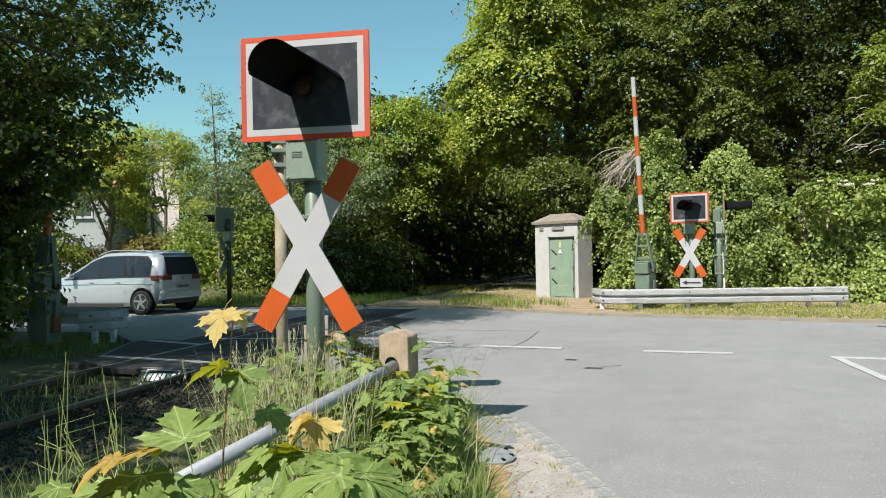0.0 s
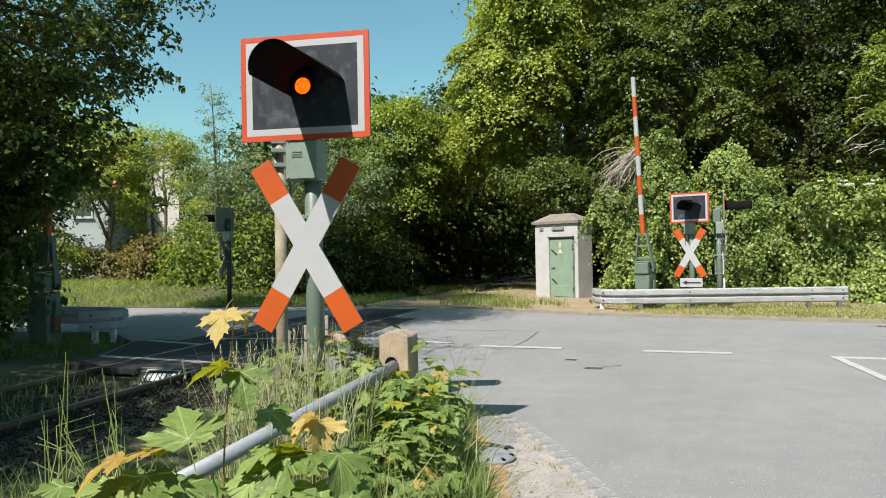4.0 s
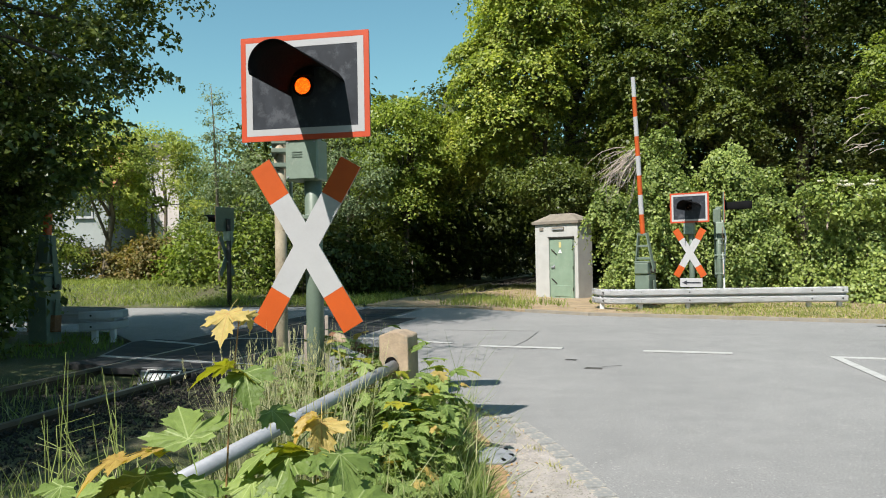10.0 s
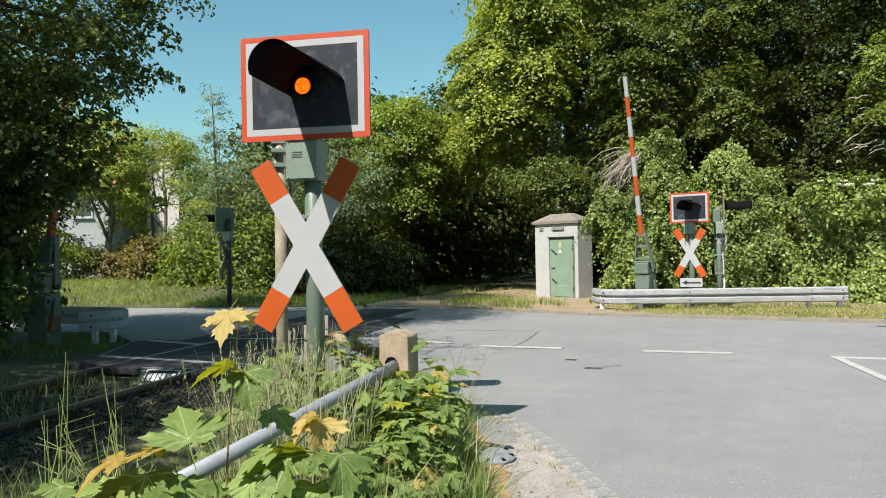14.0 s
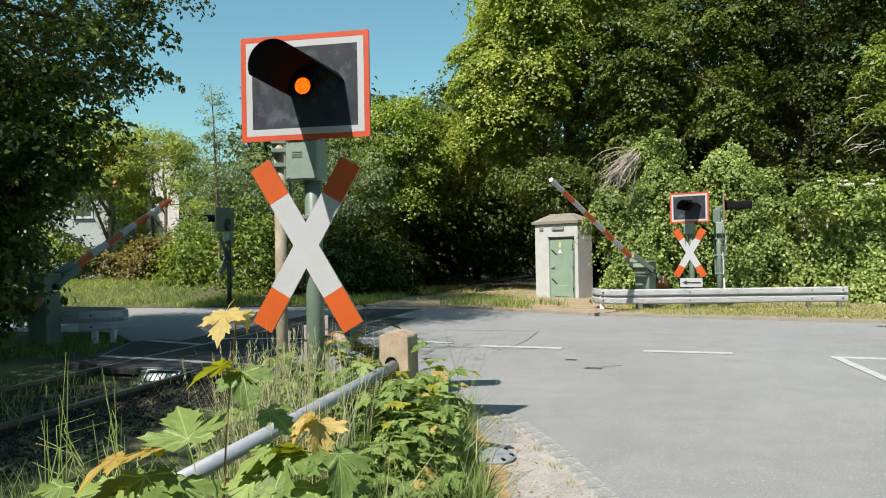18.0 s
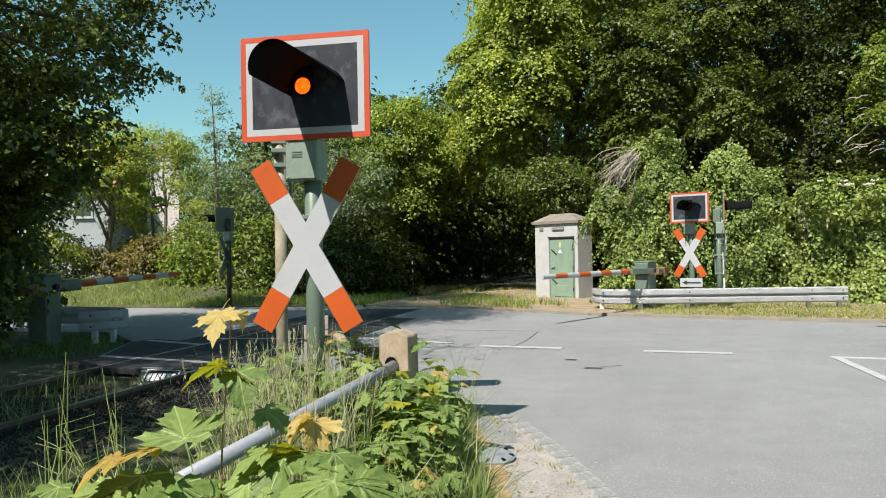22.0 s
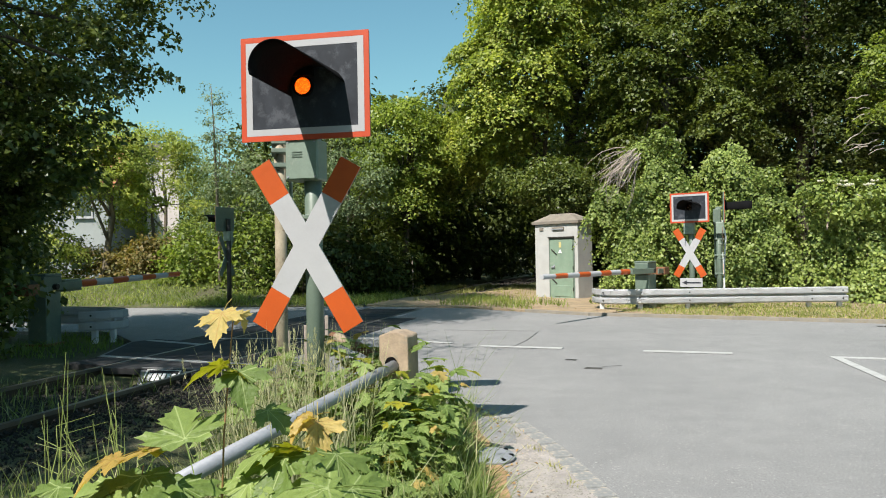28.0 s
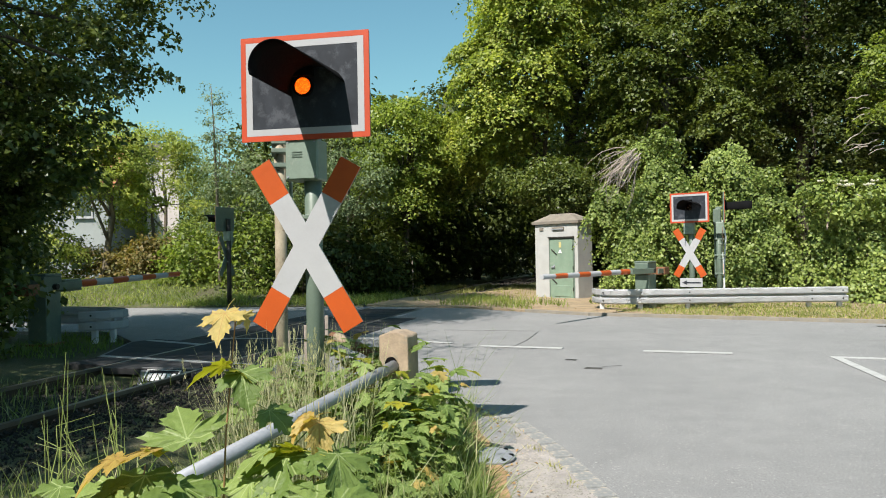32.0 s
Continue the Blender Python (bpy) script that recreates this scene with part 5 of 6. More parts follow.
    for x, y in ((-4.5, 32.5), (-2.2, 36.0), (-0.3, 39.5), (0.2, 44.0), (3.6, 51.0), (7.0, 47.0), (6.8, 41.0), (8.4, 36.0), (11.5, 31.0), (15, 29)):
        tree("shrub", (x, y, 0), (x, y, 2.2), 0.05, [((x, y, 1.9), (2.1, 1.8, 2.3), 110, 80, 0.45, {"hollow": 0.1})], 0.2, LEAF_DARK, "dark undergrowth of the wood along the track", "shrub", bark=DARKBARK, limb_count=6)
    # left: trees before the houses, silvery sapling, shrubs along the far road edge
    tree("tree", (-13.8, 30.0, 0), (-13.2, 30.0, 6.5), 0.17, [((-13.6, 29.8, 6.0), (1.9, 2.0, 2.1), 80, 110, 0.4, {"rough": 0.4, "hollow": 0.2, "tier": 0.6}), ((-15.4, 29.0, 5.6), (2.4, 2.0, 2.0), 70, 110, 0.4, {"rough": 0.35, "tier": 0.6}), ((-15.8, 29.0, 2.0), (1.6, 1.4, 1.2), 30, 90, 0.36, {"tier": 0.6}), ((-12.2, 29.4, 4.6), (0.9, 0.9, 1.6), 36, 70, 0.26)], 0.15, LEAF_LIME, "young sunlit tree before the white houses", slim=0.42)
    tree("tree", (-17.6, 31.5, 0), (-17.2, 31.5, 6.0), 0.16, [((-17.2, 31.3, 5.6), (2.6, 2.2, 2.6), 110, 80, 0.42)], 0.15, LEAF_LIME, "young sunlit tree before the white houses", slim=0.42)
    tree("tree", (-13.9, 37.0, 0), (-13.9, 37.0, 6.6), 0.14, [((-14.0, 36.6, 7.2), (1.9, 1.6, 0.8), 60, 80, 0.3), ((-12.8, 36.6, 5.2), (0.9, 1.0, 1.7), 46, 80, 0.32)], 0.15, LEAF_LIME, "yellowish young tree over the house roof", slim=0.42, limb_count=3)
    tree("tree", (-12.2, 31.4, 0), (-12.3, 31.4, 5.0), 0.12, [((-13.2, 31.2, 3.6), (0.7, 1.0, 2.4), 60, 80, 0.3), ((-11.4, 31.0, 1.2), (1.3, 1.0, 0.9), 50, 80, 0.3), ((-10.2, 31.0, 2.6), (0.6, 0.8, 1.8), 40, 80, 0.3)], 0.13, LEAF_LIME, "young sunlit tree before the white houses", slim=0.42, limb_count=3)
    tree("tree", (-7.5, 25.0, 0), (-7.75, 25.0, 7.3), 0.06, [((-7.5, 25.0, 4.0), (0.9, 0.8, 1.9), 60, 60, 0.3), ((-7.75, 25.0, 6.3), (0.5, 0.4, 1.2), 22, 36, 0.16, {"hollow": 0.1}), ((-6.0, 25.0, 4.0), (0.9, 0.8, 1.3), 36, 60, 0.3)], 0.11, LEAF_GREY, "slender silvery willow sapling beside the road", limb_count=16, slim=0.3)
    tree("tree", (-3.4, 26.5, 0), (-3.4, 26.5, 5.0), 0.08, [((-3.4, 26.2, 4.0), (1.6, 1.3, 1.8), 80, 70, 0.36)], 0.13, LEAF_GREY, "grey-green willow shrub beyond the crossing", slim=0.35)
    # LEAF_DARK shrubs: shade beyond the crossing set by leaf colour
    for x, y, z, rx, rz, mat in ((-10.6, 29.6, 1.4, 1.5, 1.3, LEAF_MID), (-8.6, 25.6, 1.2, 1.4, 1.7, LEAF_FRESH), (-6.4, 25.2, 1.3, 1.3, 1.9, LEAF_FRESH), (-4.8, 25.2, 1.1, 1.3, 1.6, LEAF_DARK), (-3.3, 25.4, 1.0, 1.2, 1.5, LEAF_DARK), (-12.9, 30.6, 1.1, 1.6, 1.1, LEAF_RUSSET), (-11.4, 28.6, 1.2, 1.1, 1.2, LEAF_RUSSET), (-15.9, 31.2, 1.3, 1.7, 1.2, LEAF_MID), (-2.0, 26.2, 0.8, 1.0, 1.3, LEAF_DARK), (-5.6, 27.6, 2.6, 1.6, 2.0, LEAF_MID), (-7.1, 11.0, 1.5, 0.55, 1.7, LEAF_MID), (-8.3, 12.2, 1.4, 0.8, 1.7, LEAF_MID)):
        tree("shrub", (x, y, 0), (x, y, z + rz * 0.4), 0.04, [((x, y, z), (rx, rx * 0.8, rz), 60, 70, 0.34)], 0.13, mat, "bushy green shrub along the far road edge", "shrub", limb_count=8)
    tree("shrub", (4.1, 25.4, 0), (4.0, 25.2, 4.0), 0.06, [((3.9, 24.9, 3.6), (1.2, 0.8, 0.95), 70, 100, 0.3, {"rough": 0.3}), ((2.7, 26.0, 4.0), (0.8, 0.8, 0.7), 24, 100, 0.3)], 0.11, LEAF_MID, "leafy green bush behind the hut", "shrub", limb_count=8)
    # unseen trees added behind the camera to hold back skylight
    for x, y, h in ((-17, -4, 9.0), (-12.5, -6.5, 9.5), (-8.5, -7.5, 9.0), (-4.8, -7, 8.5), (-1.6, -7.5, 8.5), (-22, 2, 10)):
        tree("tree", (x, y, 0), (x, y, h * 0.7), 0.2, [((x, y, h * 0.55), (2.6, 2.2, h * 0.45), 130, 60, 0.6)], 0.3, LEAF_MID, "unseen leafy tree added behind the camera to block skylight", limb_count=8)
    # far wood that closes the view
    for i in range(16):
        x = -62 + i * 8.2
        y = 62 + 6 * math.sin(i * 1.7)
        tree("tree", (x, y, 0), (x, y, 7), 0.25, [((x, y, 5.2 + math.sin(i * 2.3)), (5.4, 4.0, 4.6), 110, 100, 0.95)], 0.3, LEAF_MID, "distant tree closing the view", limb_count=6)
    # near dark trees beside the track: their shade lies over track and road
    tree("tree", (-9.2, 7.6, 0), (-8.8, 7.4, 9), 0.26, [((-8.7, 6.6, 7.8), (4.1, 4.6, 3.0), 300, 110, 0.5), ((-6.2, 9.8, 4.5), (1.2, 1.4, 1.3), 50, 110, 0.26, {"hollow": 0.2, "leaf": 0.066}), ((-4.95, 10.2, 4.5), (0.95, 1.2, 0.85), 44, 100, 0.21, {"hollow": 0.2, "leaf": 0.066}), ((-3.9, 10.2, 5.0), (0.75, 0.8, 0.28), 18, 60, 0.14, {"leaf": 0.066}), ((-6.6, 11.5, 3.4), (0.45, 0.5, 1.5), 60, 80, 0.2, {"leaf": 0.066, "hollow": 0.1}), ((-5.2, 10.0, 3.5), (0.9, 1.0, 0.75), 30, 70, 0.24, {"leaf": 0.085, "hollow": 0.1, "tier": 0.7}), ((-5.5, 10.2, 2.75), (0.5, 0.8, 0.5), 20, 60, 0.22, {"leaf": 0.085, "hollow": 0.1, "tier": 0.7}), ((-6.1, 10.6, 2.55), (0.5, 0.6, 0.7), 26, 60, 0.2, {"leaf": 0.085, "hollow": 0.1, "tier": 0.7}), ((-5.05, 10.2, 2.7), (0.35, 0.5, 0.4), 9, 50, 0.2, {"leaf": 0.085, "hollow": 0.1, "tier": 0.7}), ((-4.6, 10.0, 4.4), (0.8, 0.8, 0.7), 22, 70, 0.22, {"leaf": 0.085, "hollow": 0.1, "tier": 0.7})], 0.10, LEAF_DEEP, "large dark leafy tree hanging over the track", limb_count=34, bark=DARKBARK)
    # its crown clouds from z 9 up are unseen, added to cast shade
    tree("tree", (-9.6, 12.6, 0), (-8.4, 12.6, 9), 0.2, [((-9.3, 12.4, 5.2), (2.6, 2.6, 2.6), 160, 100, 0.42), ((-8.65, 14.3, 2.3), (0.9, 0.9, 2.4), 120, 100, 0.3, {"hollow": 0.1}), ((-7.5, 11.6, 3.7), (1.1, 1.1, 1.3), 60, 110, 0.34, {"tier": 0.7, "leaf": 0.09}), ((-8.1, 12.3, 1.9), (0.6, 0.9, 1.2), 50, 100, 0.28, {"tier": 0.7, "leaf": 0.09}), ((-5.4, 13.0, 9.0), (3.2, 3.4, 1.5), 280, 110, 0.45, {"rough": 0.1, "hollow": 0.1}), ((-9.9, 16.6, 9.4), (1.5, 1.6, 0.9), 80, 100, 0.4, {"rough": 0.1}), ((-10.4, 11.4, 9.4), (2.0, 2.4, 0.9), 105, 120, 0.42, {"rough": 0.1, "hollow": 0.1}), ((-5.5, 18.0, 10.3), (3.3, 2.4, 0.8), 330, 110, 0.42, {"rough": 0.1, "hollow": 0.1})], 0.10, LEAF_DEEP, "dark tree by the track, unseen crown added over the crossing for shade", limb_count=22, bark=DARKBARK)
    # unseen tree, put here to shade the track side
    tree("tree", (-13.5, 4.0, 0), (-13.2, 4.0, 10), 0.26, [((-12.6, 3.0, 8.6), (4.4, 4.6, 4.6), 260, 90, 0.6), ((-8.9, 0.3, 7.0), (3.1, 3.5, 3.2), 220, 90, 0.5)], 0.15, LEAF_DARK, "tall shading tree beside the track", limb_count=10, bark=DARKBARK)


def build_hedge():
    h = thing("ivy_hedge", pose(8.5, 20.4, 0), "overgrown ivy hedge with glossy sunlit leaves", "hedge")
    o = np.array([8.5, 20.4, 0])
    P, N = [], []
    for c, r, k in (((4.7, 20.6, 2.6), (0.45, 0.5, 0.4), 50), ((5.4, 20.1, 1.35), (0.5, 0.6, 1.4), 90), ((5.5, 20.5, 2.2), (0.6, 0.6, 1.0), 50), ((6.0, 20.5, 3.3), (0.8, 0.7, 1.35), 110), ((6.75, 20.7, 2.7), (0.65, 0.6, 0.8), 50), ((6.1, 20.9, 1.2), (1.2, 0.8, 1.4), 120), ((7.6, 20.9, 1.2), (1.1, 0.8, 1.4), 110),
                    ((8.0, 20.8, 3.2), (0.7, 0.65, 0.95), 75), ((7.9, 20.4, 1.9), (0.9, 0.7, 0.9), 70), ((9.0, 20.2, 1.4), (1.1, 0.9, 1.5), 120), ((9.2, 20.9, 2.9), (0.5, 0.6, 0.6), 26), ((10.1, 20.2, 1.6), (1.0, 0.9, 1.55), 110), ((11.2, 19.8, 1.35), (1.1, 1.0, 1.6), 120), ((12.3, 19.3, 1.6), (1.1, 1.0, 1.7), 120), ((10.9, 18.9, 0.5), (1.0, 0.7, 0.7), 60), ((12.2, 18.2, 0.5), (1.0, 0.7, 0.7), 60), ((13.6, 18.7, 1.4), (1.3, 1.1, 1.8), 120)):
        p, n, _ = crown_cloud(c, r, k * 2 // 5, 320, 0.36, hollow=0.82, rough=0.35, tier=1.25)
        n = unit(n) + np.array([-0.1, -0.2, 0]) + RNG.normal(size=n.shape) * 0.3
        P.append(p), N.append(n)
    P, N = np.concatenate(P), np.concatenate(N)
    keep = (P[:, 2] > 0.0) & (P[:, 1] > 18.2 - 0.25 * np.maximum(P[:, 0] - 9, 0))
    leaf_mesh("ivy_leaves", P[keep] - o, N[keep], 0.07, LEAF_IVY, h, slim=0.9)
    rng = random.Random(5)
    for k in range(26):
        x, y = rng.uniform(5, 14) - 8.5, rng.uniform(-0.3, 0.8)
        part("stem", pipe([(x, y, 0), (x + rng.uniform(-.3, .3), y, 1.0), (x + rng.uniform(-.6, .6), y, rng.uniform(1.8, 2.8))], [0.05, 0.035, 0.012], 6), DARKBARK, h)
    # dead branches on the hedge
    d = thing("dead_branches", pose(5.0, 19.25, 3.95), "bare bleached dead branches lying on the ivy", "branches")
    for k in range(46):
        bm = bmesh.new()
        a, ln = radians(rng.uniform(203, 266)), rng.uniform(0.6, 1.4)
        s = Vector((rng.uniform(-0.25, 0.22), rng.uniform(-.25, .25), rng.uniform(-0.2, 0.18)))
        way = Vector((math.cos(a), rng.uniform(-.25, .25), math.sin(a)))
        side = Vector((-math.sin(a), 0, math.cos(a))) * rng.uniform(-0.22, 0.12) * ln
        pts = [s + way * ln * f + side * 4 * f * (1 - f) + Vector((rng.uniform(-.02, .02), 0, rng.uniform(-.02, .02))) for f in (0, .25, .5, .75, 1)]
        tube(bm, pts, [0.013, 0.011, 0.009, 0.006, 0.003], 5)
        for f in (2, 3):
            q = pts[f]
            tube(bm, [q, q + Vector((rng.uniform(-.2, .1), rng.uniform(-.1, .1), rng.uniform(-.25, .02)))], [0.006, 0.002], 4)
        part("branch", bm, DEADWOOD, d)
    # pale blossom heads
    e = thing("elder_bush", pose(10.3, 19.0, 2.7), "elder bush with flat creamy blossom heads", "bush")
    p, n, _ = crown_cloud((0, 0, 0), (1.1, 0.8, 0.7), 40, 60, 0.24)
    leaf_mesh("leaves", p, n, 0.10, LEAF_IVY, e)
    for k in range(9):
        bm = bmesh.new()
        x, y, z = rng.uniform(-0.8, 0.7), rng.uniform(-.8, -.4), rng.uniform(-0.05, 0.42)
        for j in range(9):
            bmesh.ops.create_icosphere(bm, subdivisions=1, radius=0.03, matrix=pose(x + rng.uniform(-.08, .08), y + rng.uniform(-.05, .05), z + rng.uniform(-.01, .02)))
        part("blossom", bm, BLOSSOM, e, "creamy flat blossom head")
    k = thing("dead_stick", pose(9.75, 18.75, 1.9), "pale bare forked stick standing in the hedge", "branches")
    part("stick", pipe([(0, 0, 0), (0.06, -0.02, 0.4), (0.14, -0.04, 0.7), (0.28, -0.05, 1.1)], [0.026, 0.02, 0.015, 0.006], 6), DEADWOOD, k)
    part("fork", pipe([(0.06, -0.02, 0.4), (-0.06, -0.04, 0.6), (-0.1, -0.05, 0.85)], [0.016, 0.012, 0.005], 6), DEADWOOD, k)
    part("fork", pipe([(0.14, -0.04, 0.7), (0.3, -0.05, 0.8), (0.42, -0.05, 1.0)], [0.013, 0.01, 0.004], 6), DEADWOOD, k)
    w = thing("dead_twigs", pose(11.75, 20.4, 4.9), "hanging tangle of pale dead twigs", "branches")
    for k in range(22):
        bm = bmesh.new()
        s = Vector((rng.uniform(-.3, 1.2), rng.uniform(-.3, .3), rng.uniform(-.8, .9)))
        e2 = s + Vector((rng.uniform(-.7, -.2), rng.uniform(-.2, .2), rng.uniform(-.4, .1)))
        tube(bm, [s, s.lerp(e2, 0.5) + Vector((0, 0, 0.05)), e2], [0.018, 0.012, 0.005], 5)
        part("twig", bm, DEADWOOD, w)


def maple_outline():
    """Half the outline of a maple leaf, from the stalk to the tip."""
    return [(0.0, 0.0), (0.10, -0.06), (0.22, -0.10), (0.27, -0.05), (0.37, -0.06), (0.33, 0.03), (0.42, 0.08), (0.50, 0.09), (0.61, 0.17), (0.51, 0.20), (0.54, 0.27), (0.65, 0.38), (0.53, 0.36), (0.48, 0.41), (0.38, 0.35), (0.24, 0.36),
            (0.23, 0.45), (0.33, 0.55), (0.25, 0.57), (0.29, 0.69), (0.18, 0.65), (0.17, 0.76), (0.08, 0.80), (0.0, 1.0)]


def maple_leaf(droop=0.25, fold=0.25, curl=0.0):
    half = maple_outline()
    bm = bmesh.new()

    def lift(x, y):
        r = math.hypot(x, y - 0.3)
        return fold * abs(x) - droop * r * r - droop * 0.4 * y * y + curl * math.sin(6 * x) * 0.1 + 0.02 * math.sin(23 * x + 17 * y)

    ctr = {}
    def vert(x, y):
        key = (round(x, 4), round(y, 4))
        if key not in ctr:
            ctr[key] = bm.verts.new((x, y, lift(x, y)))
        return ctr[key]
    hub = (0.0, 0.12)
    for s in (1, -1):
        for (a, b) in zip(half, half[1:]):
            a2, b2 = (a[0] * s, a[1]), (b[0] * s, b[1])
            h = hub
            ma, mb = ((a2[0] + h[0]) / 2, (a2[1] + h[1]) / 2), ((b2[0] + h[0]) / 2, (b2[1] + h[1]) / 2)
            for tri in ((h, ma, mb), (ma, a2, b2), (ma, b2, mb)):
                vs = [vert(*p) for p in tri]
                if len(set(vs)) == 3:
                    f = bm.faces.new(vs if s == 1 else vs[::-1])
                    f.smooth = True
    tube(bm, [(0, 0.12, lift(0, 0.12) - 0.01), (0, 0, -0.02), (0, -0.25, -0.06), (0, -0.5, -0.16)], [0.008, 0.012, 0.01, 0.01], 4)
    return bm


def build_foreground():
    shapes = {}
    for nm, args in (("flat", (0.12, 0.12)), ("droop", (0.35, 0.2)), ("curled", (0.6, 0.5, 1.0))):
        for mn, mat in (("green", LEAF_MAPLE), ("yellow", LEAF_YELLOW), ("olive", LEAF_OLIVE)):
            me = bpy.data.meshes.new("leaf")
            bm = maple_leaf(*args)
            bm.to_mesh(me)
            bm.free()
            me.materials.append(mat)
            shapes[nm, mn] = me

    def leaf_on(parent, base, at, size, yaw, pitch, roll, shape="flat", tone="green"):
        o = new("leaf", shapes[shape, tone])
        o.parent = parent
        p = Vector(at) - Vector(base)
        o.matrix_basis = pose(*p, pitch, roll, yaw) @ Matrix.Diagonal((size, size, size, 1)) @ pose(0, -0.35, 0)
        if tone != "green":
            o["label"] = "yellowing maple leaf" if tone == "yellow" else "olive maple leaf"
        return o

    def sapling(base, stem, r, leaves, label):
        s = thing("maple_sapling", Matrix.Translation(base), label, "sapling", "maple saplings")
        part("stem", pipe([Vector(p) - Vector(base) for p in stem], [r * (1 - 0.6 * i / (len(stem) - 1)) for i in range(len(stem))], 7), REDSTEM, s, smooth=True)
        for l in leaves:
            leaf_on(s, base, *l)
        return s

    FG["tall"] = sapling(*FG_TALL)
    FG["left"] = sapling(*FG_LEFT)
    FG["right"] = sapling(*FG_RIGHT)
    FG["near"] = sapling(*FG_NEAR)
    # the maple thicket round the posts
    rng = random.Random(11)
    for i, (x, y, hgt, n) in enumerate(((-0.26, 4.7, 0.62, 46), (-0.25, 4.35, 0.55, 40), (-0.22, 4.45, 0.5, 36), (-0.5, 4.9, 0.7, 40), (-0.75, 4.6, 0.62, 36), (-1.0, 5.0, 0.72, 36), (-0.16, 4.95, 0.55, 34), (-0.45, 4.0, 0.42, 30), (-0.75, 5.3, 0.85, 26), (-0.5, 5.5, 0.85, 22), (-1.2, 5.4, 0.75, 26), (-0.30, 4.1, 0.42, 30), (-0.26, 3.85, 0.34, 26), (-0.13, 5.0, 0.81, 12), (-1.35, 4.6, 0.5, 26), (-0.15, 5.05, 0.6, 26), (-1.0, 3.3, 0.3, 24), (-1.5, 3.0, 0.3, 22), (-1.35, 2.5, 0.26, 24), (-1.1, 2.6, 0.3, 20))):
        base = (x, y, -0.05)
        s = thing("maple_shrub", Matrix.Translation(base), "low leafy maple shrub in tall grass", "shrub", "maple shrubs")
        for k in range(5):
            a = rng.uniform(0, 6.28)
            part("stem", pipe([(0, 0, 0), (0.08 * math.cos(a), 0.08 * math.sin(a), hgt * 0.5), (0.17 * math.cos(a), 0.17 * math.sin(a), hgt * 0.78)], [0.005, 0.004, 0.002], 5), GREENSTEM, s)
        for k in range(n * 9 // 4):
            a, rr = rng.uniform(0, 6.28), 0.34 * math.sqrt(rng.random())
            z = hgt * (1.0 - 0.8 * (rr / 0.34) ** 2 * rng.random()) * rng.uniform(0.6, 1.05)
            leaf_on(s, base, (x + rr * math.cos(a), y + rr * math.sin(a), z), rng.uniform(0.07, 0.14), math.degrees(a) - 90 + rng.uniform(-50, 50), rng.uniform(-40, 5), rng.uniform(-20, 20), rng.choice(("flat", "droop")), "green" if rng.random() > (0.22 if hgt > 0.8 else 0.05) else rng.choice(("yellow", "olive")))


# world places of the saplings near the camera: base, stem, radius, leaves (place, size, yaw, pitch, roll, shape, tone)
FG = {}
FG_TALL = ((-0.66, 2.0, -0.05), [(-0.66, 2.0, -0.05), (-0.62, 2.0, 0.5), (-0.60, 2.0, 0.95), (-0.572, 2.0, 1.25)], 0.0044,
           [((-0.60, 1.97, 1.25), 0.115, 165, -48, 8, "flat", "yellow"), ((-0.545, 2.0, 1.255), 0.06, 240, -66, 20, "curled", "yellow"),
            ((-0.625, 1.96, 1.13), 0.12, 110, -12, 25, "droop", "olive"), ((-0.535, 1.95, 1.09), 0.13, 195, -50, 10, "droop", "green"), ((-0.545, 1.98, 1.115), 0.10, 250, -15, -15, "droop", "olive"), ((-0.47, 2.05, 0.98), 0.12, 240, -30, 10, "droop", "green")],
           "tall thin maple sapling with yellowing top leaves")
FG_LEFT = ((-0.85, 1.95, -0.05), [(-0.85, 1.95, -0.05), (-0.84, 1.95, 0.4), (-0.83, 1.95, 0.72), (-0.80, 1.95, 0.88)], 0.0044,
           [((-0.71, 1.98, 0.975), 0.185, 25, 28, -10, "flat", "green"), ((-0.79, 1.9, 0.925), 0.12, 112, -14, 4, "flat", "yellow"), ((-0.89, 1.9, 0.895), 0.14, 120, -22, 2, "droop", "yellow"), ((-0.76, 1.92, 0.93), 0.08, 60, 10, 10, "curled", "olive"),
            ((-0.80, 1.9, 0.82), 0.20, 175, -35, 5, "flat", "green"), ((-0.90, 1.9, 0.80), 0.18, 150, -35, 0, "flat", "green"), ((-0.68, 1.9, 0.80), 0.18, 215, -40, 0, "flat", "green"), ((-0.98, 1.95, 0.76), 0.16, 130, -35, 0, "flat", "green"), ((-1.08, 2.0, 0.78), 0.14, 150, -35, 0, "flat", "green"), ((-0.75, 1.85, 0.75), 0.17, 185, -40, 0, "flat", "green")],
           "maple sapling with broad green leaves, some yellow")
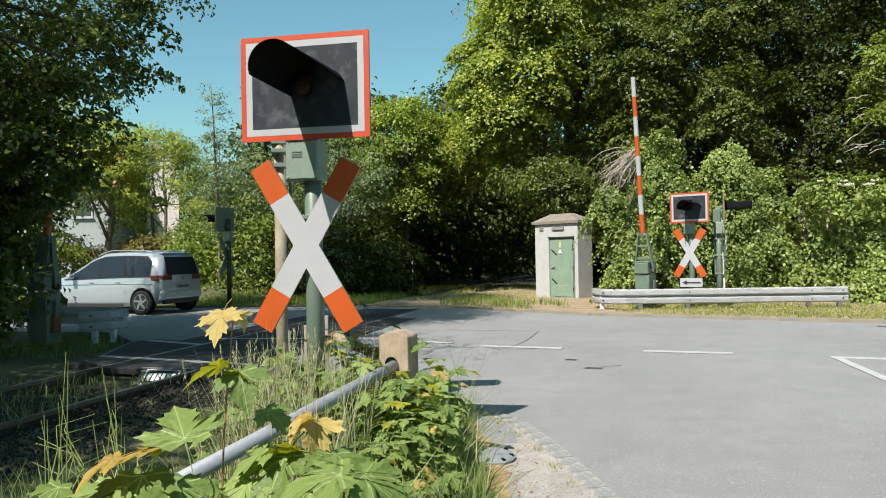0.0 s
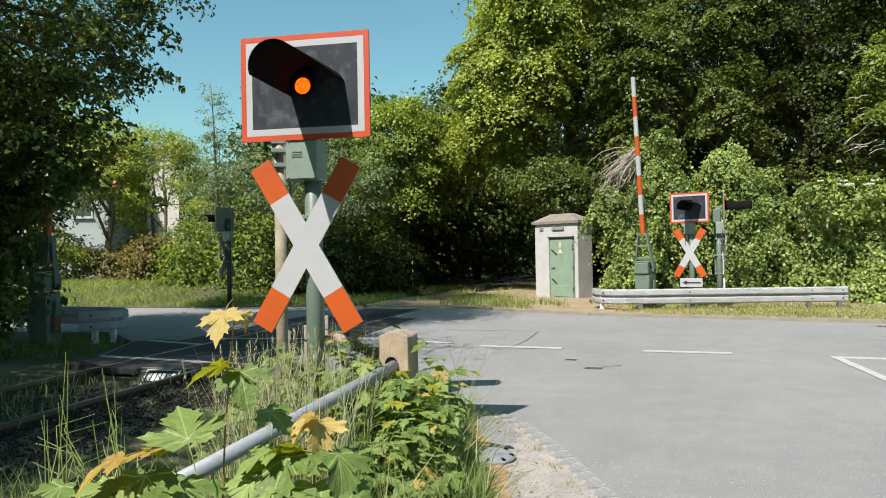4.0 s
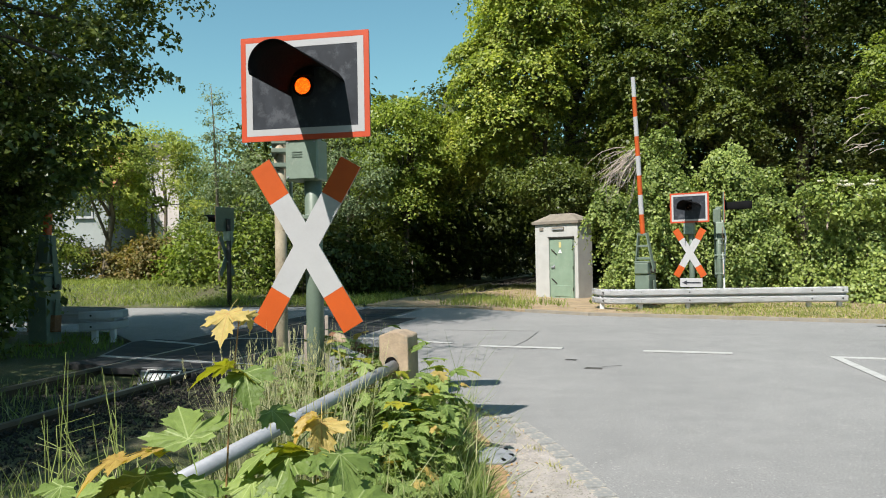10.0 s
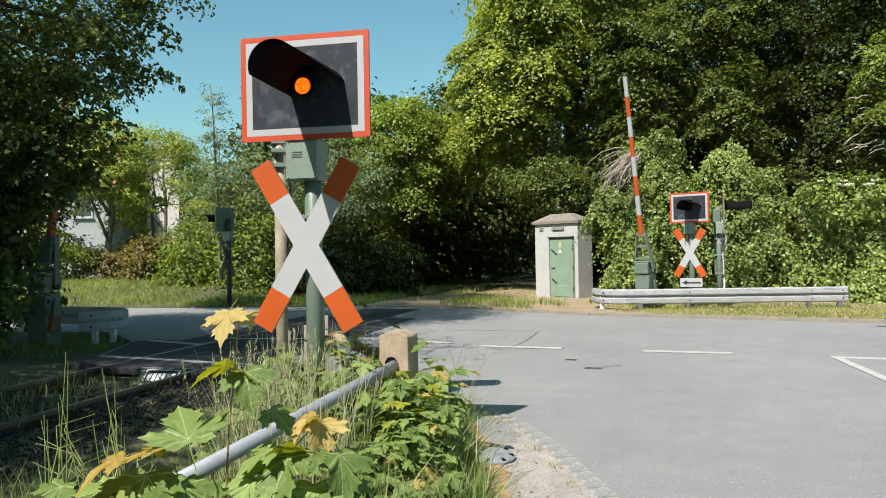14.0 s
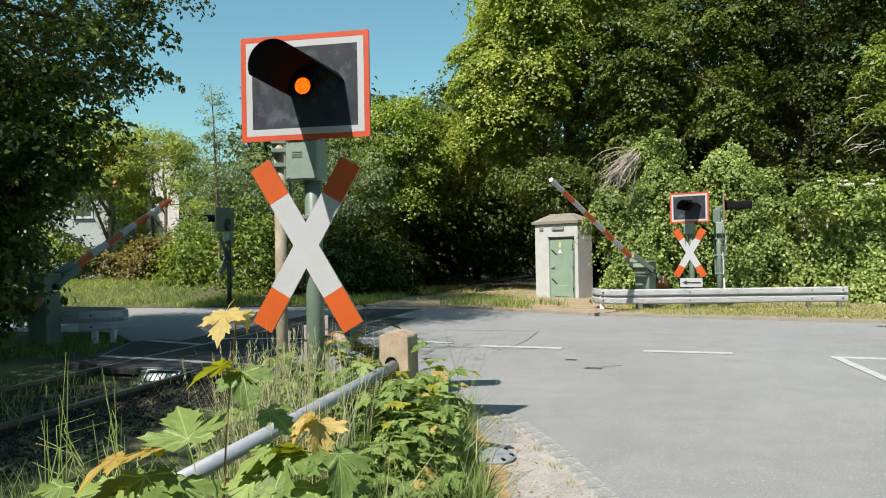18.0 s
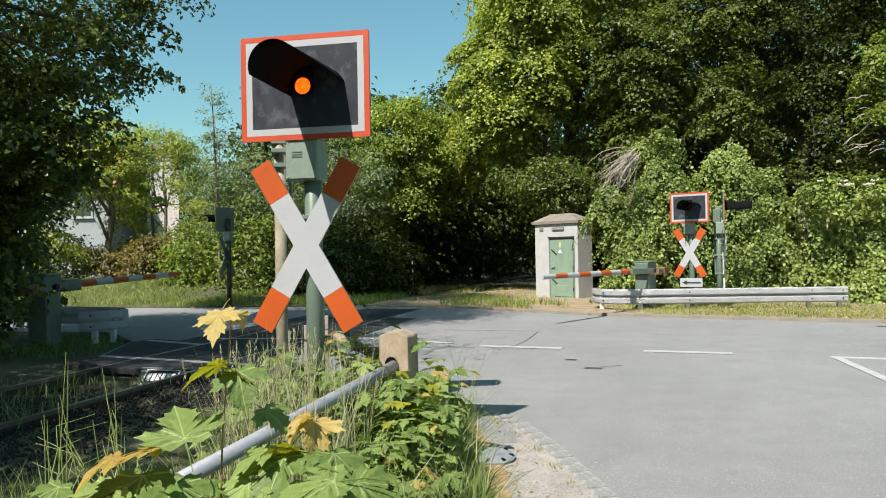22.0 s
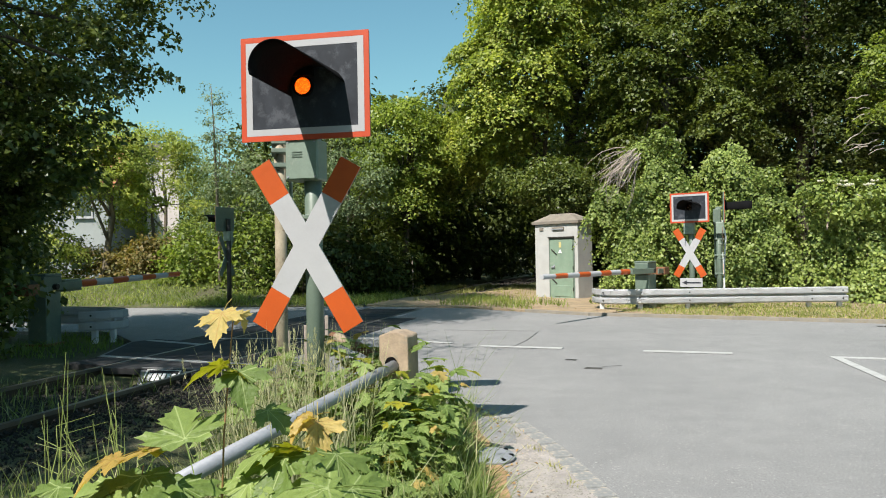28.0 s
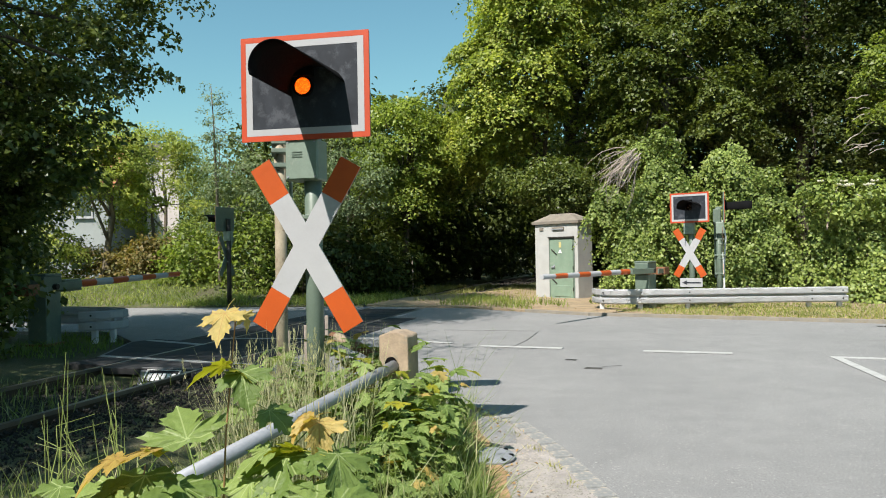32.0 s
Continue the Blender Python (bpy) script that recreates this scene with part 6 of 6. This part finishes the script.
FG_RIGHT = ((-0.38, 2.05, -0.05), [(-0.38, 2.05, -0.05), (-0.38, 2.05, 0.4), (-0.38, 2.05, 0.75), (-0.365, 2.05, 0.95)], 0.0044,
            [((-0.35, 2.0, 0.945), 0.125, 190, -50, 0, "curled", "yellow"), ((-0.395, 2.0, 0.975), 0.095, 110, -25, 10, "curled", "yellow"), ((-0.45, 1.96, 0.845), 0.20, 160, -38, 5, "flat", "green"), ((-0.29, 1.98, 0.85), 0.17, 215, -50, -10, "droop", "green"),
             ((-0.52, 2.0, 0.88), 0.14, 120, -28, 0, "flat", "green"), ((-0.44, 2.0, 0.90), 0.13, 80, -5, 30, "droop", "olive"), ((-0.36, 1.95, 0.77), 0.18, 190, -38, 0, "flat", "green"), ((-0.55, 1.95, 0.79), 0.17, 150, -38, 0, "flat", "green"), ((-0.27, 2.0, 0.77), 0.15, 230, -45, 0, "droop", "green"), ((-0.46, 1.9, 0.75), 0.17, 170, -38, 0, "flat", "green")],
            "maple sapling with broad drooping green leaves")
FG_NEAR = ((-0.28, 1.15, -0.05), [(-0.28, 1.15, -0.05), (-0.275, 1.15, 0.4), (-0.27, 1.15, 0.75), (-0.20, 1.15, 1.215)], 0.005,
           [((-0.245, 1.14, 1.235), 0.145, 100, -12, -8, "droop", "green"), ((-0.14, 1.16, 1.215), 0.13, 250, -32, 10, "droop", "green"), ((-0.29, 1.08, 1.125), 0.165, 150, -35, 0, "flat", "green"), ((-0.36, 1.12, 1.11), 0.15, 135, -38, 0, "flat", "green"),
            ((-0.44, 1.15, 1.165), 0.10, 95, -10, 25, "curled", "yellow"), ((-0.50, 1.12, 1.11), 0.14, 130, -38, 0, "droop", "olive"), ((-0.17, 1.12, 1.13), 0.14, 215, -40, 0, "droop", "green"), ((-0.11, 1.15, 1.10), 0.13, 240, -40, 0, "droop", "green")],
           "slender maple sapling swaying close by")


def build_grass():
    # tall grass on the bank between track and road
    n = 15000
    y = RNG.uniform(2.3, 6.6, n)
    x = RNG.uniform(-2.4, 0.35, n)
    edge = np.interp(y, [2, 4.3, 4.8, 5.4, 6.0, 6.7], [0.22, 0.22, 0.10, 0.13, 0.16, -0.1])
    left = np.interp(y, [2.3, 3.2, 5.0, 6.6], [-1.15, -1.25, -1.35, -1.3])
    ok = (x < edge) & (x > left + 0.15 * RNG.normal(size=n))
    sp = np.stack([x, y, np.full(n, -0.06)], 1)[ok]
    tagged(blades_mesh("grass", sp, 0.31, GRASS, width=0.008, lean=0.6), "tall tangled green and straw-coloured grass", "grass", kind="stuff")
    n = 9000
    y = RNG.uniform(3.9, 6.5, n)
    x = np.interp(y, [3.9, 4.3, 5.0, 6.0, 6.5], [0.20, 0.18, 0.07, 0.10, -0.05]) - np.abs(RNG.normal(size=n)) * 0.22
    tagged(blades_mesh("grass", np.stack([x, y, np.full(n, -0.06)], 1), 0.18, GRASS_GREEN, width=0.0055, lean=0.9), "dense fine green grass at the road edge", "grass", kind="stuff")
    n = 1500
    sp = np.stack([RNG.uniform(-1.2, -0.45, n), RNG.uniform(3.6, 5.6, n), np.full(n, -0.06)], 1)
    tagged(blades_mesh("grass", sp, 0.62, STRAW, width=0.006, lean=0.25), "dry straw-coloured grass stalks", "grass", kind="stuff")
    n = 1400
    sp = np.stack([RNG.uniform(-2.6, -1.2, n), RNG.uniform(2.4, 4.2, n), np.full(n, -0.06)], 1)
    tagged(blades_mesh("grass", sp, 0.26, GRASS, width=0.010, lean=0.5), "sparse low grass at the edge of the ballast", "grass", kind="stuff")
    n = 1500
    y = RNG.uniform(4.0, 9.4, n)
    x = -6.28 + 0.245 * y + RNG.uniform(-2.4, 0.9, n)
    tagged(blades_mesh("grass", np.stack([x, y, np.full(n, -0.14)], 1), 0.15, GRASS, width=0.012, lean=0.6), "sparse weeds between the rails", "grass", kind="stuff")
    n = 260
    y = RNG.choice([4.5, 4.85, 5.35, 5.75, 6.2, 6.45], n) + RNG.normal(size=n) * 0.05
    x = np.interp(y, [4.0, 4.3, 5.3, 6.2, 6.7], [0.92, 0.84, 0.70, 0.5, 0.34]) + RNG.normal(size=n) * 0.03 - 0.06
    tagged(blades_mesh("grass", np.stack([x, y, np.full(n, 0.0)], 1), 0.035, GRASS_DRY, width=0.005, lean=1.5), "small dry grass tufts between the setts", "grass", kind="stuff")
    n = 46
    sp = np.stack([RNG.uniform(-0.2, 0.2, n), RNG.uniform(4.9, 6.0, n), np.full(n, -0.06)], 1)
    tagged(blades_mesh("grass", sp, 0.62, GRASS_GREEN, width=0.004, lean=0.5), "thin leaning grass stalks beside the post", "grass", kind="stuff")
    # verges beyond the road
    far = FAR_EDGE[2:4]
    sp = strip_spots(far, 0.1, 5.5, 6000, 0.02)
    tagged(blades_mesh("grass", sp, 0.16, GRASS_BANK, width=0.02, lean=0.8), "sunny grass along the far road edge", "grass", kind="stuff")
    off = RNG.uniform(0.15, 6.0, 26000)
    u = RNG.uniform(-24, -6.6, 26000)
    low = np.where(u > -8.3, 0.55, 1.0)
    z = 0.02 + low * np.interp(off, [0.2, 1.6, 3.2, 6.5], [0, 0.22, 0.55, 0.6])
    sp = np.stack([u + 0.25 * off, np.interp(u, [-30, -8.3, -6.4], [27.5, 21.95, 21.65]) + off, z], 1)
    tagged(blades_mesh("grass", sp, 0.13, GRASS_BANK, width=0.02, lean=0.9), "sunny grass on the bank", "grass", kind="stuff")
    sp = strip_spots(FAR_EDGE[5:10], 0.25, 4.5, 12000, 0.04)
    bare = lambda p: p[(p[:, 0] > 4.3 + 0.35 * np.sin(p[:, 1] * 5)) | (p[:, 1] > 20.5)]
    sp = bare(sp)
    tagged(blades_mesh("grass", sp, 0.06, GRASS_BANK, width=0.014, lean=1.2), "short green grass under the guardrail", "grass", kind="stuff")
    sp = bare(strip_spots(FAR_EDGE[5:10], 0.15, 3.0, 9000, 0.04))
    tagged(blades_mesh("grass", sp, 0.045, GRASS_DRY, width=0.014, lean=1.2), "short dry yellowish grass under the guardrail", "grass", kind="stuff")
    n = 9000
    y = RNG.uniform(22.3, 34, n)
    x = np.array([track_x(v) for v in y]) + RNG.uniform(-3.2, 4.0, n)
    off = np.abs(x - np.array([track_x(v) for v in y]))
    ok = (off > 1.1) | (off < 0.45)
    x, y = x[ok], y[ok]
    n = len(x)
    tagged(blades_mesh("grass", np.stack([x, y, np.full(n, -0.06)], 1), 0.14, GRASS_DRY, width=0.02, lean=0.5), "dry grass beside the track beyond the crossing", "grass", kind="stuff")
    n = 3200
    u, v = RNG.uniform(-2.6, 3.2, n), RNG.uniform(0.3, 4.5, n)
    sp = np.stack([u, np.interp(u, [-2.2, 0.6, 2.0, 3.3], [21.0, 19.6, 18.0, 16.7]) + v, np.full(n, 0.04)], 1)
    ok = (np.abs(sp[:, 0] - np.array([track_x(k) for k in sp[:, 1]])) > 1.0) & ~((u > 2.0) & (v > 3.6)) & ~((u > 2.2) & (v < 2.2 + RNG.normal(size=n) * 0.3))
    tagged(blades_mesh("grass", sp[ok], 0.15, GRASS_BANK, width=0.018, lean=0.6), "patchy green grass beside the crossing", "grass", kind="stuff")
    n = 1300
    sp = np.stack([RNG.uniform(-7.6, -5.6, n), RNG.uniform(11.4, 14.8, n), np.full(n, -0.07)], 1)
    sp = sp[sp[:, 0] < np.interp(sp[:, 1], [11.4, 13.0, 14.7], [-5.4, -5.65, -6.7])]
    tagged(blades_mesh("grass", sp, 0.12, GRASS_GREEN, width=0.012, lean=0.8), "dark grass under the shaded guardrail", "grass", kind="stuff")
    # seed heads on the dry stalks
    P, N = [], []
    for k in range(80):
        x, y, h = RNG.uniform(-1.35, -0.75), RNG.uniform(3.9, 5.2), RNG.uniform(0.7, 1.0)
        lx, ly = RNG.normal() * 0.06, RNG.normal() * 0.06
        t = RNG.uniform(0.8, 1.0, 22)
        P.append(np.stack([x + lx * t ** 2 + RNG.normal(size=22) * 0.0035, y + ly * t ** 2 + RNG.normal(size=22) * 0.0035, -0.06 + h * t], 1))
        t = np.linspace(0.05, 0.82, 24)
        P.append(np.stack([x + lx * t ** 2, y + ly * t ** 2, -0.06 + h * t], 1))
    P = np.concatenate(P)
    N = RNG.normal(size=P.shape) * np.array([1, 1, 0.1])
    n = len(P)
    side = unit(RNG.normal(size=(n, 3)) * np.array([1, 1, 0.0])) * 0.0022
    up = np.array([0, 0, 1.0]) * 0.017 + RNG.normal(size=(n, 3)) * 0.003
    v = np.stack([P - up, P + side, P + up, P - side], 1)
    tagged(mesh_object("grass", v.reshape(-1, 3), np.arange(4 * n).reshape(n, 4), STRAW), "pale seeding grass stalks on the bank", "grass", kind="stuff")
    # slender stalks by the rail
    rng = random.Random(3)
    for k in range(15):
        x, y = (rng.uniform(-1.46, -1.32) if k < 6 else rng.uniform(-1.28, -1.08)), rng.uniform(2.5, 2.75)
        hgt = rng.uniform(0.8, 1.16)
        s = thing("grass_stalk", pose(x, y, -0.06), "single tall green grass stalk", "grass stalk", "grass stalks")
        lx, ly = rng.uniform(-.12, .06), rng.uniform(-.05, .05)
        part("stalk", pipe([(0, 0, 0), (lx * 0.3, ly * 0.3, hgt * 0.6), (lx, ly, hgt)], [0.003, 0.0024, 0.001], 5), GREENSTEM, s)
        for j in range(2):
            z = hgt * rng.uniform(0.3, 0.8)
            part("blade", pipe([(lx * z / hgt * 0.5, 0, z), (lx + rng.uniform(-.08, .08), 0.02, z + 0.12), (lx + rng.uniform(-.14, .14), 0.03, z + 0.16)], [0.0022, 0.002, 0.0008], 4), GREENSTEM, s)


build_ground()
build_roads()
build_deck_patch()
build_litter()
build_markings()
build_track()
build_kerb()
near_signal, near_blade = signal(-0.91, 5.22, -11, "crossing signal with orange-bordered lamp board and diagonal cross")
side_signal, _ = signal(-1.37, 6.25, 100, "second crossing signal on a rusty post, seen edge-on", 0.05, pole_mat=RUSTPAINT, cross=False, rise=0.16, boxed=False)
far_signal, far_blade = signal(6.06, 18.0, -35, "crossing signal with diagonal cross and arrow plate behind guardrail", 0.066, arrow=True, z0=-0.15)
cross_signal, _ = signal(6.78, 18.15, 70, "crossing signal seen edge-on beside the ivy hedge", 0.066, z0=-0.15)
part("conduit", pipe([(0.02, -0.10, 0.3), (0.02, -0.11, 1.2), (0.0, -0.16, 1.9), (0.0, -0.09, 2.3)], 0.022, 8), PALE_ZINC, cross_signal, "pale cable conduit")
part("riser", pipe([(0.03, 0.085, 0.9), (0.03, 0.085, 2.55)], 0.026, 8), GREEN, cross_signal)
for lift in (0.55, 1.0, 1.45, 1.85, 2.25):
    part("clamp", block(0.15, 0.24, 0.045, pose(0.01, -0.01, lift), 0.006), GREEN, cross_signal, "painted pole clamp")
part("terminal_box", block(0.16, 0.17, 0.34, pose(0, 0.04, 2.42), 0.012), GREEN, cross_signal, "grey-green terminal box")
# iron colour darkens this pole in place of the shade on it
back_signal, _ = signal(-6.35, 21.9, -107, "crossing signal seen from behind, dark against shrubs, pole darkened for shade", 0.066, pole_mat=IRON)
drive_far, boom_far = barrier(4.885, 17.9, 0.96, math.degrees(math.atan2(14.35 - 17.9, 1.904 - 4.885)), 4.64, base_z=0.05)
drive_left, boom_left = barrier(-7.17, 13.3, 0.975, 83, 5.0, bands=7, base_z=-0.05, fat=1.2, tip=ORANGE)
build_guardrails()
build_hut()
build_posts()
minivan, minivan_wheels = build_car()
build_house(-17.35, 46, 20, 1.75, 7.0, 7.3, "narrow pale pinkish house behind trees", HOUSEPINK, 1, 1, 0.2, DARKROOF)
build_house(-24.6, 43, 4, 13.0, 8.0, 5.4, "long white house, walls greyed for shade, red tiled roof behind trees", HOUSESHADE, 5, 2)
build_trees()
build_hedge()
build_foreground()
build_grass()


# ---- what moves ----
def blink(blade, onsets, lasts):
    """The blade slides up into its case while the lamp shows and drops after."""
    home = blade.matrix_basis.copy()
    shut, ajar, clear = home, home @ pose(0, 0, 0.07), home @ pose(0, 0, 0.128)
    rows = [(0.0, shut)]
    for a in onsets:
        rows += [(a - 0.07, shut), (a, ajar), (a + 0.07, clear), (a + lasts - 0.12, clear), (a + lasts, ajar), (a + lasts + 0.12, shut)]
    rows = [r for r in rows if r[0] < 31.95]
    walk(blade, rows + [(32.0, rows[-1][1])])


SWING = [(13.5, 84.3), (13.7, 82.8), (14.0, 79.0), (14.5, 71.0), (15.0, 64.3), (15.5, 57.6), (16.0, 50.8), (16.5, 44.0), (17.0, 38.0), (17.5, 31.5), (18.0, 24.5), (18.5, 17.0), (19.0, 8.6), (19.2, 5.2), (19.4, 2.3), (19.6, 0.6), (19.8, 0.0)]


def swing(boom, lag, rest=0.0):
    """Lower the boom; lag: degrees by which it runs ahead half-way; rest: its last angle."""
    home = boom.matrix_basis.copy()
    rows = [(0.0, 84.3)] + SWING + [(20.2, 0.0), (32.0, 0.0)]
    walk(boom, [(t, home @ pose(0, 0, 0, 0, -(a + rest - lag * math.sin(math.pi * a / 84.3)), 0)) for t, a in rows])


def sway(plant, rows):
    """Small leaning of a plant round its foot: seconds, lean to the right, lean back."""
    home = plant.matrix_basis.copy()
    walk(plant, [(t, home @ pose(0, 0, 0, -b, a, 0)) for t, a, b in rows])


def motions():
    blink(near_blade, [0.79] + [k + 0.62 - 0.0035 * k for k in range(1, 32)], 0.70)
    blink(far_blade, [k + 0.21 - 0.0035 * k for k in range(1, 32)], 0.48)
    swing(boom_far, 0.0)
    swing(boom_left, 4.3, 1.1)
    way = Vector((math.cos(radians(161.5)), math.sin(radians(161.5)), 0)) * 8.3
    p0 = Vector((-9.16, 20.65, 0))
    rows = []
    for t, s in ((0, 0), (0.5, 0.5), (3, 3), (6, 6), (9, 8.4), (12, 10), (14, 10.2), (32, 10.2)):
        p = p0 + way * s
        rows.append((t, pose(p.x, p.y, 0, rz=161.5)))
    walk(minivan, rows)
    rng = random.Random(2)
    for wh in minivan_wheels:
        home = wh.matrix_basis.copy()
        walk(wh, [(t, home @ pose(0, 0, 0, 0, t / 0.1 * 60, 0)) for t in (k * 0.1 for k in range(0, 30))] + [(32.0, home @ pose(0, 0, 0, 0, 2.9 / 0.1 * 60, 0))])
    sway(FG["tall"], [(0, 0, 0), (3, 0.2, 0), (6, 0.0, 0), (7.5, 0.4, 0), (9, 0.9, 0), (11, 0.5, 0), (13, 0.9, 0), (16, 0.2, 0), (19, 0.4, 0), (21, 0, 0), (23, -0.3, 0), (25, 0.3, 0), (28, 0, 0), (30, 0.3, 0), (32, 0.3, 0)])
    sway(FG["left"], [(0, 0, 0), (4, 0.5, 0), (6, 0.2, 0), (9, 0.6, 0), (13, 0.6, 0), (19, 0.4, 0), (23, 0, 0), (28, 0.1, 0), (32, 0.4, 0)])
    sway(FG["right"], [(0, 0, 0), (4, 0.5, 0), (6, 0.4, 0), (9, 0.8, 0), (13, 0.7, 0), (19, 0.4, 0), (23, -0.2, 0), (28, 0.2, 0), (32, 0.4, 0)])
    home = FG["near"].matrix_basis.copy()
    down = [(0, -0.16, 0.04), (6, -0.22, 0.0), (9, -0.2, 0.02), (13, -0.22, 0.03), (19, -0.22, 0), (22, -0.17, 0.03), (23, -0.2, 0), (27.5, -0.17, 0.02), (28.0, -0.18, 0.02), (28.3, -0.13, 0.02), (28.6, -0.09, 0.03), (28.8, -0.07, 0.03),
            (29.0, -0.05, 0.02), (29.2, -0.02, 0.01), (29.4, 0.0, 0.0), (29.6, -0.01, -0.01), (29.8, -0.06, 0.0), (30.0, -0.11, 0.02), (30.4, -0.13, 0.03), (30.8, -0.16, 0.01), (31.2, -0.2, 0.0), (32.0, -0.2, 0.0)]
    walk(FG["near"], [(t, Matrix.Translation((x, 0, z)) @ home) for t, z, x in down])


motions()
